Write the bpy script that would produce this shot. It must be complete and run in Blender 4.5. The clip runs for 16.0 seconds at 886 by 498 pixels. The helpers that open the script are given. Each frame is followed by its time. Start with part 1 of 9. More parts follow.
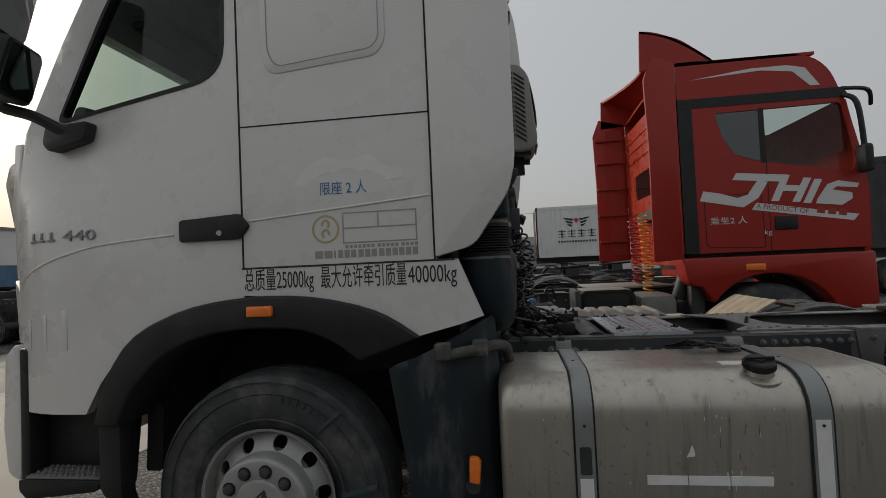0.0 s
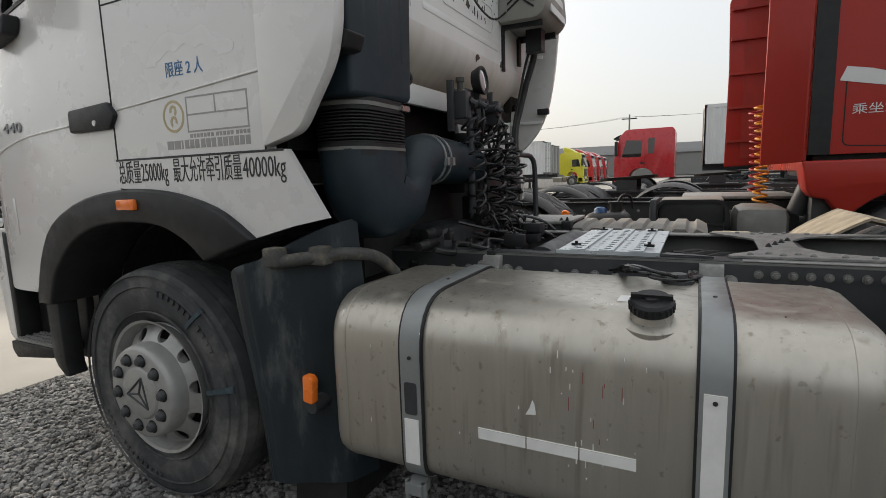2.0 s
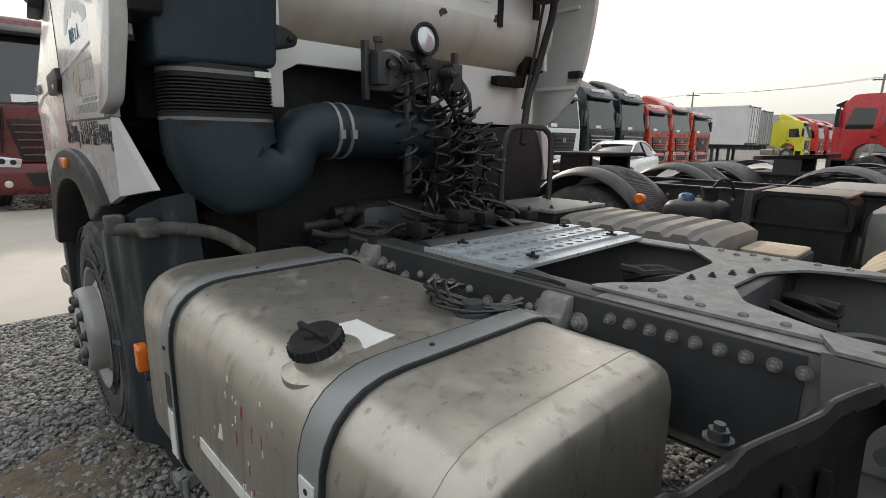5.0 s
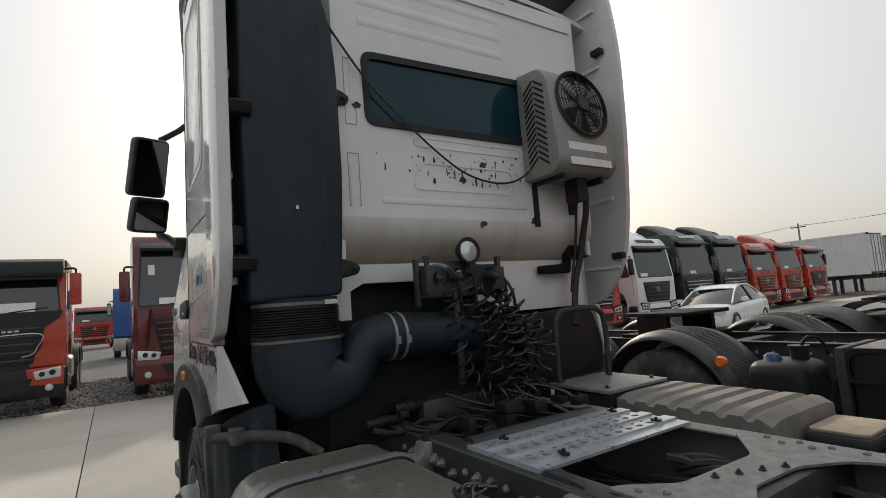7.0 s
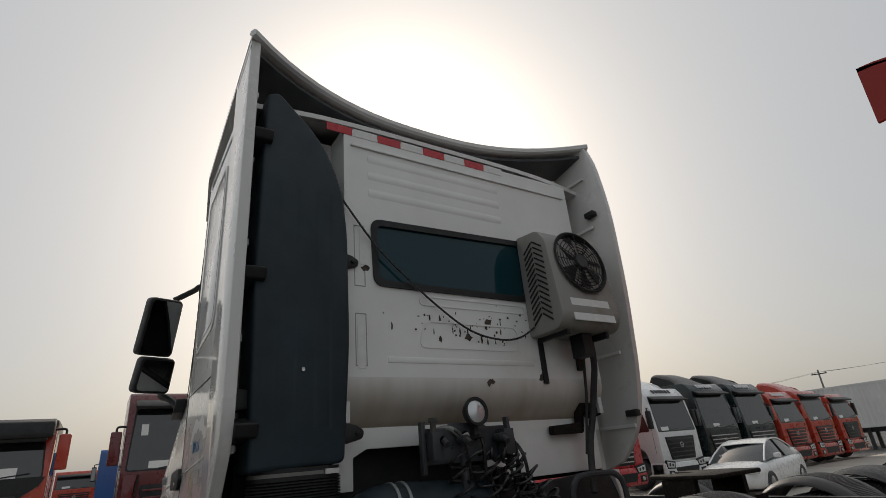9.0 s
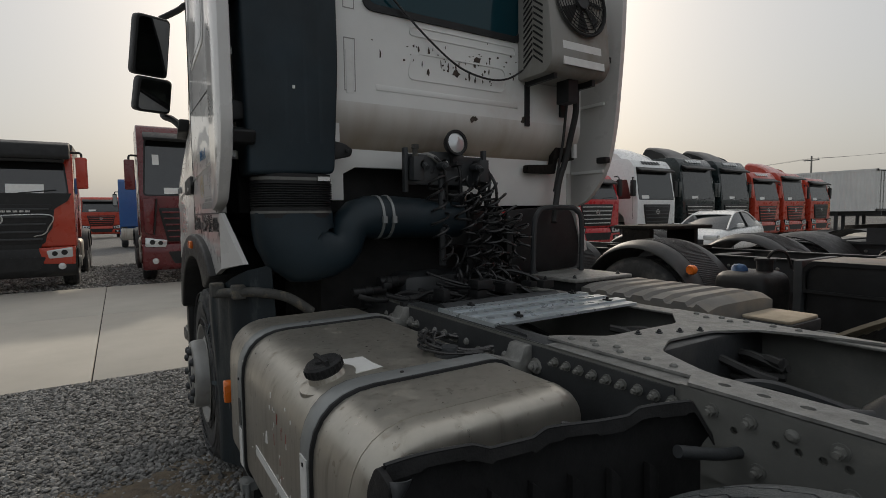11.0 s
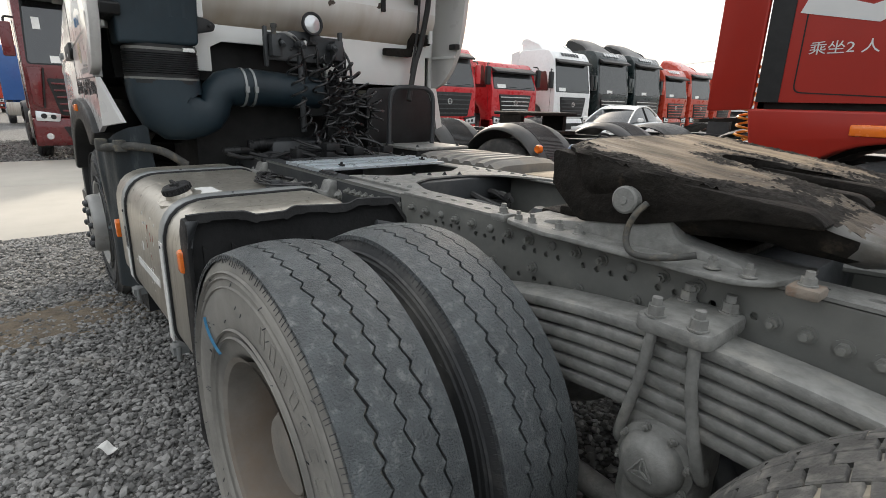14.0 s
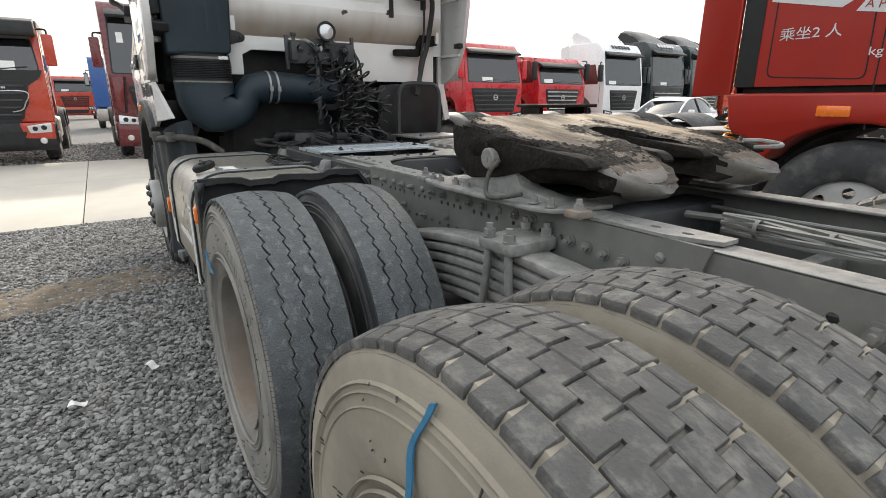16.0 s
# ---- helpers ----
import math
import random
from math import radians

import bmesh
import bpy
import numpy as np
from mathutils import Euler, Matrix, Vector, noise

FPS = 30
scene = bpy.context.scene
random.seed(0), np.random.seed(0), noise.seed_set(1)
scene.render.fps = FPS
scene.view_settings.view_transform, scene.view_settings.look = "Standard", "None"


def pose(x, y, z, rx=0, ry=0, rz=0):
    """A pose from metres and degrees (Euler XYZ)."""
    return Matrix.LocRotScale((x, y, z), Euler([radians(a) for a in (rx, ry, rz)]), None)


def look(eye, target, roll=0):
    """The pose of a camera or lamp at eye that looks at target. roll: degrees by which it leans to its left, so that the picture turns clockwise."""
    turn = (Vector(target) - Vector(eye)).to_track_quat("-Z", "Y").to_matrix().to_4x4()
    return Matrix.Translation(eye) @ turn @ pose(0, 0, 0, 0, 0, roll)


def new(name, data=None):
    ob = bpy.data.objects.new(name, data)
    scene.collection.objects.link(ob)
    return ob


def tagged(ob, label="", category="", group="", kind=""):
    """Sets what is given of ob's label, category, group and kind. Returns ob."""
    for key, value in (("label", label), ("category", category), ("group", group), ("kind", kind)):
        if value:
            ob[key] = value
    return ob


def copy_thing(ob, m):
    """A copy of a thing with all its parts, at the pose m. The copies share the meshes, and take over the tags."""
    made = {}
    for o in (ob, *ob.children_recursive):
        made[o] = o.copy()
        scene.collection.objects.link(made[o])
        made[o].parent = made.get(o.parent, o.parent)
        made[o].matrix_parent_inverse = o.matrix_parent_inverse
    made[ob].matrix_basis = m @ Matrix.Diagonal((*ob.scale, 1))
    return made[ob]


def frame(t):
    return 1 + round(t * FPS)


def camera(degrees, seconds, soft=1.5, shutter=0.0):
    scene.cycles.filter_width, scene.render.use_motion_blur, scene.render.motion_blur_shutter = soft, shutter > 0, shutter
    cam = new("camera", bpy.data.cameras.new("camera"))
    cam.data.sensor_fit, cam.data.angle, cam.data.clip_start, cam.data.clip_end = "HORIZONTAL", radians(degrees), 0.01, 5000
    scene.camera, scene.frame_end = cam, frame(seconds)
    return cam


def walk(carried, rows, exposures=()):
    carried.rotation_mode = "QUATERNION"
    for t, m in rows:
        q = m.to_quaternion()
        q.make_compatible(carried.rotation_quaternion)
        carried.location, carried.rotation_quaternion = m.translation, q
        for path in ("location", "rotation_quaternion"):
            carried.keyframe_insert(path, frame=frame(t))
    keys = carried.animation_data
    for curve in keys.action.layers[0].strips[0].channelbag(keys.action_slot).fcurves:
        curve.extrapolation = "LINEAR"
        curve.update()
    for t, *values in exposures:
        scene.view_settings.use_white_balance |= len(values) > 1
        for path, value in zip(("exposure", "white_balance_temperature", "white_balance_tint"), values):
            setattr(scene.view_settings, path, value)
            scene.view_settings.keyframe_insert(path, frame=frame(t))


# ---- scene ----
cam = camera(82.0, 16.0, soft=0.45)
PATH = [
    (0, (1.085, -1.984, 1.477), (0.811, -0.004, 1.539), -2.6),
    (0.5, (1.363, -1.837, 1.433), (0.82, 0.087, 1.381), -2.8),
    (1, (1.657, -1.689, 1.436), (0.969, 0.187, 1.353), -3.2),
    (1.5, (1.884, -1.461, 1.385), (1.108, 0.366, 1.144), -1.5),
    (2, (2.096, -1.272, 1.39), (1.212, 0.499, 1.11), -1.8),
    (2.5, (2.354, -1.099, 1.402), (1.258, 0.552, 1.127), -2.4),
    (3, (2.457, -0.892, 1.375), (1.222, 0.652, 1.076), -1.5),
    (3.5, (2.51, -0.651, 1.378), (1.171, 0.781, 0.983), 1.2),
    (3.7, (2.557, -0.579, 1.387), (1.192, 0.824, 0.978), 1.0),
    (5.8, (3.04, -0.314, 1.507), (1.582, 0.998, 1.117), 0.0),
    (6, (3.076, -0.321, 1.532), (1.552, 0.944, 1.255), -1.0),
    (6.5, (3.176, -0.33, 1.589), (1.53, 0.805, 1.621), -3.2),
    (7, (3.217, -0.316, 1.62), (1.553, 0.774, 1.823), -4.2),
    (7.5, (3.229, -0.316, 1.642), (1.589, 0.765, 2.018), -5.1),
    (8, (3.264, -0.36, 1.652), (1.671, 0.696, 2.241), -5.3),
    (8.2, (3.266, -0.36, 1.656), (1.69, 0.695, 2.328), -5.3),
    (8.8, (3.263, -0.345, 1.66), (1.77, 0.66, 2.45), -5.2),
    (9.5, (3.265, -0.31, 1.61), (1.69, 0.72, 2.05), -4.2),
    (10.3, (3.287, -0.258, 1.516), (1.586, 0.793, 1.541), -1.6),
    (10.5, (3.316, -0.274, 1.508), (1.614, 0.776, 1.495), -1.2),
    (11, (3.428, -0.346, 1.481), (1.744, 0.724, 1.345), -0.7),
    (11.5, (3.561, -0.379, 1.452), (2.017, 0.837, 1.086), 1.7),
    (12, (3.718, -0.338, 1.431), (2.237, 0.939, 1.014), 2.2),
    (12.5, (3.898, -0.288, 1.423), (2.391, 0.95, 0.982), 1.6),
    (13, (4.052, -0.312, 1.413), (2.49, 0.854, 0.967), 0.5),
    (13.5, (4.203, -0.358, 1.409), (2.664, 0.818, 0.91), 0.6),
    (14, (4.317, -0.357, 1.408), (2.847, 0.882, 0.858), 1.5),
    (14.5, (4.508, -0.287, 1.394), (3.047, 0.959, 0.835), 1.9),
    (15, (4.661, -0.25, 1.397), (3.101, 0.87, 0.84), 0.6),
    (15.5, (4.809, -0.288, 1.379), (3.211, 0.78, 0.826), -0.1),
    (16, (4.981, -0.293, 1.378), (3.377, 0.762, 0.818), -0.0),
]
EXPOSURES = [(0.0, -0.34), (0.5, 0.0), (1.0, 0.09), (1.5, 0.4), (2.5, 0.56), (3.5, 0.64), (6.0, 0.8), (6.5, 0.4), (7.0, 0.08), (8.2, -0.4), (10.3, -0.38), (11.0, -0.3), (12.0, 0.45), (13.0, 0.64), (14.0, 1.05), (15.0, 1.26), (16.0, 1.29)]
walk(cam, [(t, look(eye, target, roll)) for t, eye, target, roll in PATH], EXPOSURES)

# ---- daylight: a hazy low sun ahead of the white tractor ----
SUN_AZ, SUN_EL = 151.0, 29.0
world = bpy.data.worlds.new("hazy_sky")
scene.world = world
world.use_nodes = True
wn = world.node_tree
wn.nodes.clear()
sky = wn.nodes.new("ShaderNodeTexSky")
sky.sky_type, sky.sun_disc = "NISHITA", False
sky.sun_elevation, sky.sun_rotation = radians(SUN_EL), radians(90 - SUN_AZ)
sky.air_density, sky.dust_density, sky.ozone_density = 1.0, 6.0, 1.0
clear = wn.nodes.new("ShaderNodeBackground")
clear.inputs["Strength"].default_value = 0.042
haze = wn.nodes.new("ShaderNodeBackground")
haze.inputs["Color"].default_value = (0.975, 0.985, 0.965, 1)
wc = wn.nodes.new("ShaderNodeTexCoord")
ws = wn.nodes.new("ShaderNodeSeparateXYZ")
wr = wn.nodes.new("ShaderNodeMapRange")
wr.inputs["To Min"].default_value, wr.inputs["To Max"].default_value = 0.42, 0.64
wn.links.new(wc.outputs["Generated"], ws.inputs[0])
wn.links.new(ws.outputs[2], wr.inputs["Value"])
wn.links.new(wr.outputs[0], haze.inputs["Strength"])
both = wn.nodes.new("ShaderNodeAddShader")
wout = wn.nodes.new("ShaderNodeOutputWorld")
wn.links.new(sky.outputs[0], clear.inputs["Color"])
wn.links.new(clear.outputs[0], both.inputs[0])
wn.links.new(haze.outputs[0], both.inputs[1])
wn.links.new(both.outputs[0], wout.inputs["Surface"])
sun_data = bpy.data.lights.new("sun", "SUN")
sun_data.energy, sun_data.angle, sun_data.color = 1.6, radians(3.0), (1.0, 0.9, 0.76)
sun = new("sun", sun_data)
sun_dir = Vector((math.cos(radians(SUN_EL)) * math.cos(radians(SUN_AZ)), math.cos(radians(SUN_EL)) * math.sin(radians(SUN_AZ)), math.sin(radians(SUN_EL))))
sun.matrix_world = look(sun_dir * 50, (0, 0, 0))


# ---- materials ----
def mat(name, col, rough=0.5, metal=0.0, var=0.15, vs=5.0, dirt=None, da=0.0, ds=2.5, bump=0.0, bs=60.0, coat=0.0, stretch=(1, 1, 1), spec=0.5, rvar=0.12, alpha=1.0, island=False):
    """Base colour with two scales of variation, a dirt layer by noise, and fine relief."""
    m = bpy.data.materials.new(name)
    m.use_nodes = True
    nt = m.node_tree
    bs_node = nt.nodes["Principled BSDF"]
    tc = nt.nodes.new("ShaderNodeTexCoord")
    mp = nt.nodes.new("ShaderNodeMapping")
    mp.inputs["Scale"].default_value = stretch
    nt.links.new(tc.outputs["Object"], mp.inputs["Vector"])

    def noise_tex(scale, detail=6.0, roughness=0.6):
        n = nt.nodes.new("ShaderNodeTexNoise")
        n.inputs["Scale"].default_value, n.inputs["Detail"].default_value, n.inputs["Roughness"].default_value = scale, detail, roughness
        nt.links.new(mp.outputs[0], n.inputs["Vector"])
        return n.outputs["Fac"]

    def ramp(src, a, b):
        r = nt.nodes.new("ShaderNodeMapRange")
        r.inputs["From Min"].default_value, r.inputs["From Max"].default_value = a, b
        nt.links.new(src, r.inputs["Value"])
        return r.outputs[0]

    def mix(fac, a, b):
        x = nt.nodes.new("ShaderNodeMix")
        x.data_type = "RGBA"
        nt.links.new(fac, x.inputs[0])
        for s, val in ((x.inputs[6], a), (x.inputs[7], b)):
            if isinstance(val, tuple):
                s.default_value = (*val, 1)
            else:
                nt.links.new(val, s)
        return x.outputs[2]

    lo = tuple(c * (1 - var) for c in col)
    hi = tuple(min(1.0, c * (1 + var)) for c in col)
    base = mix(ramp(noise_tex(vs), 0.3, 0.7), lo, hi)
    if island:
        geo = nt.nodes.new("ShaderNodeNewGeometry")
        base = mix(ramp(geo.outputs["Random Per Island"], 0.0, 1.0), tuple(c * 0.42 for c in col), tuple(min(1.0, c * 1.65) for c in col))
    rough_src = ramp(noise_tex(vs * 2.3), 0.25, 0.75)
    rr = nt.nodes.new("ShaderNodeMapRange")
    rr.inputs["To Min"].default_value, rr.inputs["To Max"].default_value = max(0.02, rough - rvar), min(1.0, rough + rvar)
    nt.links.new(rough_src, rr.inputs["Value"])
    rough_out = rr.outputs[0]
    if dirt:
        d = ramp(noise_tex(ds, 9.0, 0.68), 0.72 - 0.45 * da, 0.88 - 0.45 * da + 0.1)
        dd = nt.nodes.new("ShaderNodeMath")
        dd.operation = "MULTIPLY"
        dd.inputs[1].default_value = min(1.0, 0.45 + da)
        nt.links.new(d, dd.inputs[0])
        base = mix(dd.outputs[0], base, dirt)
        rm = nt.nodes.new("ShaderNodeMix")
        nt.links.new(dd.outputs[0], rm.inputs[0])
        nt.links.new(rough_out, rm.inputs[2])
        rm.inputs[3].default_value = 0.92
        rough_out = rm.outputs[0]
        if metal:
            mm = nt.nodes.new("ShaderNodeMapRange")
            mm.inputs["To Min"].default_value, mm.inputs["To Max"].default_value = metal, metal * 0.25
            nt.links.new(dd.outputs[0], mm.inputs["Value"])
            nt.links.new(mm.outputs[0], bs_node.inputs["Metallic"])
    nt.links.new(base, bs_node.inputs["Base Color"])
    nt.links.new(rough_out, bs_node.inputs["Roughness"])
    if not (dirt and metal):
        bs_node.inputs["Metallic"].default_value = metal
    bs_node.inputs["Coat Weight"].default_value = coat
    bs_node.inputs["Coat Roughness"].default_value = 0.08
    bs_node.inputs["Specular IOR Level"].default_value = spec
    bs_node.inputs["Alpha"].default_value = alpha
    if bump:
        b = nt.nodes.new("ShaderNodeBump")
        b.inputs["Strength"].default_value, b.inputs["Distance"].default_value = bump, 0.01
        nt.links.new(noise_tex(bs, 5.0), b.inputs["Height"])
        nt.links.new(b.outputs[0], bs_node.inputs["Normal"])
    return m


def glass(name, col, rough=0.02, clear_amt=0.5, deep=(0.012, 0.015, 0.017), gloss=0.05):
    """A thin pane: partly see-through, partly a dark glossy sheet."""
    m = bpy.data.materials.new(name)
    m.use_nodes = True
    nt = m.node_tree
    nt.nodes.clear()
    out = nt.nodes.new("ShaderNodeOutputMaterial")
    tr = nt.nodes.new("ShaderNodeBsdfTransparent")
    tr.inputs[0].default_value = (*col, 1)
    gl = nt.nodes.new("ShaderNodeBsdfGlossy")
    gl.inputs["Roughness"].default_value = rough
    lw = nt.nodes.new("ShaderNodeLayerWeight")
    lw.inputs[0].default_value = 0.5
    pw = nt.nodes.new("ShaderNodeMath")
    pw.operation, pw.inputs[1].default_value = "POWER", 4.0
    nt.links.new(lw.outputs["Facing"], pw.inputs[0])
    fr = nt.nodes.new("ShaderNodeMapRange")
    fr.inputs["To Min"].default_value, fr.inputs["To Max"].default_value = gloss, 0.9
    nt.links.new(pw.outputs[0], fr.inputs["Value"])
    df = nt.nodes.new("ShaderNodeBsdfDiffuse")
    df.inputs[0].default_value = (*deep, 1)
    mx0 = nt.nodes.new("ShaderNodeMixShader")
    mx0.inputs[0].default_value = clear_amt
    mx = nt.nodes.new("ShaderNodeMixShader")
    nt.links.new(df.outputs[0], mx0.inputs[1])
    nt.links.new(tr.outputs[0], mx0.inputs[2])
    nt.links.new(fr.outputs[0], mx.inputs[0])
    nt.links.new(mx0.outputs[0], mx.inputs[1])
    nt.links.new(gl.outputs[0], mx.inputs[2])
    nt.links.new(mx.outputs[0], out.inputs[0])
    return m


TAN = (0.36, 0.29, 0.2)
DUST = (0.3, 0.27, 0.22)
M_WHITE = mat("white_cab_paint", (0.635, 0.622, 0.603), 0.3, var=0.03, vs=1.5, dirt=(0.55, 0.5, 0.42), da=0.12, ds=2.0, coat=0.7, bump=0.012, bs=9)
M_WHITE_DIRTY = mat("grimy_white_paint", (0.76, 0.76, 0.74), 0.4, var=0.06, vs=2.0, dirt=(0.5, 0.44, 0.35), da=0.26, ds=1.3, coat=0.1, bump=0.02, bs=9)


def grime_shade_band(top, foot):
    """White paint under road film: brown and dense towards the foot, breaking up in runs above. The overhang's shade is
    painted into the brown too.
    """
    m = mat("grime_and_shade_on_white", (0.72, 0.71, 0.68), 0.45, var=0.06, vs=2.0, dirt=(0.5, 0.43, 0.33), da=0.3, ds=1.5, coat=0.05)
    nt = m.node_tree
    bsdf = nt.nodes["Principled BSDF"]
    under = bsdf.inputs["Base Color"].links[0].from_socket
    tc = nt.nodes.new("ShaderNodeTexCoord")
    sep = nt.nodes.new("ShaderNodeSeparateXYZ")
    nt.links.new(tc.outputs["Object"], sep.inputs[0])
    mp = nt.nodes.new("ShaderNodeMapping")
    mp.inputs["Scale"].default_value = (1, 5, 0.8)
    nt.links.new(tc.outputs["Object"], mp.inputs["Vector"])
    n = nt.nodes.new("ShaderNodeTexNoise")
    n.inputs["Scale"].default_value, n.inputs["Detail"].default_value = 1.6, 7.0
    nt.links.new(mp.outputs[0], n.inputs["Vector"])
    add = nt.nodes.new("ShaderNodeMath")
    add.operation = "MULTIPLY_ADD"
    add.inputs[1].default_value = 0.22
    nt.links.new(n.outputs["Fac"], add.inputs[0])
    nt.links.new(sep.outputs["Z"], add.inputs[2])
    rg = nt.nodes.new("ShaderNodeMapRange")
    rg.inputs["From Min"].default_value, rg.inputs["From Max"].default_value = top + 0.11, foot + 0.11
    rg.inputs["To Max"].default_value = 0.85
    nt.links.new(add.outputs[0], rg.inputs["Value"])
    mx = nt.nodes.new("ShaderNodeMix")
    mx.data_type = "RGBA"
    nt.links.new(rg.outputs[0], mx.inputs[0])
    nt.links.new(under, mx.inputs[6])
    mx.inputs[7].default_value = (0.36, 0.285, 0.2, 1)
    nt.links.new(mx.outputs[2], bsdf.inputs["Base Color"])
    return m


M_GRIME_SHADE = grime_shade_band(2.06, 1.84)
M_BLACK = mat("black_plastic", (0.018, 0.0185, 0.0195), 0.48, var=0.3, vs=8, dirt=(0.09, 0.085, 0.08), da=0.18, ds=3, bump=0.15, bs=220, spec=0.3)
# near-black: puts the shade of gaps and hollows into the colour; dark parts too
M_DARK = mat("void_shade_black", (0.012, 0.012, 0.012), 0.8, var=0.3)
M_TORN = mat("torn_black_plastic", (0.02, 0.02, 0.0205), 0.6, var=0.3, vs=9, dirt=(0.06, 0.057, 0.053), da=0.28, ds=6, bump=0.5, bs=28, spec=0.2)
M_FRAME = mat("frame_steel_grey", (0.036, 0.039, 0.042), 0.5, var=0.25, vs=6, dirt=(0.16, 0.15, 0.135), da=0.24, ds=2.2, bump=0.12, bs=90)
M_DUSTY = mat("dust_coated_steel", (0.2, 0.2, 0.19), 0.5, var=0.3, vs=24, dirt=(0.38, 0.36, 0.32), da=0.4, ds=13, bump=0.22, bs=150)
M_RAIL = mat("frame_rail_paint", (0.15, 0.152, 0.142), 0.42, var=0.14, vs=10, dirt=(0.25, 0.24, 0.215), da=0.4, ds=6, bump=0.08, bs=130)
M_DUCT = mat("blue_black_duct_plastic", (0.008, 0.019, 0.027), 0.52, var=0.3, vs=3, dirt=(0.06, 0.07, 0.075), da=0.16, ds=3.2, bump=0.08, bs=120, spec=0.4)
M_RUBBER = mat("tyre_rubber", (0.04, 0.042, 0.045), 0.75, var=0.15, vs=9, dirt=(0.18, 0.175, 0.165), da=0.55, ds=3.5, bump=0.2, bs=160)
M_SIDE_DUST = mat("dusty_sidewall", (0.19, 0.17, 0.14), 0.85, var=0.15, vs=6, dirt=(0.33, 0.295, 0.235), da=0.95, ds=2.2, bump=0.15, bs=140)
M_SIDE_GREY = mat("grey_dusty_sidewall", (0.15, 0.145, 0.135), 0.85, var=0.15, vs=6, dirt=(0.28, 0.268, 0.243), da=0.8, ds=2.2, bump=0.15, bs=140)
M_TREAD_DUST = mat("worn_tread", (0.082, 0.092, 0.097), 0.36, var=0.3, vs=14, dirt=(0.29, 0.3, 0.295), da=0.44, ds=42, bump=0.8, bs=190)
M_TREAD_GREY = mat("dust_caked_tread", (0.08, 0.079, 0.076), 0.75, var=0.3, vs=12, dirt=(0.225, 0.214, 0.193), da=0.5, ds=24, bump=0.4, bs=140)
M_FENDER = mat("dusty_fender_plastic", (0.03, 0.032, 0.033), 0.5, var=0.2, vs=4, dirt=(0.13, 0.125, 0.115), da=0.4, ds=3, bump=0.1, bs=120)
M_CAKED_GROOVE = mat("dust_filled_groove", (0.17, 0.163, 0.148), 0.9, var=0.4, vs=20, dirt=(0.3, 0.28, 0.245), da=0.6, ds=18, bump=0.3, bs=120)
M_RIM = mat("silver_wheel_paint", (0.34, 0.34, 0.33), 0.45, metal=0.35, var=0.12, vs=7, dirt=(0.2, 0.17, 0.13), da=0.38, ds=4, bump=0.06, bs=80)
M_RIM_RUST = mat("rusty_rear_rim", (0.2, 0.185, 0.165), 0.8, var=0.25, vs=7, dirt=(0.2, 0.15, 0.11), da=0.6, ds=3, bump=0.1, bs=80)
M_CLAY = mat("dried_tan_mud_on_steel", (0.06, 0.06, 0.056), 0.8, var=0.3, vs=20, dirt=(0.26, 0.215, 0.145), da=0.42, ds=16, bump=0.4, bs=60)
M_GUARD = mat("dusty_blue_black_plastic", (0.014, 0.021, 0.026), 0.45, var=0.3, vs=4, dirt=(0.16, 0.16, 0.15), da=0.34, ds=4, bump=0.15, bs=60, stretch=(1.6, 1.6, 0.5), spec=0.35)
M_ALU = mat("weathered_tank_aluminium", (0.45, 0.425, 0.375), 0.36, metal=0.74, var=0.08, vs=5, dirt=(0.33, 0.29, 0.22), da=0.34, ds=3, bump=0.02, bs=30, stretch=(3.2, 3.2, 0.3))


def runs(m, col, amount):
    """Thin dried runs and specks of road dirt over a metal skin."""
    nt = m.node_tree
    bsdf = nt.nodes["Principled BSDF"]
    under = bsdf.inputs["Base Color"].links[0].from_socket
    tc = nt.nodes.new("ShaderNodeTexCoord")
    last = under
    for scale, stretch, lo, hi in ((26.0, (1, 1, 0.07), 0.56, 0.72), (34.0, (1, 1, 0.8), 0.64, 0.7)):
        mp = nt.nodes.new("ShaderNodeMapping")
        mp.inputs["Scale"].default_value = stretch
        nt.links.new(tc.outputs["Object"], mp.inputs["Vector"])
        n = nt.nodes.new("ShaderNodeTexNoise")
        n.inputs["Scale"].default_value, n.inputs["Detail"].default_value = scale, 4.0
        nt.links.new(mp.outputs[0], n.inputs["Vector"])
        rg = nt.nodes.new("ShaderNodeMapRange")
        rg.inputs["From Min"].default_value, rg.inputs["From Max"].default_value = lo, hi
        rg.inputs["To Max"].default_value = amount
        nt.links.new(n.outputs["Fac"], rg.inputs["Value"])
        mx = nt.nodes.new("ShaderNodeMix")
        mx.data_type = "RGBA"
        nt.links.new(rg.outputs[0], mx.inputs[0])
        nt.links.new(last, mx.inputs[6])
        mx.inputs[7].default_value = (*col, 1)
        last = mx.outputs[2]
    nt.links.new(last, bsdf.inputs["Base Color"])


runs(M_ALU, (0.15, 0.12, 0.08), 0.4)
M_STRAP = mat("blue_grey_strap_steel", (0.25, 0.262, 0.262), 0.42, metal=0.3, var=0.1, vs=8, dirt=(0.22, 0.2, 0.18), da=0.3, ds=5, bump=0.03)
M_GALV = mat("galvanised_deck_plate", (0.5, 0.545, 0.575), 0.33, metal=0.5, var=0.08, vs=9, dirt=(0.32, 0.3, 0.27), da=0.22, ds=4)
M_ORANGE = mat("orange_lens", (0.85, 0.19, 0.02), 0.25, var=0.05, coat=0.5)
M_LABEL = mat("white_label", (0.72, 0.72, 0.7), 0.5, var=0.06, vs=20, dirt=(0.35, 0.32, 0.28), da=0.22, ds=9)
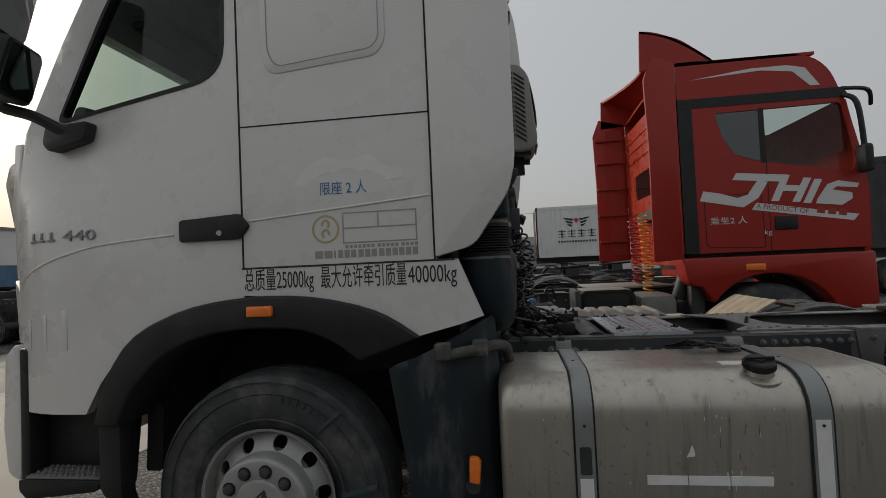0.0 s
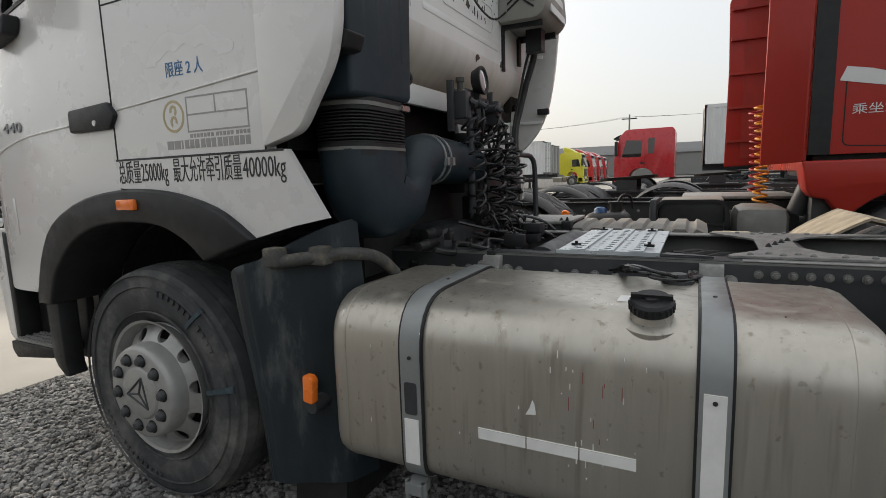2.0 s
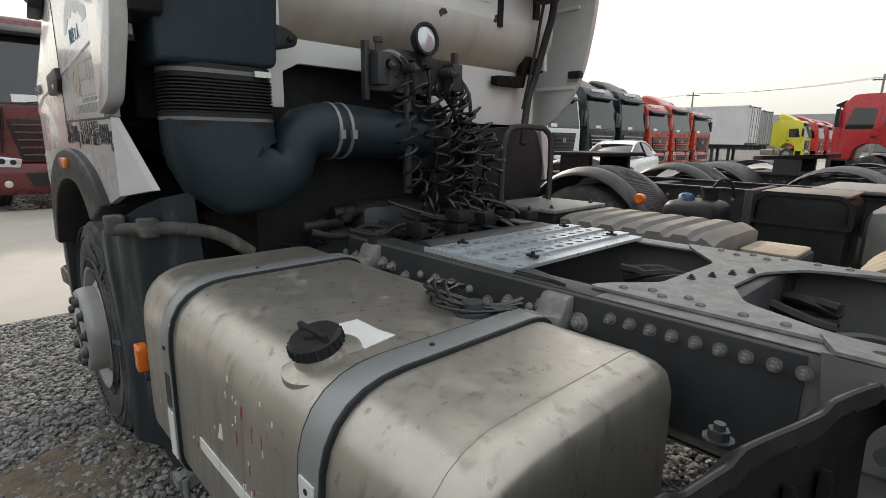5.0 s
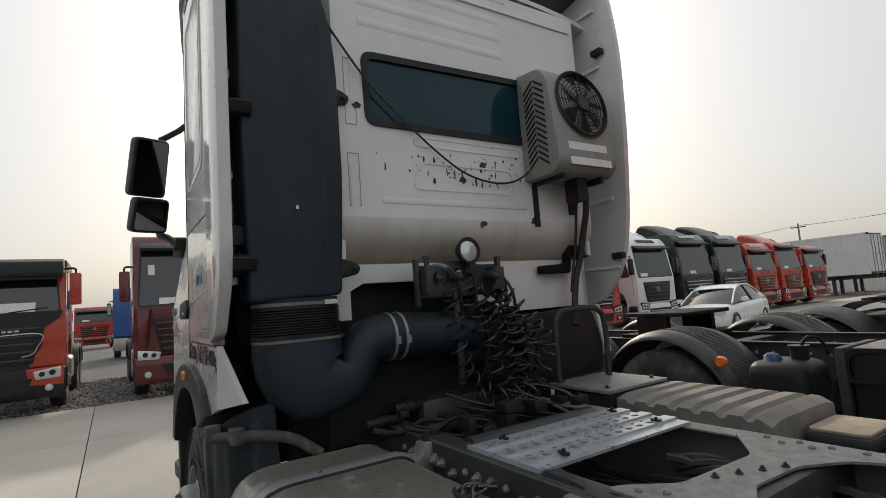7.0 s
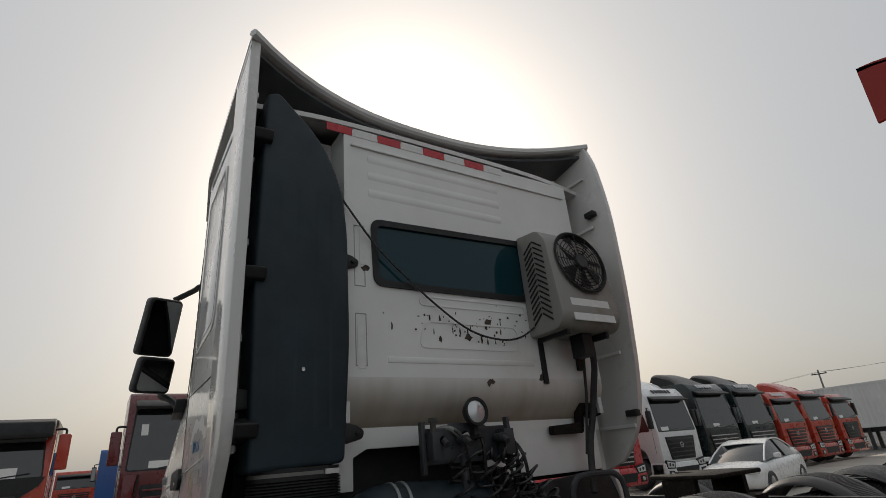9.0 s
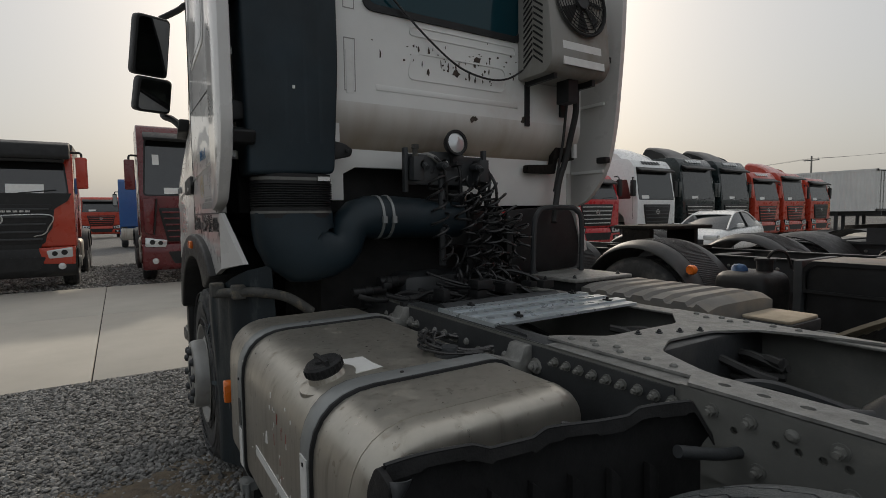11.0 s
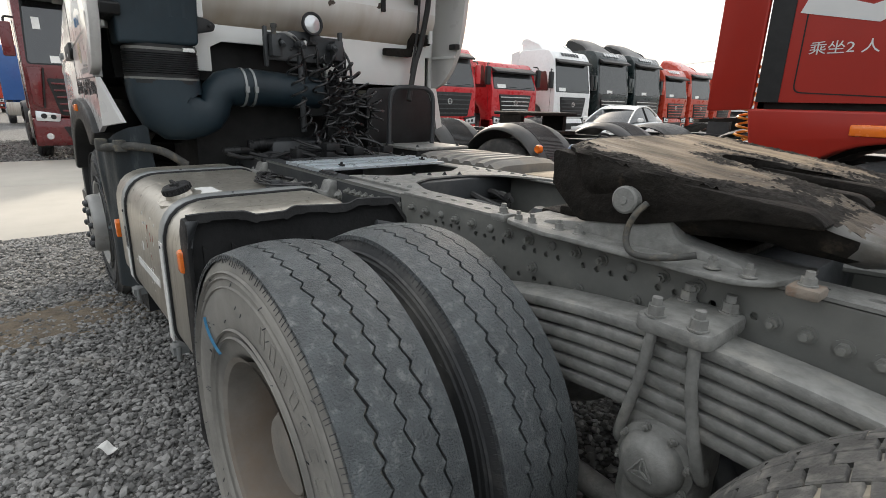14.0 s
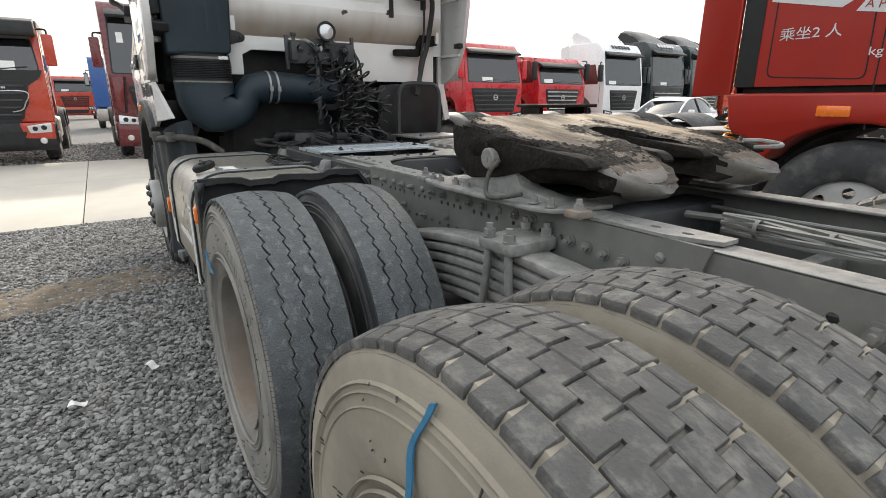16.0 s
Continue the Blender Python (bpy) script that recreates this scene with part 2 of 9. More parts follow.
M_INK = mat("black_ink", (0.02, 0.02, 0.022), 0.5, var=0.05)
M_PEEL = mat("peeled_brown_primer", (0.06, 0.045, 0.035), 0.8, var=0.5, vs=30)
M_BLUE_INK = mat("blue_lettering", (0.02, 0.13, 0.3), 0.5, var=0.05)
M_GREY_INK = mat("grey_lettering", (0.3, 0.29, 0.28), 0.5, var=0.1)
M_PATCH = mat("fresh_white_touch_up", (0.7, 0.69, 0.675), 0.4, var=0.05, vs=12, dirt=(0.72, 0.71, 0.69), da=0.4, ds=9)
M_GOLD = mat("faded_gold_print", (0.42, 0.35, 0.2), 0.5, var=0.1)
M_GREASE = mat("grease_caked_steel", (0.013, 0.011, 0.009), 0.75, var=0.5, vs=22, dirt=(0.17, 0.13, 0.085), da=0.24, ds=7, bump=0.8, bs=40, spec=0.2)
M_GREASE_TOP = mat("tan_grease_on_plate", (0.21, 0.16, 0.105), 0.58, var=0.3, vs=8, dirt=(0.045, 0.036, 0.028), da=0.62, ds=4.5, bump=0.5, bs=34, stretch=(0.5, 1.4, 1))
M_CHROME = mat("bare_steel", (0.55, 0.55, 0.54), 0.3, metal=0.9, var=0.1, vs=20, dirt=(0.25, 0.22, 0.18), da=0.2, ds=8)
M_TAN_DUST = mat("tan_dust_cake", (0.34, 0.29, 0.22), 0.9, var=0.2, vs=8, dirt=(0.16, 0.14, 0.11), da=0.35, ds=7, bump=0.4, bs=60)
M_SOIL = mat("brown_soil", (0.14, 0.112, 0.08), 0.95, var=0.3, vs=14, dirt=(0.09, 0.085, 0.075), da=0.45, ds=9, bump=1.0, bs=45)
M_RUST = mat("rust", (0.2, 0.17, 0.14), 0.85, var=0.3, vs=20, dirt=(0.24, 0.1, 0.045), da=0.45, ds=12, bump=0.3)
M_HOSE = mat("black_hose", (0.018, 0.018, 0.019), 0.3, var=0.2, vs=20)
M_RED = mat("red_cab_paint", (0.32, 0.02, 0.012), 0.42, var=0.06, vs=2, dirt=(0.28, 0.1, 0.07), da=0.12, ds=2.5, coat=0.12, spec=0.3)
M_RED_DULL = mat("dull_red_paint", (0.3, 0.03, 0.02), 0.45, var=0.1, vs=3, dirt=(0.2, 0.1, 0.07), da=0.3, ds=2.5)
M_MAROON = mat("maroon_cab_paint", (0.11, 0.009, 0.012), 0.28, var=0.08, vs=2, coat=0.4, dirt=(0.2, 0.1, 0.09), da=0.12)
M_ORANGE_RED = mat("orange_red_cab_paint", (0.42, 0.045, 0.022), 0.3, var=0.06, vs=2, coat=0.4)
M_BRIGHT_RED = mat("bright_red_cab_paint", (0.45, 0.018, 0.024), 0.3, var=0.06, vs=2, coat=0.4)
M_SILVER = mat("silver_grey_cab_paint", (0.16, 0.165, 0.17), 0.35, metal=0.2, var=0.08, vs=2, coat=0.3, dirt=(0.2, 0.19, 0.17), da=0.2)
M_GREEN = mat("dark_green_cab_paint", (0.007, 0.015, 0.016), 0.3, var=0.15, vs=2, coat=0.3, dirt=(0.05, 0.055, 0.055), da=0.1)
M_GLOSS_BLACK = mat("glossy_black_panel", (0.01, 0.011, 0.012), 0.4, var=0.3, vs=5, coat=0.1, dirt=(0.09, 0.085, 0.08), da=0.22, ds=5, bump=0.1, bs=40, spec=0.4)
M_BLUE = mat("blue_cab_paint", (0.03, 0.1, 0.3), 0.35, var=0.08, coat=0.3)
M_YELLOW = mat("yellow_cab_paint", (0.6, 0.55, 0.04), 0.35, var=0.06, coat=0.3)
M_WHITE2 = mat("clean_white_paint", (0.75, 0.76, 0.76), 0.3, var=0.03, coat=0.4)
M_STICKER = mat("silver_white_decal", (0.62, 0.62, 0.62), 0.4, var=0.04)
M_GLASS_DARK = glass("tinted_glass", (0.16, 0.2, 0.21), 0.02, 0.35, gloss=0.11)
M_GLASS_SIDE = glass("green_tint_glass", (0.52, 0.6, 0.57), 0.015, 0.97, gloss=0.03)
M_GLASS_BACK = glass("rear_tinted_glass", (0.08, 0.14, 0.17), 0.03, 0.12, (0.008, 0.045, 0.06), gloss=0.03)
M_MIRROR = mat("mirror", (0.26, 0.27, 0.28), 0.03, metal=1.0, var=0.0, rvar=0.01)
M_LENS = mat("clear_lens", (0.6, 0.62, 0.63), 0.08, metal=0.4, var=0.05, coat=1.0)
M_CONTAINER = mat("white_container_paint", (0.62, 0.63, 0.62), 0.5, var=0.06, vs=1, dirt=(0.3, 0.25, 0.2), da=0.12, ds=1.5)
M_BATTERY_LID = mat("grey_battery_lid", (0.19, 0.183, 0.17), 0.7, var=0.15, vs=5, dirt=(0.34, 0.29, 0.22), da=0.5, ds=2.0, bump=0.2, bs=160)
M_GREASE_MIX = mat("thin_brown_grease", (0.075, 0.058, 0.04), 0.62, var=0.4, vs=16, dirt=(0.02, 0.017, 0.014), da=0.5, ds=14, bump=0.6, bs=50)
M_TIP = mat("worn_bare_steel", (0.13, 0.126, 0.118), 0.45, metal=0.4, var=0.2, vs=12, dirt=(0.1, 0.08, 0.055), da=0.5, ds=9, bump=0.2, bs=40)
M_AC = mat("beige_ac_plastic", (0.282, 0.275, 0.256), 0.5, var=0.1, vs=3, dirt=(0.2, 0.175, 0.135), da=0.52, ds=3, stretch=(1, 1, 0.5))
M_INTERIOR = mat("grey_cab_interior", (0.05, 0.055, 0.058), 0.8, var=0.2, vs=4)
M_YELLOW_HOSE = mat("yellow_coil_hose", (0.6, 0.25, 0.015), 0.4, var=0.1)
M_RED_HOSE = mat("red_coil_hose", (0.35, 0.03, 0.03), 0.4, var=0.1)
M_PLATE_YELLOW = mat("yellow_plate", (0.6, 0.42, 0.02), 0.5, var=0.05)
M_BLUE_BAG = mat("blue_plastic", (0.025, 0.085, 0.2), 0.55, var=0.2)
M_REFLECT_RED = mat("red_reflector", (0.5, 0.02, 0.03), 0.3, var=0.05)
M_CONCRETE = mat("yard_concrete", (0.43, 0.405, 0.36), 0.85, var=0.12, vs=0.6, dirt=(0.3, 0.27, 0.23), da=0.3, ds=0.5, bump=0.12, bs=25)
M_GRAVEL_BED = mat("gravel_bed", (0.075, 0.073, 0.068), 0.95, var=0.6, vs=26, dirt=(0.26, 0.22, 0.16), da=0.2, ds=0.6, bump=1.0, bs=32)


def pebbled(m, scale):
    """Small stones lying in the bed: a shade for each, dark joints between them."""
    nt = m.node_tree
    bsdf = nt.nodes["Principled BSDF"]
    under = bsdf.inputs["Base Color"].links[0].from_socket
    tc = nt.nodes.new("ShaderNodeTexCoord")
    vo = nt.nodes.new("ShaderNodeTexVoronoi")
    vo.inputs["Scale"].default_value = scale
    nt.links.new(tc.outputs["Object"], vo.inputs["Vector"])
    sep = nt.nodes.new("ShaderNodeSeparateColor")
    nt.links.new(vo.outputs["Color"], sep.inputs[0])
    shade = nt.nodes.new("ShaderNodeMapRange")
    shade.inputs["To Min"].default_value, shade.inputs["To Max"].default_value = 0.07, 0.3
    nt.links.new(sep.outputs[0], shade.inputs["Value"])
    tone = nt.nodes.new("ShaderNodeCombineColor")
    for k in range(3):
        nt.links.new(shade.outputs[0], tone.inputs[k])
    rim = nt.nodes.new("ShaderNodeMapRange")
    rim.inputs["From Min"].default_value, rim.inputs["From Max"].default_value = 0.62, 0.42
    rim.inputs["To Max"].default_value = 0.8
    nt.links.new(vo.outputs["Distance"], rim.inputs["Value"])
    mx = nt.nodes.new("ShaderNodeMix")
    mx.data_type = "RGBA"
    nt.links.new(rim.outputs[0], mx.inputs[0])
    nt.links.new(under, mx.inputs[6])
    nt.links.new(tone.outputs[0], mx.inputs[7])
    nt.links.new(mx.outputs[2], bsdf.inputs["Base Color"])
    inv = nt.nodes.new("ShaderNodeMath")
    inv.operation = "SUBTRACT"
    inv.inputs[0].default_value = 1.0
    nt.links.new(vo.outputs["Distance"], inv.inputs[1])
    for n in nt.nodes:
        if n.type == "BUMP":
            nt.links.new(inv.outputs[0], n.inputs["Height"])


pebbled(M_GRAVEL_BED, 42.0)
M_STONE = mat("gravel_stone", (0.196, 0.194, 0.188), 0.85, var=0.2, vs=30, dirt=(0.3, 0.25, 0.18), da=0.2, ds=1.2, bump=0.2, bs=120, island=True)
M_ASPHALT = mat("dark_yard_ground", (0.1, 0.098, 0.093), 0.9, var=0.25, vs=1.5, dirt=(0.18, 0.165, 0.14), da=0.3, ds=0.4, bump=0.3, bs=20)
M_BLACK_HOSE_DULL = mat("dusty_black_pipe", (0.03, 0.03, 0.03), 0.7, var=0.3, vs=9, dirt=(0.1, 0.09, 0.08), da=0.3, ds=5)


# ---- builders ----
from mathutils.geometry import tessellate_polygon


def arc(cx, cy, r, a0, a1, n=8, ry=None):
    ry = r if ry is None else ry
    return [(cx + r * math.cos(radians(a0 + (a1 - a0) * i / n)), cy + ry * math.sin(radians(a0 + (a1 - a0) * i / n))) for i in range(n + 1)]


def circle(cx, cy, r, n=12, ry=None):
    return arc(cx, cy, r, 0, 360 * (n - 1) / n, n - 1, ry)


def rounded(pts, r, n=4):
    """Rounds the corners of a polygon; r is one radius or one for each corner."""
    out = []
    k = len(pts)
    for i, p in enumerate(pts):
        p, a, b = Vector(p), Vector(pts[i - 1]), Vector(pts[(i + 1) % k])
        rad = r[i] if isinstance(r, (list, tuple)) else r
        da, db = (a - p), (b - p)
        cut = min(rad, da.length * 0.49, db.length * 0.49)
        if cut < 1e-4:
            out.append(tuple(p))
            continue
        s, e = p + da.normalized() * cut, p + db.normalized() * cut
        for j in range(n + 1):
            t = j / n
            out.append(tuple(s * (1 - t) ** 2 + p * 2 * t * (1 - t) + e * t * t))
    return out


def rect(x0, x1, y0, y1, r=0.0, n=4):
    p = [(x0, y0), (x1, y0), (x1, y1), (x0, y1)]
    return rounded(p, r, n) if r else p


def flowing(pts, r, n=5):
    """Smooths a bent line of points, and the radii along it."""
    k = len(pts) - 1
    out, rad = [], []
    rs = r if isinstance(r, (list, tuple)) else [r] * (k + 1)
    for j in range(k):
        p = [pts[max(0, min(k, j + d))] for d in (-1, 0, 1, 2)]
        for i in range(n):
            f = i / n
            out.append(0.5 * (2 * p[1] + (p[2] - p[0]) * f + (2 * p[0] - 5 * p[1] + 4 * p[2] - p[3]) * f * f + (3 * p[1] - p[0] - 3 * p[2] + p[3]) * f ** 3))
            rad.append(rs[j] * (1 - f) + rs[j + 1] * f)
    return out + [pts[-1]], rad + [rs[-1]]


class Shape:
    def __init__(self):
        self.v, self.f = [], []

    def add(self, vs, fs):
        o = len(self.v)
        self.v += [tuple(p) for p in vs]
        self.f += [tuple(i + o for i in f) for f in fs]
        return self

    def box(self, x0, x1, y0, y1, z0, z1):
        return self.add([(x, y, z) for z in (z0, z1) for y in (y0, y1) for x in (x0, x1)],
                        [(0, 2, 3, 1), (4, 5, 7, 6), (0, 1, 5, 4), (2, 6, 7, 3), (0, 4, 6, 2), (1, 3, 7, 5)])

    def prism(self, pts, axis, a, b, holes=(), bend=None):
        """A flat outline, with holes, drawn out along an axis from a to b. bend: an offset along the axis by the outline's point."""
        def put(p, h):
            h = h + (bend(*p) if bend else 0.0)
            return (h, p[0], p[1]) if axis == "x" else (p[0], h, p[1]) if axis == "y" else (p[0], p[1], h)
        loops = [list(pts)] + [list(h) for h in holes]
        flat = [p for loop in loops for p in loop]
        n = len(flat)
        fs = []
        if holes:
            for t in tessellate_polygon([[Vector((*p, 0)) for p in loop] for loop in loops]):
                fs += [tuple(t), tuple(n + i for i in reversed(t))]
        else:
            fs += [tuple(range(n)), tuple(range(2 * n - 1, n - 1, -1))]
        o = 0
        for loop in loops:
            k = len(loop)
            fs += [(o + i, o + (i + 1) % k, n + o + (i + 1) % k, n + o + i) for i in range(k)]
            o += k
        return self.add([put(p, a) for p in flat] + [put(p, b) for p in flat], fs)

    def cyl(self, p0, p1, r0, r1=None, n=14):
        r1 = r0 if r1 is None else r1
        p0, p1 = Vector(p0), Vector(p1)
        q = (p1 - p0).to_track_quat("Z", "Y").to_matrix()
        vs = [p + q @ Vector((r * math.cos(2 * math.pi * i / n), r * math.sin(2 * math.pi * i / n), 0)) for p, r in ((p0, r0), (p1, r1)) for i in range(n)]
        fs = [(i, (i + 1) % n, n + (i + 1) % n, n + i) for i in range(n)] + [tuple(range(n - 1, -1, -1)), tuple(range(n, 2 * n))]
        return self.add(vs, fs)

    def bolt(self, p, d, r=0.013, h=0.014):
        p, d = Vector(p), Vector(d).normalized()
        self.cyl(p, p + d * 0.004, r * 1.45, n=10)
        self.cyl(p + d * 0.004, p + d * (0.004 + h), r, n=6)
        return self.cyl(p + d * (0.004 + h), p + d * (0.004 + h * 1.7), r * 0.55, n=8)

    def rivet(self, p, d, r=0.014):
        p, d = Vector(p), Vector(d).normalized()
        self.cyl(p, p + d * r * 0.4, r, r * 0.9, n=10)
        return self.cyl(p + d * r * 0.4, p + d * r * 0.75, r * 0.9, r * 0.45, n=10)

    def tube(self, pts, r, n=8, closed=False):
        pts = [Vector(p) for p in pts]
        if 3 <= len(pts) <= 9 and not closed:
            pts, r = flowing(pts, r)
        k = len(pts)
        up = Vector((0.13, 0.21, 0.97))
        vs = []
        for i, p in enumerate(pts):
            a, b = (pts[i - 1], pts[(i + 1) % k]) if closed else (pts[max(i - 1, 0)], pts[min(i + 1, k - 1)])
            d = (b - a).normalized()
            u = (up - d * up.dot(d)).normalized()
            w = d.cross(u)
            up = u
            rad = r[i] if isinstance(r, (list, tuple)) else r
            vs += [p + u * rad * math.cos(2 * math.pi * j / n) + w * rad * math.sin(2 * math.pi * j / n) for j in range(n)]
        m = k if closed else k - 1
        fs = [(i * n + j, i * n + (j + 1) % n, ((i + 1) % k) * n + (j + 1) % n, ((i + 1) % k) * n + j) for i in range(m) for j in range(n)]
        if not closed:
            fs += [tuple(range(n - 1, -1, -1)), tuple(range((k - 1) * n, k * n))]
        return self.add(vs, fs)

    def lathe(self, prof, n=32, at=(0, 0, 0), axis="y", loop=False):
        """Turns a profile of (height along the axis, radius) round the axis."""
        k = len(prof)
        vs = []
        for i in range(n):
            c, s = math.cos(2 * math.pi * i / n), math.sin(2 * math.pi * i / n)
            for h, r in prof:
                p = (r * c, h, r * s) if axis == "y" else (r * c, r * s, h) if axis == "z" else (h, r * c, r * s)
                vs.append((p[0] + at[0], p[1] + at[1], p[2] + at[2]))
        m = k if loop else k - 1
        return self.add(vs, [(i * k + j, i * k + (j + 1) % k, ((i + 1) % n) * k + (j + 1) % k, ((i + 1) % n) * k + j) for i in range(n) for j in range(m)])

    def sheet(self, fn, nu, nv, thick=0.0, wrap=False):
        """A surface fn(u, v), u and v from 0 to 1, with a thickness given as a vector or number along z."""
        vs = [Vector(fn(i / nu, j / nv)) for i in range(nu + 1) for j in range(nv + 1)]
        w = nv + 1
        fs = [(i * w + j, (i + 1) * w + j, (i + 1) * w + j + 1, i * w + j + 1) for i in range(nu) for j in range(nv)]
        if not thick:
            return self.add(vs, fs)
        t = Vector(thick) if isinstance(thick, tuple) else Vector((0, 0, thick))
        n = len(vs)
        edge = [i * w for i in range(nu + 1)] + [nu * w + j for j in range(1, w)] + [i * w + nv for i in range(nu - 1, -1, -1)] + list(range(nv - 1, 0, -1))
        fs += [tuple(n + i for i in reversed(f)) for f in fs]
        fs += [(edge[i], edge[(i + 1) % len(edge)], n + edge[(i + 1) % len(edge)], n + edge[i]) for i in range(len(edge))]
        return self.add(vs + [p + t for p in vs], fs)

    def move(self, m):
        self.v = [tuple(m @ Vector(p)) for p in self.v]
        return self


def thing(name, label, category, m=None, group="", kind=""):
    ob = new(name)
    ob.matrix_world = m or Matrix.Identity(4)
    return tagged(ob, label, category, group, kind)


def part(name, shape, material, parent=None, label="", bevel=0.0, angle=38, at=None, seg=2):
    me = bpy.data.meshes.new(name)
    me.from_pydata(shape.v, [], shape.f)
    bm = bmesh.new()
    bm.from_mesh(me)
    bmesh.ops.recalc_face_normals(bm, faces=bm.faces)
    if bevel:
        edges = [e for e in bm.edges if len(e.link_faces) == 2 and e.calc_face_angle(0) > radians(angle)]
        bmesh.ops.bevel(bm, geom=edges, offset=bevel, segments=seg, affect="EDGES", profile=0.5, clamp_overlap=True)
    bm.to_mesh(me)
    bm.free()
    me.polygons.foreach_set("use_smooth", [True] * len(me.polygons))
    me.set_sharp_from_angle(angle=radians(angle))
    me.materials.append(material)
    ob = new(name, me)
    ob.parent = parent
    if at:
        ob.matrix_basis = at
    if label:
        ob["label"] = label
    return ob


def words(name, text, size, material, parent, m, label="", thick=0.0006, fit=None):
    """Lettering as a mesh; m places its left foot, x along the line and y up it. fit: the width to fill."""
    cu = bpy.data.curves.new(name, "FONT")
    cu.body, cu.size, cu.extrude, cu.resolution_u = text, size, thick, 3
    tmp = bpy.data.objects.new(name, cu)
    scene.collection.objects.link(tmp)
    bpy.context.view_layer.update()
    me = bpy.data.meshes.new_from_object(tmp.evaluated_get(bpy.context.evaluated_depsgraph_get()))
    bpy.data.objects.remove(tmp)
    if fit and len(me.vertices):
        xs = [v.co.x for v in me.vertices]
        k = fit / (max(xs) - min(xs))
        x0 = min(xs)
        for v in me.vertices:
            v.co.x = (v.co.x - x0) * k
    me.materials.clear()
    me.materials.append(material)
    ob = new(name, me)
    ob.parent = parent
    ob.matrix_basis = m
    if label:
        ob["label"] = label
    return ob


def tidy(shape):
    """Leaves out the points that no face uses."""
    ids = sorted({i for f in shape.f for i in f})
    at = {i: k for k, i in enumerate(ids)}
    return Shape().add([shape.v[i] for i in ids], [tuple(at[i] for i in f) for f in shape.f])


def split(name, shape, material, parent=None, label="", **kw):
    """Links every unconnected piece of a shape as a part of its own."""
    up = list(range(len(shape.v)))

    def root(i):
        while up[i] != i:
            up[i] = up[up[i]]
            i = up[i]
        return i
    for f in shape.f:
        for i in f[1:]:
            up[root(i)] = root(f[0])
    groups = {}
    for f in shape.f:
        groups.setdefault(root(f[0]), []).append(f)
    for fs in groups.values():
        ids = sorted({i for f in fs for i in f})
        at = {i: k for k, i in enumerate(ids)}
        s = Shape().add([shape.v[i] for i in ids], [tuple(at[i] for i in f) for f in fs])
        part(name, s, material, parent, label, **kw)


SIDE = Matrix(((1, 0, 0, 0), (0, 0, -1, 0), (0, 1, 0, 0), (0, 0, 0, 1)))   # writing on a wall that faces -y


def on_side(x, y, z):
    return Matrix.Translation((x, y, z)) @ SIDE




def each(name, shapes, material, parent, label="", bevel=0.0, angle=38, at=None):
    """One part for every shape of a list."""
    return [part(name, sh, material, parent, label, bevel=bevel, angle=angle, at=at) for sh in shapes]


def studs(name, pts, d, material, parent, r=0.013, h=0.014, rivet=False):
    """Bolts or rivets: objects of their own that share one mesh."""
    sh = Shape()
    (sh.rivet((0, 0, 0), d, r) if rivet else sh.bolt((0, 0, 0), d, r, h))
    me = None
    for p in pts:
        if me is None:
            o = part(name, sh, material, parent)
            me = o.data
        else:
            o = new(name, me)
            o.parent = parent
        o.location = p


# ---- ground ----
def ground():
    g = Shape().box(-2.15, 60, -60, 120, -0.12, -0.012)
    tagged(part("ground", g, M_GRAVEL_BED), "grey crushed-stone gravel yard, dusty in places", "ground", kind="structure")
    far = Shape()
    far.box(-400, 400, -400, 400, -0.3, -0.13)
    tagged(part("ground_far", far, M_ASPHALT), "dark bare yard ground running to the distance", "ground", kind="structure")
    back = Shape().box(-60, -9.75, -60, 120, -0.12, -0.01)
    tagged(part("ground_gravel", back, M_GRAVEL_BED), "grey gravel under the parked trucks across the lane", "ground", kind="structure")
    lane = new("pavement")
    tagged(lane, "pale concrete yard lane cast in slabs with dark joints", "pavement", kind="structure")
    ys = [-0.62 + 4.6 * k for k in range(-7, 20)]
    me = None
    for y in ys:
        for x0, x1 in ((-9.75, -5.95), (-5.95, -2.15)):
            if me is None:
                s = Shape().box(0.006, 3.794, 0.006, 4.594, -0.12, 0.0)
                o = part("slab", s, M_CONCRETE, lane, bevel=0.008)
                me = o.data
            else:
                o = new("slab", me)
                o.parent = lane
            o.location = (x0, y, 0)
    bed = Shape().box(-9.75, -2.15, -33, 86, -0.125, -0.03)
    part("joint_filler", bed, M_DARK, lane)


ground()


# ---- wheels ----
def tyre_profile(w, R, r):
    """The closed outline of a tyre, from the bead round the tread and back: (across, radius)."""
    h = w / 2
    out = [(-h * 0.72, r), (-h * 0.86, r + 0.02), (-h * 0.99, r + (R - r) * 0.38), (-h, r + (R - r) * 0.55), (-h * 0.96, R - 0.06), (-h * 0.9, R - 0.035), (-h * 0.82, R - 0.022)]
    return out + [(-x, y) for x, y in reversed(out)] + [(h * 0.6, r - 0.012), (-h * 0.6, r - 0.012)]


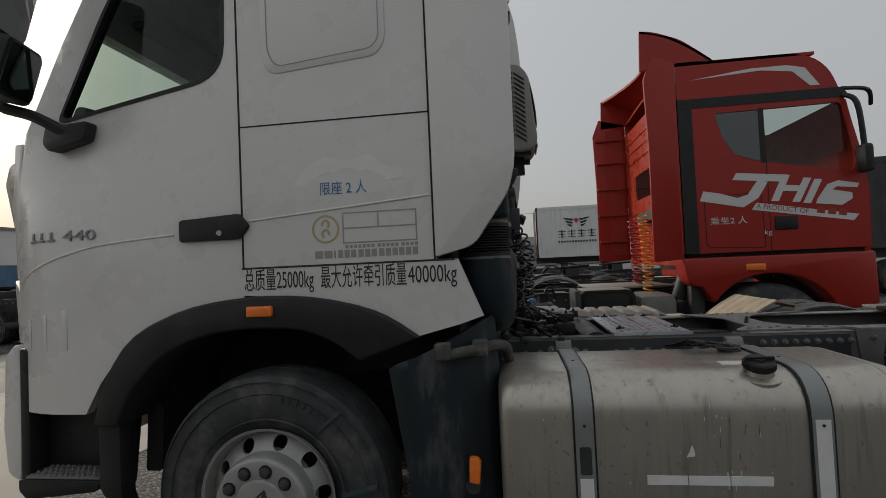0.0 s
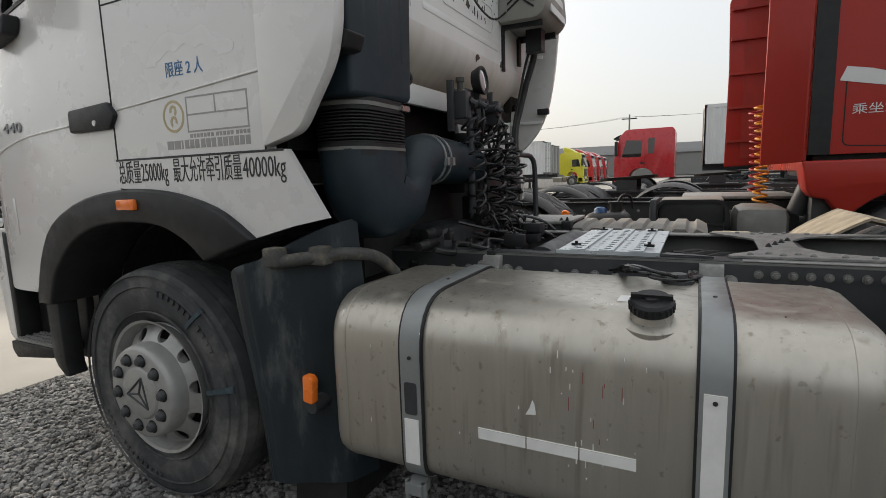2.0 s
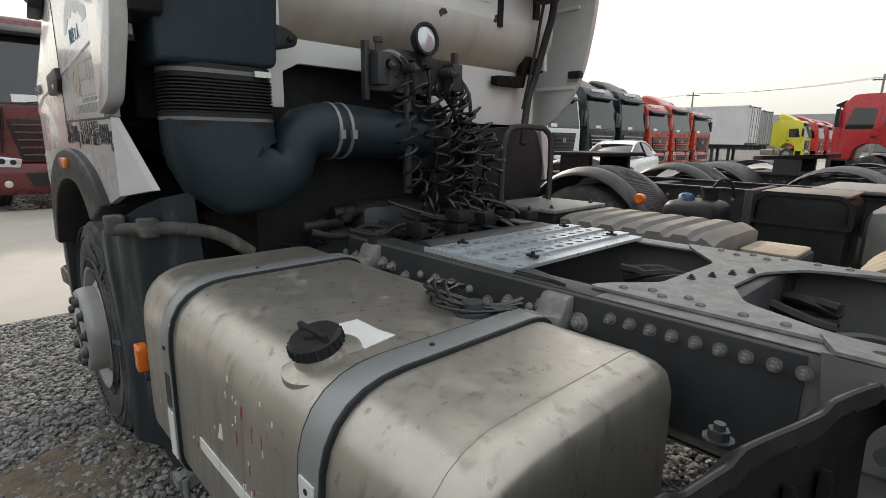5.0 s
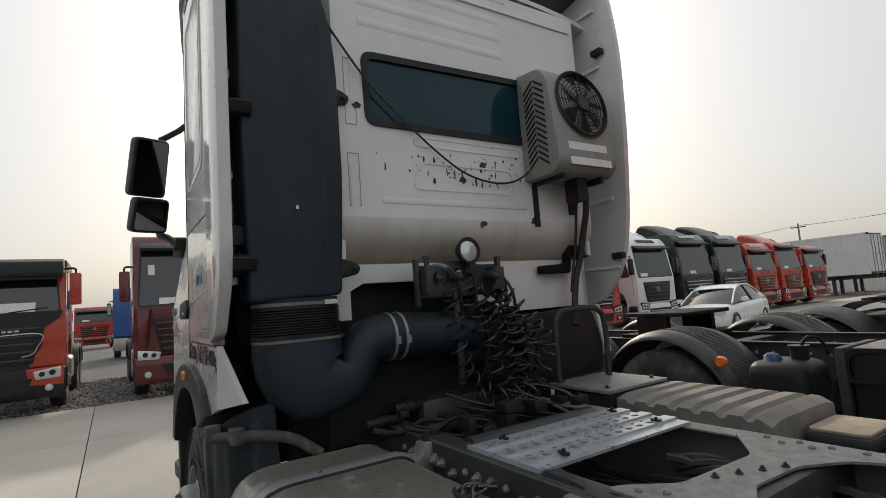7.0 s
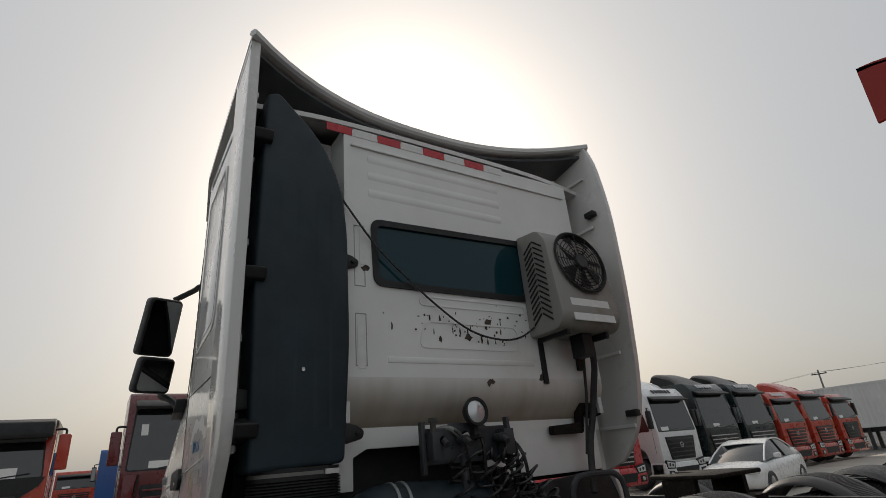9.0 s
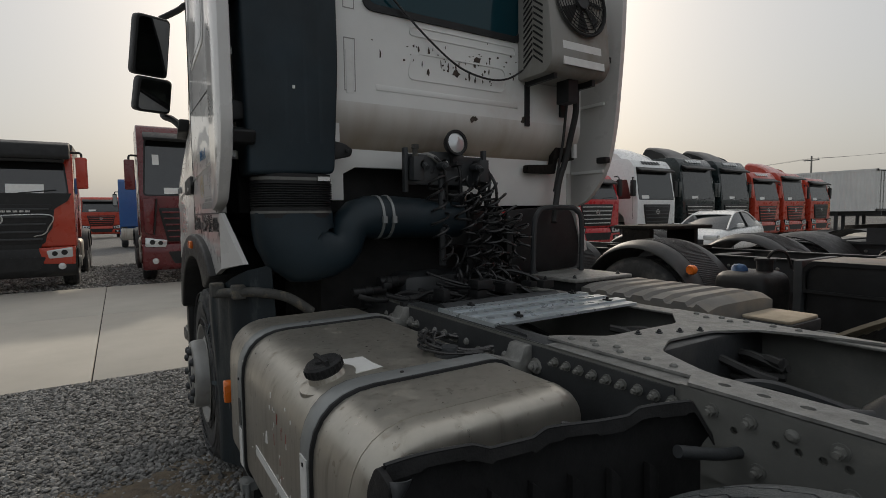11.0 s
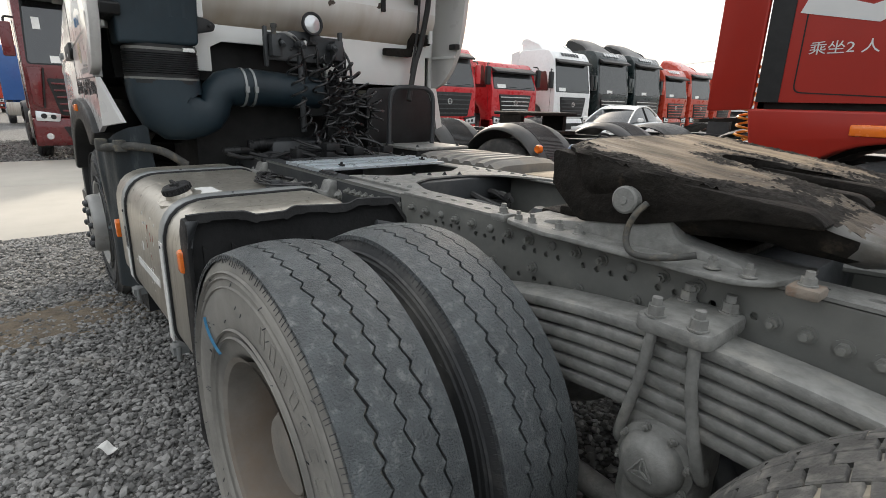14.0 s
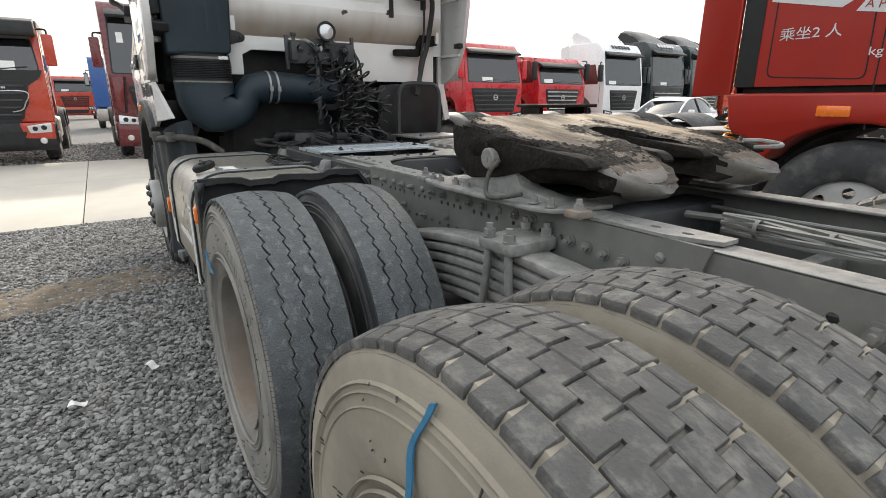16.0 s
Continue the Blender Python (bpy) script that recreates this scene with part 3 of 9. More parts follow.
def rib_tread(w, R, ribs, zig, n=96, depth=0.012):
    s = Shape()
    edges = [-w / 2 + w * i / ribs for i in range(ribs + 1)]
    for a in range(ribs):
        vs, fs = [], []
        for k in range(n):
            for side in (0, 1):
                z = zig * (1, 0.25, -0.5, -1)[k % 4] * (1 + 0.2 * math.sin(k * 1.7 + 3 * a)) if 0 < a + side < ribs else 0.0
                y = edges[a + side] + z + (0.003 if side == 0 else -0.003) * (1 if 0 < a + side < ribs else 0)
                drop = 0.016 * (abs(y) / (w / 2)) ** 2
                ang = 2 * math.pi * k / n
                for rad in (R - drop, R - drop - depth):
                    vs.append((rad * math.cos(ang), y, rad * math.sin(ang)))
        for k in range(n):
            i, j = 4 * k, 4 * ((k + 1) % n)
            fs += [(i, i + 2, j + 2, j), (i, j, j + 1, i + 1), (i + 2, i + 3, j + 3, j + 2)]
        s.add(vs, fs)
    return s


def block_tread(w, R, n=52, depth=0.016):
    """Shoulder lugs, a middle row and a band of interlocking Z-shaped blocks."""
    s = Shape()
    rnd = random.Random(4)
    g = 0.0024

    def block(outline, k):
        m = len(outline)
        cy = sum(p[0] for p in outline) / m
        ca = sum(p[1] for p in outline) / m
        vs = []
        jit = [(rnd.uniform(-0.0007, 0.0007), rnd.uniform(-0.016, 0.016)) for _ in outline]
        for lift in (0, 1, 2):
            for (y, a), (jy, ja) in zip(outline, jit):
                y, a = y + jy, a + ja
                if lift == 2:
                    y, a = y + math.copysign(min(0.0022, abs(cy - y)), cy - y), a + math.copysign(0.03, ca - a)
                rad = R - 0.014 * (abs(y) / (w / 2)) ** 2 - (depth, 0.0022, 0.0)[lift]
                ang = 2 * math.pi * (k + a) / n
                vs.append((rad * math.cos(ang), y, rad * math.sin(ang)))
        fs = [tuple(range(2 * m, 3 * m))] + [(l * m + i, l * m + (i + 1) % m, (l + 1) * m + (i + 1) % m, (l + 1) * m + i) for l in (0, 1) for i in range(m)]
        s.add(vs, fs)
    for k in range(n):
        sk = 0.05
        block([(-0.52 * w, 0.08), (-0.345 * w, 0.06 + sk), (-0.345 * w, 0.95 + sk), (-0.52 * w, 0.93)], k)
        for c, ph in ((-0.165, 0.5), (0.165, 0.18)):
            block([((c - 0.162) * w, ph), (c * w - g, ph + sk), (c * w - g, ph + 0.45 + sk), ((c + 0.162) * w, ph + 0.45 + 2 * sk), ((c + 0.162) * w, ph + 1.36 + 2 * sk), (c * w + g, ph + 1.36 + sk), (c * w + g, ph + 0.91 + sk), ((c - 0.162) * w, ph + 0.91)], k)
        block([(0.345 * w, 0.8), (0.52 * w, 0.84), (0.52 * w, 1.71), (0.345 * w, 1.69)], k)
    return s


def holed_disc(R, r, holes, hr, hd, bend, th=0.012, squash=1.0):
    s = Shape()
    r0, r1, d = hd - hr - 0.008, hd + hr + 0.008, math.pi / holes

    def put(a, q, y):
        return (q * math.cos(a), bend(q) + y, q * math.sin(a))
    edge = [(-d + 2 * d * k / 4, r0) for k in range(4)] + [(d, r0 + (r1 - r0) * k / 4) for k in range(4)] + [(d - 2 * d * k / 4, r1) for k in range(4)] + [(-d, r1 - (r1 - r0) * k / 4) for k in range(4)]
    for i in range(holes):
        c = 2 * d * i
        ring = [put(c + a, q, 0) for a, q in edge]
        lip, back = [], []
        for a, q in edge:
            u, w = a * hd, q - hd
            n = math.hypot(u, w)
            qq, aa = hd + hr * w / n, c + hr * u / n / hd
            lip.append(put(aa, qq, 0))
            back.append(put(aa, qq, th))
        s.add(ring + lip + back, [(k, (k + 1) % 16, 16 + (k + 1) % 16, 16 + k) for k in range(16)] + [(16 + k, 16 + (k + 1) % 16, 32 + (k + 1) % 16, 32 + k) for k in range(16)])
    m = holes * 4
    for qa, qb in ((r, (r + r0) / 2), ((r + r0) / 2, r0), (r1, R)):
        s.add([put(2 * math.pi * k / m - d, q, 0) for k in range(m) for q in (qa, qb)], [(2 * k, 2 * ((k + 1) % m), 2 * ((k + 1) % m) + 1, 2 * k + 1) for k in range(m)])
    return s


def front_wheel(parent, m):
    """Steer wheel, outer face towards -y, axle at the origin."""
    rim = Shape().lathe([(0.0, 0.292), (-0.005, 0.3), (0.0, 0.288), (0.03, 0.278), (0.06, 0.27), (0.2, 0.262), (0.285, 0.3), (0.275, 0.255), (0.05, 0.26)], 48)
    w = part("wheel", rim, M_RIM, parent, "silver-painted steel wheel with ten nuts", at=m)
    body = Shape().lathe([(p[0] + 0.155, p[1]) for p in tyre_profile(0.3, 0.537, 0.285)], 72, loop=True)
    tyre = part("tyre", body, M_RUBBER, w, "black steer tyre with straight ribs")
    for r in (0.49, 0.44, 0.33):
        part("sidewall_ring", Shape().lathe([(0.008, r), (0.0, r + 0.004), (0.008, r + 0.008)], 72), M_RUBBER, tyre)
    part("tread", rib_tread(0.25, 0.53, 5, 0.0, 72).move(Matrix.Translation((0, 0.155, 0))), M_RUBBER, w)
    letters = Shape()
    for a0, cnt, sz in ((60, 12, 0.02), (235, 14, 0.016)):
        for i in range(cnt):
            a = radians(a0 + i * (6.5 if sz > 0.025 else 4.6))
            if i in (4,):
                continue
            c = Matrix.Translation((0.425 * math.cos(a), -0.0005, 0.425 * math.sin(a))) @ Matrix.Rotation(-a + math.pi / 2, 4, "Y")
            letters.add([c @ Vector(v) for v in Shape().box(-sz * 0.4, sz * 0.4, -0.002, 0.004, -sz * 0.6, sz * 0.6).v], Shape().box(0, 1, 0, 1, 0, 1).f)
    split("sidewall_mark", letters, M_RUBBER, w)
    part("disc", holed_disc(0.276, 0.18, 10, 0.03, 0.236, lambda r: -0.005 + 0.06 * max(0, (r - 0.19) / 0.085), 0.012), M_RIM, w, angle=50)
    part("drum", Shape().lathe([(0.12, 0.0), (0.12, 0.26), (0.25, 0.26)], 32), M_DARK, w)
    hub = Shape().lathe([(0.05, 0.205), (-0.03, 0.205), (-0.05, 0.203), (-0.066, 0.196), (-0.072, 0.186), (-0.07, 0.115), (-0.075, 0.11), (-0.078, 0.104), (-0.076, 0.0)], 56)
    h = part("hub_cover", hub, M_RIM, w, "silver hub cover with a raised three-part emblem")
    nuts = part("wheel_nut", Shape().lathe([(0.0, 0.022), (-0.014, 0.021), (-0.022, 0.015), (-0.025, 0.0)], 14), M_FRAME, w, at=pose(0.15, -0.071, 0))
    well = part("nut_well", Shape().lathe([(-0.0015, 0.0285), (-0.003, 0.027), (-0.001, 0.019)], 18), M_DARK, w, at=pose(0.15, -0.071, 0))
    for i in range(1, 10):
        copy_thing(nuts, pose(0.15 * math.cos(i * math.pi / 5), -0.071, 0.15 * math.sin(i * math.pi / 5)))
        copy_thing(well, pose(0.15 * math.cos(i * math.pi / 5), -0.071, 0.15 * math.sin(i * math.pi / 5)))
    em = Shape()
    tri = [(0.082 * math.cos(radians(a)), 0.078 * math.sin(radians(a))) for a in (100, 220, 340)]
    for i in range(3):
        a, b = Vector(tri[i]), Vector(tri[(i + 1) % 3])
        for p, q in ((a, b), (a, Vector((0, 0)))):
            em.cyl((p.x, -0.077, p.y), (q.x, -0.077, q.y), 0.005, n=6)
    split("emblem_bar", em, M_FRAME, w)
    return w


def rear_wheel(parent, m, tread, side_mat, tread_mat, rim_mat=M_RIM_RUST, R=0.532, inner_mat=M_RUBBER):
    """Dual tyre pair, outer face towards -y, outer sidewall at y = 0."""
    rim = Shape().lathe([(0.018, 0.267), (0.012, 0.275), (0.02, 0.261), (0.05, 0.25), (0.1, 0.243), (0.19, 0.24), (0.2, 0.15), (0.17, 0.12), (0.1, 0.115), (0.08, 0.1), (0.075, 0.0)], 48)
    w = part("wheel", rim, rim_mat, parent, "dusty brown-grey deep-dish rear wheel", at=m)
    for name, off in (("outer_tyre", 0.128), ("inner_tyre", 0.452)):
        prof = [(p[0] + off, p[1]) for p in tyre_profile(0.252, R - 0.004, 0.266)]
        body = Shape().lathe(prof, 72, loop=True)
        wall_mat = side_mat if name == "outer_tyre" else inner_mat
        t = part(name, body, wall_mat, w, "dust-covered truck tyre")
        for k, r in enumerate((0.488, 0.474, 0.452, 0.345, 0.325)):
            body2 = Shape().lathe([(off - 0.1225, r - 0.004), (off - 0.128, r), (off - 0.1225, r + 0.004)], 72)
            part("sidewall_ring", body2, wall_mat, t)
        if tread_mat is M_TREAD_DUST and name == "outer_tyre":
            for k in range(9):
                a = radians(74 - 7.6 * k)
                tall = (0.05, 0.05, 0.04, 0.05, 0.024, 0.04, 0.05, 0.04, 0.05)[k]
                turn = Matrix.Translation((0.41 * math.cos(a), off - 0.126, 0.41 * math.sin(a))) @ Matrix.Rotation(-a + math.pi / 2, 4, "Y")
                part("sidewall_mark", Shape().prism(rounded([(-0.013, -tall / 2), (0.013, -tall / 2), (0.013, tall / 2), (-0.013, tall / 2)], 0.003), "y", -0.001, 0.004, holes=[rect(-0.01, 0.01, -tall / 2 + 0.003, tall / 2 - 0.003)]).move(turn), wall_mat, t)
        fl = Shape()
        rr = random.Random(6)
        for k in range(60):
            a, q = rr.uniform(0, 6.283), rr.uniform(0.34, 0.5)
            fl.cyl((q * math.cos(a), off - 0.124, q * math.sin(a)), (q * math.cos(a) + 0.01 * math.cos(a * 3), off - 0.1295, q * math.sin(a) + 0.01 * math.sin(a * 3)), 0.0014, n=4)
        tagged(part("rubber_whisker", fl, M_RUBBER, t), kind="stuff")
        s = Shape()
        s.add(tread.v, tread.f)
        part("tread", s.move(Matrix.Translation((0, off, 0))), tread_mat, t)
        if tread_mat is M_TREAD_GREY:
            band = Shape().lathe([(off + y, 0.566 - 0.014 * (y / 0.113) ** 2 - dz) for y, dz in ((-0.117, 0.022), (-0.112, 0.013), (-0.07, 0.011), (-0.062, 0.007), (-0.03, 0.007), (0.0, 0.007), (0.03, 0.007), (0.062, 0.007), (0.07, 0.011), (0.112, 0.013), (0.117, 0.022))], 96)
            part("tread_base", band, M_CAKED_GROOVE, t, "dust-filled grooves between the tread blocks")
        if tread_mat is M_TREAD_DUST:
            sp = Shape()
            for k in range(230):
                a = 2 * math.pi * (k + rr.uniform(-0.2, 0.2)) / 230
                q0, q1 = R - 0.028 + rr.uniform(-0.003, 0.003), R - 0.041 + rr.uniform(-0.006, 0.003)
                for sg in (-1, 1):
                    sp.cyl((q0 * math.cos(a), off + sg * 0.1185, q0 * math.sin(a)), (q1 * math.cos(a), off + sg * 0.1262, q1 * math.sin(a)), 0.0009, n=4)
            tagged(part("shoulder_sipe", sp, M_INK, t, "fine cuts along the shoulder"), kind="stuff")
    studs("wheel_nut", [(0.168 * math.cos(2 * math.pi * i / 10), 0.19, 0.168 * math.sin(2 * math.pi * i / 10)) for i in range(10)], (0, -1, 0), rim_mat, w, 0.017, 0.03)
    return w


# ---- the white tractor ----
truck = thing("tractor_truck", "dusty white tractor unit with a high-roof sleeper cab on gravel", "truck")
YN, YF = 0.055, 2.46     # the cab's sides

arch_out = rounded([(-0.77, 0.84), (-0.72, 1.02), (-0.6, 1.22), (-0.33, 1.345), (0.0, 1.385), (0.28, 1.37), (0.54, 1.3), (0.7, 1.19)], [0, 0.2, 0.2, 0.2, 0.2, 0.2, 0.2, 0], 3)
arch_in = rounded([(-0.65, 0.84), (-0.6, 0.98), (-0.44, 1.14), (-0.26, 1.22), (-0.02, 1.25), (0.22, 1.235), (0.36, 1.17), (0.44, 1.1)], [0, 0.15, 0.15, 0.15, 0.15, 0.15, 0.1, 0], 3)


def cab():
    door = [(-1.07, 0.885), (-0.76, 0.885), (-0.69, 1.02), (-0.56, 1.2), (-0.33, 1.31), (-0.06, 1.35), (-0.06, 3.5), (-0.45, 3.5), (-0.66, 3.1), (-0.93, 2.62), (-1.13, 2.2), (-1.16, 1.9), (-1.155, 1.6), (-1.14, 1.4), (-1.1, 1.12)]
    sleeper = rect(-0.06, 0.772, 1.5, 3.5)
    window = rounded([(-0.96, 2.225), (-0.12, 2.335), (-0.1, 3.0), (-0.55, 3.0), (-0.72, 2.72)], [0.06, 0.15, 0.06, 0.05, 0.05], 6)
    cabp = part("cab", Shape().prism(sleeper, "y", YN, YN + 0.045), M_WHITE, truck, "white sleeper cab with black-framed door windows")
    part("side_panel", Shape().prism(sleeper, "y", YF - 0.045, YF), M_WHITE, cabp)
    part("door", Shape().prism(door, "y", YN, YN + 0.045, holes=[window]), M_WHITE, cabp, "white door with a black-framed window")
    part("door", Shape().prism(door, "y", YF - 0.045, YF, holes=[window]), M_WHITE, cabp)
    inner = rounded([(-0.935, 2.247), (-0.138, 2.352), (-0.118, 2.985), (-0.545, 2.985), (-0.705, 2.71)], [0.05, 0.135, 0.06, 0.05, 0.05], 6)
    for y, nm in ((YN, "near"), (YF - 0.05, "far")):
        part("window_seal", Shape().prism(window, "y", y - 0.004, y + 0.05, holes=[inner]), M_BLACK, cabp)
        pane = part("window_pane", Shape().add([(x, y + 0.02, z) for x, z in inner], [tuple(range(len(inner)))]), M_GLASS_SIDE, cabp, "lightly green-tinted glass")
        pane.visible_shadow = False
    # seams: narrow dark gaps
    seams = Shape()
    e = 0.0015
    for x0, x1, z0, z1 in ((-0.063, -0.055, 1.5, 3.45), (0.764, 0.771, 1.5, 3.45), (-0.055, 0.764, 2.103, 2.109)):
        seams.box(x0, x1, YN - e, YN + 0.003, z0, z1)
    split("panel_gap", seams, M_DARK, cabp)
    # raised locker lid in the sleeper's side
    lid = Shape().prism(rounded([(0.09, 2.32), (0.56, 2.36), (0.6, 2.42), (0.6, 3.3), (0.05, 3.3), (0.05, 2.4)], 0.05), "y", YN - 0.006, YN + 0.004)
    part("sleeper_window_blank", lid, M_WHITE, cabp, bevel=0.005)
    part("blank_gap", Shape().prism(rounded([(0.115, 2.35), (0.54, 2.39), (0.575, 2.43), (0.575, 3.27), (0.08, 3.27), (0.08, 2.42)], 0.05), "y", YN - 0.0075, YN, holes=[rounded([(0.119, 2.354), (0.537, 2.394), (0.571, 2.433), (0.571, 3.266), (0.084, 3.266), (0.084, 2.423)], 0.048)]), M_GREY_INK, cabp)
    crease = Shape()
    crease.tube([(-1.12, YN, 1.48), (-0.95, YN, 1.56), (-0.7, YN, 1.63), (-0.35, YN, 1.66)], 0.006, 6)
    crease.tube([(-0.03, YN, 1.7), (0.4, YN, 1.735), (0.76, YN, 1.765)], 0.006, 6)
    for i in range(3):
        crease.box(-1.06 + 0.1 * i, -1.035 + 0.1 * i, YN - 0.003, YN, 1.17, 1.31 + 0.02 * i)
    split("body_crease", crease, M_WHITE, cabp, bevel=0.002)
    # back wall: flat above, tucked in below, flat lip at the foot
    rear_win = rounded([(0.75, 2.53), (1.77, 2.53), (1.81, 2.9), (0.74, 2.87)], 0.05)
    wall = Shape().prism([(0.58, 2.05), (2.3, 2.05), (2.3, 3.44), (0.58, 3.44)], "x", 0.97, 1.0, holes=[rear_win])
    prof = [(1.0, 2.05), (0.995, 2.0), (0.975, 1.95), (0.94, 1.9), (0.9, 1.86), (0.88, 1.83)]
    wl = part("back_wall", wall, M_WHITE_DIRTY, truck, "white sheet-metal cab back, scuffed, with peeled paint")
    tuck = Shape().prism(prof + [(x - 0.03, z - 0.01) for x, z in reversed(prof)], "y", 0.58, 2.3)
    split("wall_return", Shape().box(0.77, 0.97, 0.58, 0.61, 1.85, 3.44).box(0.77, 0.97, 2.27, 2.3, 1.85, 3.44).box(0.775, 0.8, YN + 0.04, YF - 0.04, 1.76, 3.44), M_WHITE_DIRTY, wl)
    part("tucked_wall", tuck, M_GRIME_SHADE, wl, "curved wall under the cab back, brown with grime and painted shade")
    foot_out = [(0.56, 1.56), (0.66, 1.56), (0.66, 1.7), (0.73, 1.735), (1.36, 1.735), (1.42, 1.64), (1.42, 1.53), (2.3, 1.53), (2.3, 1.84), (0.56, 1.84)]
    part("foot_wall", Shape().prism(foot_out, "x", 0.85, 0.88), M_WHITE_DIRTY, wl, bevel=0.004)
    ribs = Shape()
    for z in (3.03, 3.14, 3.25):
        ribs.prism([(0.998, z - 0.012), (1.004, z + 0.012), (1.004, z + 0.03), (0.998, z + 0.055)], "y", 0.72, 1.65)
    ribs.box(0.998, 1.003, 0.8, 1.75, 2.12, 2.15)
    split("pressed_rib", ribs, M_WHITE_DIRTY, wl, bevel=0.006)
    part("rear_window_seal", Shape().prism(rounded([(0.735, 2.51), (1.785, 2.51), (1.825, 2.92), (0.725, 2.89)], 0.06), "x", 0.985, 1.012, holes=[rounded([(0.765, 2.545), (1.755, 2.545), (1.795, 2.885), (0.755, 2.855)], 0.045)]), M_BLACK, wl)
    part("rear_window", Shape().prism(rounded([(0.76, 2.54), (1.76, 2.54), (1.8, 2.89), (0.75, 2.86)], 0.045), "x", 0.99, 0.996), M_GLASS_BACK, wl, "dark tinted rear window")
    peel = Shape()
    rnd = random.Random(12)
    for i in range(64):
        y, z = rnd.gauss(1.4, 0.24), rnd.choice((2.3, 2.33, 2.36, 2.38, 2.28)) + rnd.gauss(0, 0.03)
        if not 0.72 < y < 1.75:
            continue
        long = rnd.random() < 0.4
        a, b = rnd.uniform(0.002, 0.012), rnd.uniform(0.01, 0.04) if long else rnd.uniform(0.003, 0.012)
        k = rnd.randint(6, 9)
        pts = [(y + a * rnd.uniform(0.25, 1) * math.cos(2 * math.pi * j / k), z + b * rnd.uniform(0.25, 1) * math.sin(2 * math.pi * j / k)) for j in range(k)]
        peel.prism(pts, "x", 0.999, 1.002)
    for y, z in ((1.45, 2.36), (1.42, 2.03), (1.8, 2.05), (0.69, 2.6), (1.3, 2.27)):
        pts = [(y + rnd.uniform(0.012, 0.035) * math.cos(0.7 * j), z + rnd.uniform(0.008, 0.03) * math.sin(0.7 * j)) for j in range(9)]
        peel.prism(pts, "x", 0.999, 1.002)
    tagged(part("peeled_paint", peel, M_PEEL, wl, "dark patches where paint has peeled"), kind="stuff")
    for q in (((0.98, 2.2), (1.66, 2.2), (1.66, 2.35), (1.02, 2.35)), ((1.0, 2.43), (1.74, 2.43), (1.74, 2.48), (1.0, 2.48))):
        o = rounded(list(q), 0.05)
        cy, cz = sum(p[0] for p in o) / len(o), sum(p[1] for p in o) / len(o)
        part("pressed_outline", Shape().prism(o, "x", 0.998, 1.004, holes=[[(cy + (y - cy) * 0.97, cz + (z - cz) * 0.86) for y, z in o]]), M_WHITE_DIRTY, wl)
    for z0, z1 in ((2.5, 2.84), (2.1, 2.36)):
        part("glue_outline", Shape().prism(rect(0.63, 0.69, z0, z1), "x", 0.999, 1.0015, holes=[rect(0.634, 0.686, z0 + 0.005, z1 - 0.005)]), M_GREY_INK, wl)
    part("roof_seam", Shape().box(1.0, 1.012, 0.62, 2.26, 3.33, 3.345), M_WHITE_DIRTY, wl, bevel=0.004)
    tape = Shape().prism(rounded([(0.66, 2.62), (0.7, 2.62), (0.7, 2.8), (0.66, 2.82)], 0.005), "x", 1.0, 1.003).box(1.0, 1.003, 0.64, 0.68, 2.09, 2.3)
    split("old_tape", tape, M_LABEL, wl)
    red, wht = Shape(), Shape()
    for i in range(8):
        y = 0.48 + 0.155 * i
        (red if i % 2 == 0 else wht).box(1.0, 1.003, y, y + 0.15, 3.4, 3.45)
    split("reflective_tape_red", red, M_REFLECT_RED, wl)
    split("reflective_tape_white", wht, M_LABEL, wl)
    cable = [(1.02, 0.5, 3.05), (1.03, 0.72, 2.75), (1.03, 0.9, 2.58), (1.03, 1.1, 2.42), (1.03, 1.3, 2.3), (1.03, 1.5, 2.26), (1.03, 1.65, 2.28), (1.05, 1.75, 2.34)]
    part("loose_cable", Shape().tube(cable, 0.006, 6), M_HOSE, wl)
    # roof, front, floor
    roof = Shape().sheet(lambda u, v: (-0.62 + (1.6 - 0.0) * u, YN + (YF - YN) * v, 3.42 + 0.2 * math.sin(math.pi * min(1, u * 0.9)) * (1 - abs(2 * v - 1) ** 4)), 10, 12, thick=0.03)
    part("roof", roof, M_WHITE, cabp)
    part("front_panel", Shape().prism([(-1.2, 0.86), (-1.16, 0.86), (-1.15, 1.6), (-1.1, 2.12), (-1.17, 2.12), (-1.22, 1.6)], "y", YN + 0.045, YF - 0.045), M_WHITE, cabp)
    part("front_header", Shape().prism([(-0.82, 2.71), (-0.42, 3.5), (-0.46, 3.5), (-0.9, 2.71)], "y", YN + 0.045, YF - 0.045), M_WHITE, cabp)
    for y0 in (YN + 0.045, YF - 0.13):
        part("front_pillar", Shape().prism([(-1.1, 2.12), (-0.82, 2.71), (-0.9, 2.71), (-1.17, 2.12)], "y", y0, y0 + 0.085), M_BLACK, cabp)
    screen = part("windscreen", Shape().add([(-1.133, YN + 0.13, 2.12), (-1.133, YF - 0.13, 2.12), (-0.863, YF - 0.13, 2.71), (-0.863, YN + 0.13, 2.71)], [(0, 1, 2, 3)]), M_GLASS_SIDE, cabp, "clear laminated windscreen")
    screen.visible_shadow = False
    part("screen_visor", Shape().box(-0.8, -0.6, YN + 0.3, YN + 1.0, 2.76, 2.8), M_INTERIOR, cabp, bevel=0.01)
    part("cab_floor", Shape().box(-1.12, 0.85, YN + 0.2, YF - 0.2, 1.38, 1.46), M_DARK, cabp)
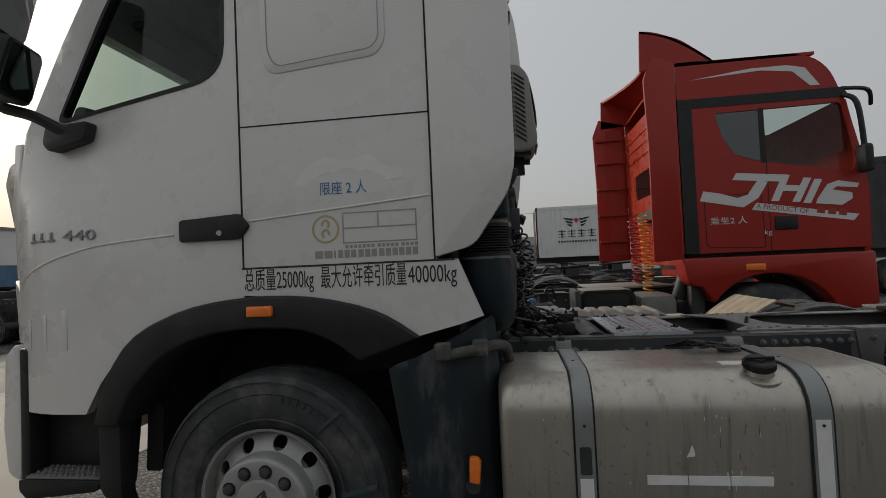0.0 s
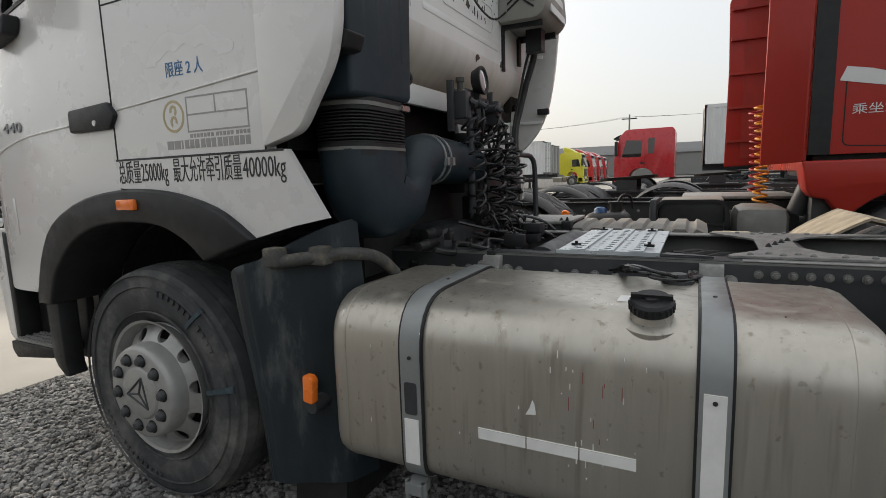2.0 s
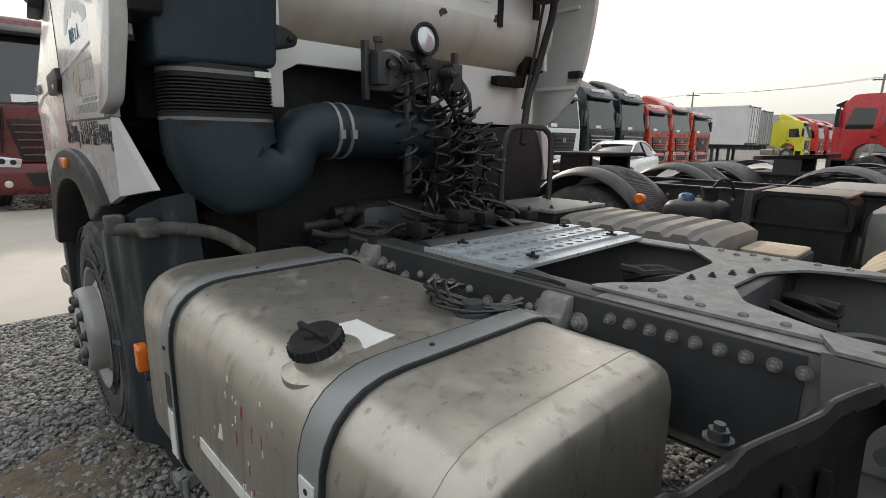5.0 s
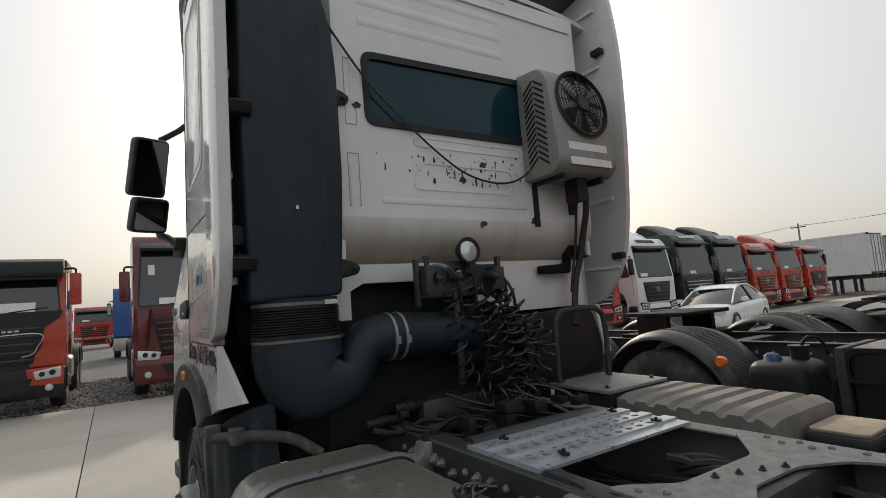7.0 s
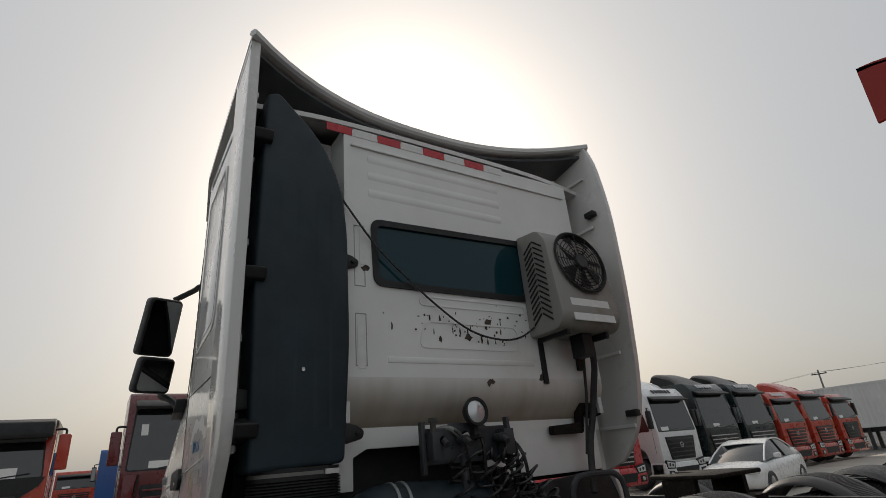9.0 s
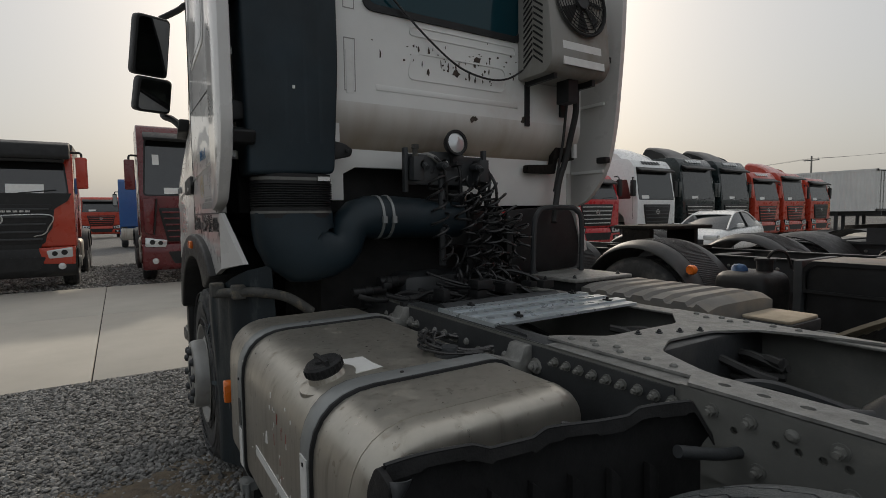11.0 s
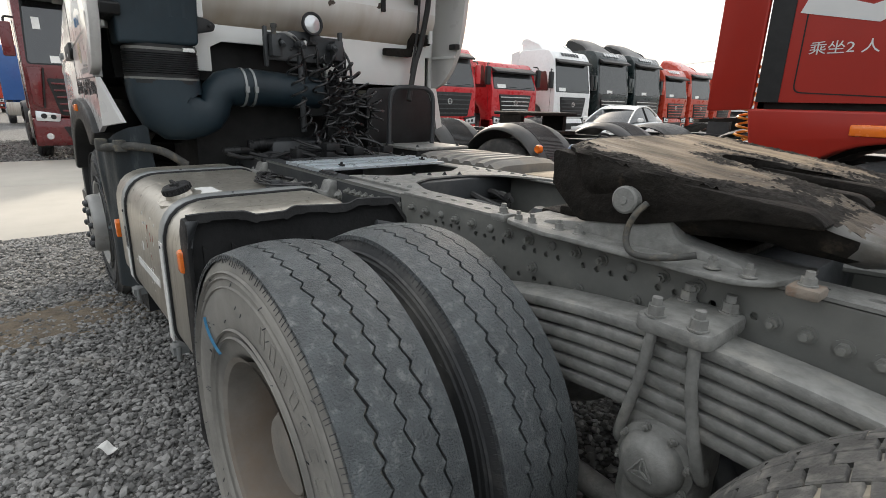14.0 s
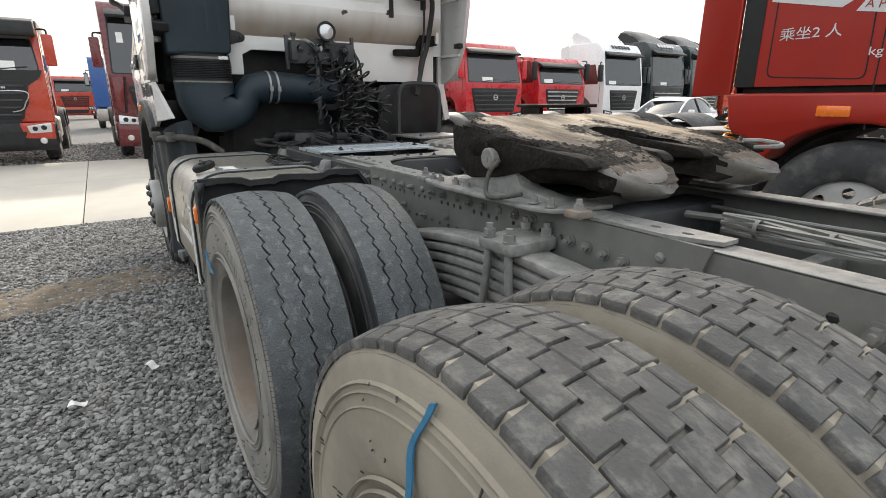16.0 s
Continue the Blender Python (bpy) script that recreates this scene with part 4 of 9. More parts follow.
    # front corner vane and its slats
    rim = [(-1.165, 2.04), (-1.2, 2.085), (-1.27, 2.07), (-1.345, 1.98), (-1.35, 1.62), (-1.29, 1.5), (-1.19, 1.4), (-1.175, 1.7)]
    gap = [(-1.185, 2.0), (-1.215, 2.03), (-1.26, 2.015), (-1.315, 1.95), (-1.32, 1.64), (-1.27, 1.54), (-1.205, 1.46), (-1.195, 1.7)]
    vane = part("corner_vane", Shape().prism(rounded(rim, 0.02), "y", YN + 0.03, YN + 0.11, holes=[rounded(gap, 0.015)]), M_WHITE, cabp, "white corner air vane with slanted slats", bevel=0.006)
    sl = Shape()
    for z in (1.55, 1.67, 1.79, 1.91):
        sl.prism([(-1.325, z + 0.02), (-1.19, z - 0.03), (-1.19, z + 0.015), (-1.325, z + 0.06)], "y", YN + 0.05, YN + 0.13)
    split("vane_slat", sl, M_WHITE_DIRTY, vane, bevel=0.004)
    part("corner_panel", Shape().prism(rounded([(-1.15, 2.16), (-1.162, 1.9), (-1.158, 1.5), (-1.2, 1.5), (-1.222, 1.9), (-1.2, 2.16)], 0.01), "y", YN + 0.004, YN + 0.06), M_WHITE, cabp, bevel=0.01)
    part("lower_corner", Shape().prism(rounded([(-1.28, 1.5), (-1.145, 1.44), (-1.115, 1.2), (-1.17, 1.19), (-1.27, 1.46)], 0.02), "y", YN + 0.004, YN + 0.3), M_WHITE, cabp, bevel=0.01)
    part("front_panel", Shape().box(-1.26, -1.2, YN + 0.4, YF - 0.3, 0.92, 2.1), M_WHITE, cabp, bevel=0.02)
    # bumper corner and step
    bump = Shape().prism(rounded([(-1.29, 0.6), (-1.22, 0.56), (-1.215, 0.75), (-1.215, 1.16), (-1.24, 1.2), (-1.295, 1.14), (-1.31, 0.8)], 0.03), "y", YN + 0.05, YF - 0.05)
    part("bumper", bump, M_WHITE, truck, bevel=0.02)
    st = Shape().prism(rounded([(-1.21, 0.5), (-0.74, 0.5), (-0.7, 0.84), (-0.74, 0.94), (-1.21, 0.94)], 0.03), "y", YN + 0.15, YN + 0.19)
    st.prism(rounded([(-1.215, 0.5), (-1.17, 0.5), (-1.165, 0.62), (-1.165, 1.17), (-1.215, 1.18)], 0.02), "y", YN + 0.045, YN + 0.17)
    st.prism(rounded([(-0.77, 0.56), (-0.74, 0.51), (-0.68, 0.465), (-0.645, 0.47), (-0.665, 0.53), (-0.665, 0.86), (-0.77, 0.878)], 0.014), "y", YN - 0.002, YN + 0.09)
    step = part("entry_step", Shape().prism(rounded([(-1.19, 0.54), (-1.15, 0.5), (-0.8, 0.54), (-0.77, 0.59), (-1.19, 0.59)], 0.015), "y", YN + 0.01, YN + 0.17), M_BLACK, truck, "black plastic entry step", bevel=0.012)
    split("step_panel", st, M_BLACK, step, bevel=0.012)
    part("tread_plate", Shape().box(-1.16, -0.785, YN + 0.015, YN + 0.15, 0.592, 0.603), M_RAIL, step, "worn ribbed tread of the step", bevel=0.003)
    knobs = Shape()
    for i in range(12):
        for j in range(4):
            knobs.cyl((-1.14 + 0.029 * i, YN + 0.03 + 0.034 * j, 0.603), (-1.14 + 0.029 * i, YN + 0.03 + 0.034 * j, 0.611), 0.009, 0.006, 6)
    tagged(part("tread_knob", knobs, M_RAIL, step), kind="stuff")
    # inside of the cab
    seat = Shape().box(-0.35, 0.2, 0.35, 0.85, 1.46, 1.95).box(0.02, 0.22, 0.35, 0.85, 1.95, 2.6).box(0.06, 0.2, 0.45, 0.75, 2.6, 2.85)
    part("seat", seat, M_INTERIOR, cabp, bevel=0.05)
    dash = Shape().prism([(-1.1, 1.46), (-0.7, 1.46), (-0.66, 2.05), (-0.8, 2.18), (-1.04, 2.2)], "y", YN + 0.26, YF - 0.26)
    part("dashboard", dash, M_INTERIOR, cabp, bevel=0.04)
    wheel = Shape().lathe([(0.018 * math.cos(a * math.pi / 4), 0.21 + 0.018 * math.sin(a * math.pi / 4)) for a in range(8)], 32, axis="z", loop=True)
    for a in (90, 210, 330):
        wheel.cyl((0, 0, 0), (0.2 * math.cos(radians(a)), 0.2 * math.sin(radians(a)), 0), 0.014, n=6)
    part("steering_wheel", wheel, M_INTERIOR, cabp, at=pose(-0.82, 0.62, 2.28, 0, 40, 0))
    part("instrument_hood", Shape().prism(rounded([(-1.06, 2.15), (-0.86, 2.15), (-0.88, 2.3), (-0.98, 2.33)], 0.03), "y", 0.2, 0.75), M_INTERIOR, cabp, bevel=0.02)
    part("bunk_curtain", Shape().box(0.3, 0.34, 0.12, 2.3, 1.5, 3.3), M_INTERIOR, cabp)
    part("bulkhead", Shape().box(0.72, 0.77, 0.16, 2.4, 1.505, 1.8), M_DARK, cabp)
    part("engine_tunnel", Shape().box(0.2, 0.8, 0.55, 2.0, 0.96, 1.37), M_DARK, cabp)
    part("headliner", Shape().box(-0.55, 0.9, 0.12, 2.3, 3.0, 3.06), M_INTERIOR, cabp)


cab()


def fairings():
    """Side deflectors behind the cab and the roof deflector over them."""
    for y0, y1, xe in ((YN - 0.02, YN + 0.03, 1.108), (YF - 0.01, YF + 0.03, 1.165)):
        out = rounded([(0.774, 1.51), (0.93, 1.55), (xe - 0.03, 1.76), (xe, 1.88), (xe, 3.78), (0.774, 3.72)], [0.01, 0.04, 0.08, 0.06, 0.02, 0.02])
        if y0 > 1:
            out = rounded([(0.774, 1.51), (0.92, 1.56), (1.04, 1.68), (1.12, 1.85), (1.165, 2.1), (1.21, 2.6), (1.225, 3.2), (1.18, 3.6), (1.12, 3.79), (0.774, 3.72)], [0.01, 0.04, 0.08, 0.1, 0.1, 0.2, 0.2, 0.15, 0.03, 0.02])
        f = part("side_fairing", Shape().prism(out, "y", y0, y1), M_WHITE, truck, "white side air deflector", bevel=0.014)
    inner = Shape()
    for z in (1.75, 2.2, 2.65, 3.1, 3.5):
        inner.box(0.8, 0.98, YN + 0.03, YN + 0.06, z, z + 0.03).box(0.8, 1.08, YF - 0.03, YF - 0.012, z, z + 0.02)
    split("fairing_rib", inner, M_WHITE_DIRTY, truck)
    br = Shape()
    for z in (1.83, 2.48, 3.2):
        br.prism(rounded([(0.93, z - 0.05), (1.1, z - 0.03), (1.12, z + 0.02), (1.0, z + 0.05), (0.93, z + 0.05)], 0.01), "y", YN + 0.03, YN + 0.12)
        br.box(1.05, 1.13, YF - 0.06, YF - 0.012, z - 0.02, z + 0.02)
    split("fairing_bracket", br, M_BLACK, truck, bevel=0.006)

    def top(u, v):
        s = math.sin(math.pi * v)
        y = YN - 0.02 + (YF - YN + 0.05) * v
        x1 = 0.79 + 0.35 * abs(2 * v - 1) ** 2.6
        x = -0.45 + (x1 + 0.45) * u
        z = 3.45 + 0.31 * u ** 0.8 + 0.03 * s * (1 - u) + 0.03 * u * (1 - s)
        return (x, y, z)
    part("roof_fairing", Shape().sheet(top, 12, 24, thick=-0.035), M_WHITE, truck, "white roof air deflector with a curved trailing edge")
    edge = Shape().tube([Vector(top(1, v / 24)) + Vector((0.0, 0, -0.02)) for v in range(25)], 0.024, 6)
    part("roof_fairing_lip", edge, M_WHITE_DIRTY, truck)
    under = Shape().sheet(lambda u, v: tuple(Vector(top(0.8 + 0.18 * u, v)) + Vector((0, 0, -0.07))), 3, 16, thick=-0.02)
    part("roof_fairing_liner", under, M_FRAME, truck)


fairings()


def cab_trim():
    arch = arch_out + list(reversed(arch_in))
    a = Shape().prism(arch, "y", YN - 0.035, YN + 0.3)
    part("wheel_arch", a, M_BLACK, truck, "black plastic wheel arch trim", bevel=0.012, angle=50)
    liner = Shape().prism([(x, z + 0.012) for x, z in arch_in] + list(reversed(arch_in)), "y", YN + 0.3, 0.75)
    part("arch_liner", liner, M_DARK, truck)
    part("liner_skirt", Shape().prism(rounded([(-0.7, 0.56), (-0.62, 0.56), (-0.6, 0.86), (-0.68, 0.9)], 0.015), "y", YN + 0.2, 0.75), M_DARK, truck)
    part("inner_fender", Shape().box(-0.66, 0.62, 0.74, 0.76, 0.5, 1.36), M_DARK, truck)
    lamp = Shape().box(-0.03, 0.085, YN - 0.052, YN - 0.03, 1.295, 1.34)
    part("arch_lamp", lamp, M_ORANGE, truck, "orange side marker lamp", bevel=0.008)
    sign_pts = [(-0.066, 1.385), (0.12, 1.37), (0.32, 1.33), (0.5, 1.29), (0.69, 1.194), (0.95, 1.26), (0.862, 1.499), (-0.066, 1.499)]
    main = [p for p in sign_pts if p[0] < 0.86]
    main[main.index((0.69, 1.194)) + 1:main.index((0.69, 1.194)) + 1] = [(0.86, 1.237), (0.86, 1.499)]
    sg = part("weight_sign", Shape().prism(main, "y", YN - 0.003, YN + 0.02), M_WHITE, truck, "white corner panel lettered with the permitted weights")
    part("sign_return", Shape().prism([(0.86, 1.237), (0.95, 1.26), (0.862, 1.499), (0.86, 1.499)], "y", YN - 0.003, YN + 0.02, bend=lambda x, z: 0.9 * (x - 0.86)), M_WHITE, sg)
    for txt, x0, wd in (("总质量25000kg", -0.055, 0.308), ("最大允许牵引质量", 0.284, 0.365), ("40000kg", 0.655, 0.2)):
        words("sign_text", txt, 0.1, M_INK, sg, on_side(x0, YN - 0.0042, 1.41), "black painted lettering", fit=wd)
    frame_l = Shape().box(-0.066, 0.85, YN - 0.0045, YN + 0.03, 1.494, 1.502)
    part("sign_gap", frame_l, M_INK, truck)
    words("seat_text", "限座 2 人", 0.06, M_BLUE_INK, truck, on_side(0.295, YN - 0.001, 1.795), "blue lettering", fit=0.2)
    g = Shape()
    g.prism(circle(0.312, 1.647, 0.06, 28), "y", YN - 0.001, YN + 0.001, holes=[circle(0.312, 1.647, 0.05, 28)])
    for k in (0, 1):
        g.prism([(0.312 + 0.02 * math.cos(radians(a)) * (1 if k else -1), 1.647 + (0.02 if k else -0.02) + 0.022 * math.sin(radians(a))) for a in range(-60, 220, 20)] + [(0.312 + 0.009 * math.cos(radians(a)) * (1 if k else -1), 1.647 + (0.02 if k else -0.02) + 0.011 * math.sin(radians(a))) for a in range(200, -80, -20)], "y", YN - 0.001, YN + 0.001)
    part("dealer_emblem", g, M_GOLD, truck, "faded gold round emblem")
    gr = Shape()
    gr.prism(rect(0.385, 0.7, 1.583, 1.713), "y", YN - 0.001, YN + 0.001, holes=[rect(0.391, 0.694, 1.589, 1.644), rect(0.391, 0.535, 1.65, 1.707), rect(0.541, 0.694, 1.65, 1.707)])
    x = 0.395
    for i in range(16):
        if i in (7, 12):
            x += 0.008
        gr.box(x, x + 0.013, YN - 0.001, YN + 0.001, 1.563, 1.577)
        x += 0.0185
    x = 0.262
    for i, wd in enumerate((0.035, 0.035, 0.008) + (0.022,) * 12):
        gr.box(x, x + wd, YN - 0.001, YN + 0.001, 1.525, 1.557)
        x += wd + (0.01 if i in (2, 5, 8) else 0.006)
    part("dealer_print", gr, M_GREY_INK, truck, "grey dealer print, unreadable")
    bd = Shape()
    for i, x in enumerate((-1.02, -0.97, -0.92)):
        bd.box(x, x + 0.038, YN - 0.006, YN, 1.66, 1.672).box(x + 0.013, x + 0.025, YN - 0.0062, YN, 1.672, 1.705)
    split("model_badge", bd, M_STRAP, truck, bevel=0.004)
    words("power_badge", "440", 0.068, M_STRAP, truck, on_side(-0.845, YN - 0.001, 1.66), "grey raised badge", thick=0.005, fit=0.15)
    puff = [(0.41 + (0.235 + 0.02 * math.sin(6 * a)) * math.cos(a), 1.84 + (0.105 + 0.016 * math.sin(7 * a)) * math.sin(a)) for a in [math.pi * i / 24 for i in range(25)]]
    dip = [(0.41 + (0.16 + 0.012 * math.sin(5 * a)) * math.cos(a), 1.835 + (0.055 + 0.01 * math.sin(9 * a)) * math.sin(a)) for a in [math.pi * (24 - i) / 24 for i in range(25)]]
    part("paint_patch", Shape().prism(puff + dip, "y", YN - 0.0008, YN + 0.001), M_PATCH, truck, "arch of fresher white paint over an old print")
    h = Shape().prism(rounded([(-0.345, 1.625), (-0.065, 1.625), (-0.02, 1.68), (-0.065, 1.735), (-0.345, 1.72)], 0.015), "y", YN - 0.02, YN + 0.004)
    hd = part("door_handle", h, M_BLACK, truck, "black door handle", bevel=0.008)
    part("lock", Shape().lathe([(YN - 0.024, 0.0), (YN - 0.024, 0.012), (YN - 0.018, 0.013)], 14, at=(-0.155, 0, 1.655)), M_CHROME, hd)
    # mirrors on the driver's side
    foot = Shape().prism(rounded([(-0.92, 2.03), (-0.88, 1.99), (-0.71, 2.03), (-0.7, 2.12), (-0.92, 2.12)], 0.02), "y", YN - 0.07, YN)
    mi = part("mirror_arm", foot, M_BLACK, truck, "black mirror arm and heads", bevel=0.01, at=Matrix.Translation((-0.035, 0, 0.085)))
    part("lower_tube", Shape().tube([(-0.82, YN - 0.05, 2.08), (-0.92, YN - 0.12, 2.15), (-1.02, YN - 0.18, 2.19), (-1.06, YN - 0.18, 2.26)], 0.026, 8), M_BLACK, mi)
    part("upper_tube", Shape().tube([(-0.86, YN + 0.02, 3.0), (-0.88, YN - 0.02, 3.01), (-0.95, YN - 0.06, 3.0), (-1.04, YN - 0.15, 2.97), (-1.05, YN - 0.2, 2.94)], 0.022, 8).box(-0.9, -0.8, YN - 0.02, YN + 0.04, 2.94, 3.04), M_BLACK, mi)
    for z0, z1, nm in ((2.43, 2.87, "main_mirror"), (2.16, 2.425, "wide_mirror")):
        tip = Matrix.Translation((-1.0, -0.09, (z0 + z1) / 2)) @ Matrix.Rotation(radians(14), 4, "Y") @ Matrix.Translation((1.0, 0.09, -(z0 + z1) / 2))
        hd = part(nm, Shape().prism(rounded([(-0.205, z0 + 0.02), (0.045, z0 + 0.02), (0.05, z1 + 0.01), (-0.19, z1 + 0.01)], 0.04), "x", -1.1, -0.99), M_BLACK, mi, bevel=0.022, at=Matrix.Translation((-0.96, -0.09, 0)) @ Matrix.Rotation(radians(17), 4, "Z") @ Matrix.Translation((1.0, 0.09, 0)) @ tip)
        part("mirror_glass", Shape().prism(rounded([(-0.185, z0 + 0.04), (0.03, z0 + 0.04), (0.035, z1 - 0.01), (-0.17, z1 - 0.01)], 0.03), "x", -0.991, -0.987), M_MIRROR, hd, at=Matrix.Translation((0, 0, 0)))


cab_trim()


def taper_front():
    """Draws the doors out to the windscreen and leans them in, more so higher up."""
    bpy.context.view_layer.update()
    leaning = {"corner_panel", "door", "window_seal", "window_pane", "panel_gap", "body_crease", "front_panel", "front_header", "front_pillar", "windscreen", "corner_vane", "vane_slat", "lower_corner",
               "model_badge", "power_badge", "door_handle", "lock", "mirror_arm", "lower_tube", "upper_tube", "roof", "roof_fairing", "roof_fairing_lip", "roof_fairing_liner"}
    for ob in truck.children_recursive:
        if ob.type != "MESH" or ob.name.split(".")[0] not in leaning:
            continue
        m, back = ob.matrix_world.copy(), ob.matrix_world.inverted()
        if ob.name.split(".")[0] == "door":
            bm = bmesh.new()
            bm.from_mesh(ob.data)
            for co, no in [((x, 0, 0), (1, 0, 0)) for x in (-0.87, -0.93, -0.98, -1.03, -1.08, -1.12)] + [((0, 0, z), (0, 0, 1)) for z in (1.7, 1.95, 2.2, 2.5)]:
                bmesh.ops.bisect_plane(bm, geom=bm.verts[:] + bm.edges[:] + bm.faces[:], plane_co=co, plane_no=no)
            bm.to_mesh(ob.data)
            bm.free()
        for v in ob.data.vertices:
            p = m @ v.co
            if p.x < -0.06:
                if ob.name.split(".")[0] not in ("door_handle", "lock", "roof", "roof_fairing", "roof_fairing_lip", "roof_fairing_liner"):
                    p.x = -0.06 + 1.1 * (p.x + 0.06)
                w = max(0.0, min(1.0, (p.z - 1.7) / 0.5))
                lean = (1 - w) * 1.0 * max(0.0, -0.95 - p.x) ** 2 + w * 0.105 * (-0.06 - p.x) * (1 + 0.3 * max(0.0, p.z - 2.2))
                side = (p.y - 1.2575) / 1.2025
                p.y -= lean * max(-1.0, min(1.0, side))
                v.co = back @ p
        ob.data.polygons.foreach_set("use_smooth", [True] * len(ob.data.polygons))


taper_front()


def behind_cab():
    """Air intake, air lines, work lamp, air conditioner."""
    d = Shape().prism(rounded([(0.15, 1.668), (0.545, 1.682), (0.575, 2.2), (0.57, 2.75), (0.54, 3.02), (0.43, 3.27), (0.2, 3.5), (0.14, 3.47), (0.13, 2.5)], [0.02, 0.03, 0.1, 0.1, 0.12, 0.12, 0.03, 0.02, 0.05]), "x", 0.84, 1.07)
    duct = part("air_intake", d, M_DUCT, truck, "tall blue-black plastic air intake duct", bevel=0.05, seg=3)
    rb = Shape()
    for y in (0.23, 0.32, 0.41, 0.48):
        rb.prism([(1.064, y - 0.03), (1.0715, y), (1.0715, y + 0.012), (1.064, y + 0.042)], "z", 1.82, 2.95)
    split("duct_rib", rb, M_DUCT, duct, angle=60)
    tabs = Shape()
    for y, z in ((0.59, 2.62), (0.6, 1.8), (0.145, 1.95)):
        tabs.prism(rounded([(y - 0.06, z - 0.05), (y + 0.05, z - 0.025), (y + 0.06, z + 0.01), (y + 0.02, z + 0.035), (y - 0.06, z + 0.05)], 0.015), "x", 0.96, 1.02)
        tabs.cyl((1.02, y + 0.025, z), (1.03, y + 0.025, z), 0.012, n=8)
    split("duct_tab", tabs, M_BLACK, duct, bevel=0.006)
    part("duct_mark", Shape().box(1.072, 1.076, 0.35, 0.362, 2.06, 2.075), M_LABEL, duct)
    base = rounded([(-0.19, -0.115), (0.19, -0.115), (0.19, 0.115), (-0.19, 0.115)], 0.11, 5)
    n = len(base)
    BX, BY = 0.955, 0.365
    prof = []
    for i in range(11):
        z = 1.516 + 0.0111 * i
        prof += [(z, 0.94), (z + 0.004, 1.0), (z + 0.008, 1.0)]
    bl = Shape()
    vs = [(BX + b * k, BY + a * k, z) for z, k in prof for a, b in base]
    bl.add(vs, [(i * n + j, i * n + (j + 1) % n, (i + 1) * n + (j + 1) % n, (i + 1) * n + j) for i in range(len(prof) - 1) for j in range(n)])
    part("bellows", bl, M_BLACK, duct, "black ribbed rubber bellows", angle=20)
    bands = Shape()
    for z0, z1, k in ((1.647, 1.661, 0.985), (1.494, 1.505, 1.0)):
        bands.prism([(BX + b * k, BY + a * k) for a, b in base], "z", z0, z1)
    split("hose_band", bands, M_RAIL, duct, "dull steel hose band")
    cuffs = Shape()
    for z0, z1, k in ((1.633, 1.678, 0.965), (1.472, 1.519, 0.985)):
        cuffs.prism([(BX + b * k, BY + a * k) for a, b in base], "z", z0, z1)
    split("bellows_cuff", cuffs, M_BLACK, duct, "plain rubber cuff of the bellows")
    part("band_clip", Shape().box(BX + 0.1, BX + 0.125, BY + 0.09, BY + 0.15, 1.645, 1.665), M_CHROME, duct)
    # one swept pipe: broad and flat under the bellows, round at the clamp
    line = [(0.365, 1.5, 0.188, 0.112), (0.366, 1.44, 0.19, 0.113), (0.372, 1.385, 0.188, 0.114), (0.388, 1.34, 0.18, 0.114), (0.418, 1.31, 0.165, 0.114), (0.465, 1.298, 0.14, 0.114), (0.53, 1.298, 0.122, 0.113), (0.582, 1.312, 0.108, 0.112), (0.615, 1.345, 0.097, 0.111), (0.628, 1.385, 0.093, 0.111), (0.645, 1.425, 0.097, 0.111), (0.68, 1.455, 0.106, 0.111), (0.74, 1.468, 0.111, 0.111), (0.8, 1.471, 0.111, 0.111), (0.9, 1.47, 0.11, 0.11), (1.05, 1.462, 0.108, 0.108), (1.3, 1.45, 0.1, 0.1)]
    vs, NS = [], 28
    for i, (y, z, a, b) in enumerate(line):
        p, q = line[max(0, i - 1)], line[min(len(line) - 1, i + 1)]
        d = Vector((0, q[0] - p[0], q[1] - p[1])).normalized()
        across = Vector((0, -d.z, d.y))
        e = 0.62 if i < 5 else 0.8 if i < 8 else 1.0
        for k in range(NS):
            c, sn = math.cos(2 * math.pi * k / NS), math.sin(2 * math.pi * k / NS)
            c, sn = math.copysign(abs(c) ** e, c), math.copysign(abs(sn) ** e, sn)
            vs.append(Vector((0.957 + 0.028 * min(1.0, i / 9), y, z)) + across * a * c + Vector((b * sn, 0, 0)))
    fs = [(i * NS + k, i * NS + (k + 1) % NS, (i + 1) * NS + (k + 1) % NS, (i + 1) * NS + k) for i in range(len(line) - 1) for k in range(NS)] + [tuple(range(NS)), tuple(range((len(line) - 1) * NS, len(line) * NS))]
    elbow = part("intake_elbow", Shape().add(vs, fs), M_DUCT, duct, "blue-black swan-neck intake pipe", angle=70)
    part("drain_spout", Shape().lathe([(1.17, 0.0), (1.17, 0.016), (1.205, 0.02), (1.22, 0.022)], 12, axis="z", at=(0.965, 0.44, 0)), M_BLACK, elbow)
    cl = Shape()
    for y in (0.78, 0.835):
        cl.lathe([(y, 0.109), (y, 0.116), (y + 0.014, 0.116), (y + 0.014, 0.109)], 28, at=(0.985, 0, 1.47))
        cl.box(1.088, 1.112, y - 0.004, y + 0.018, 1.44, 1.475)
    split("hose_clamp", cl, M_STRAP, duct, "steel hose clamp")
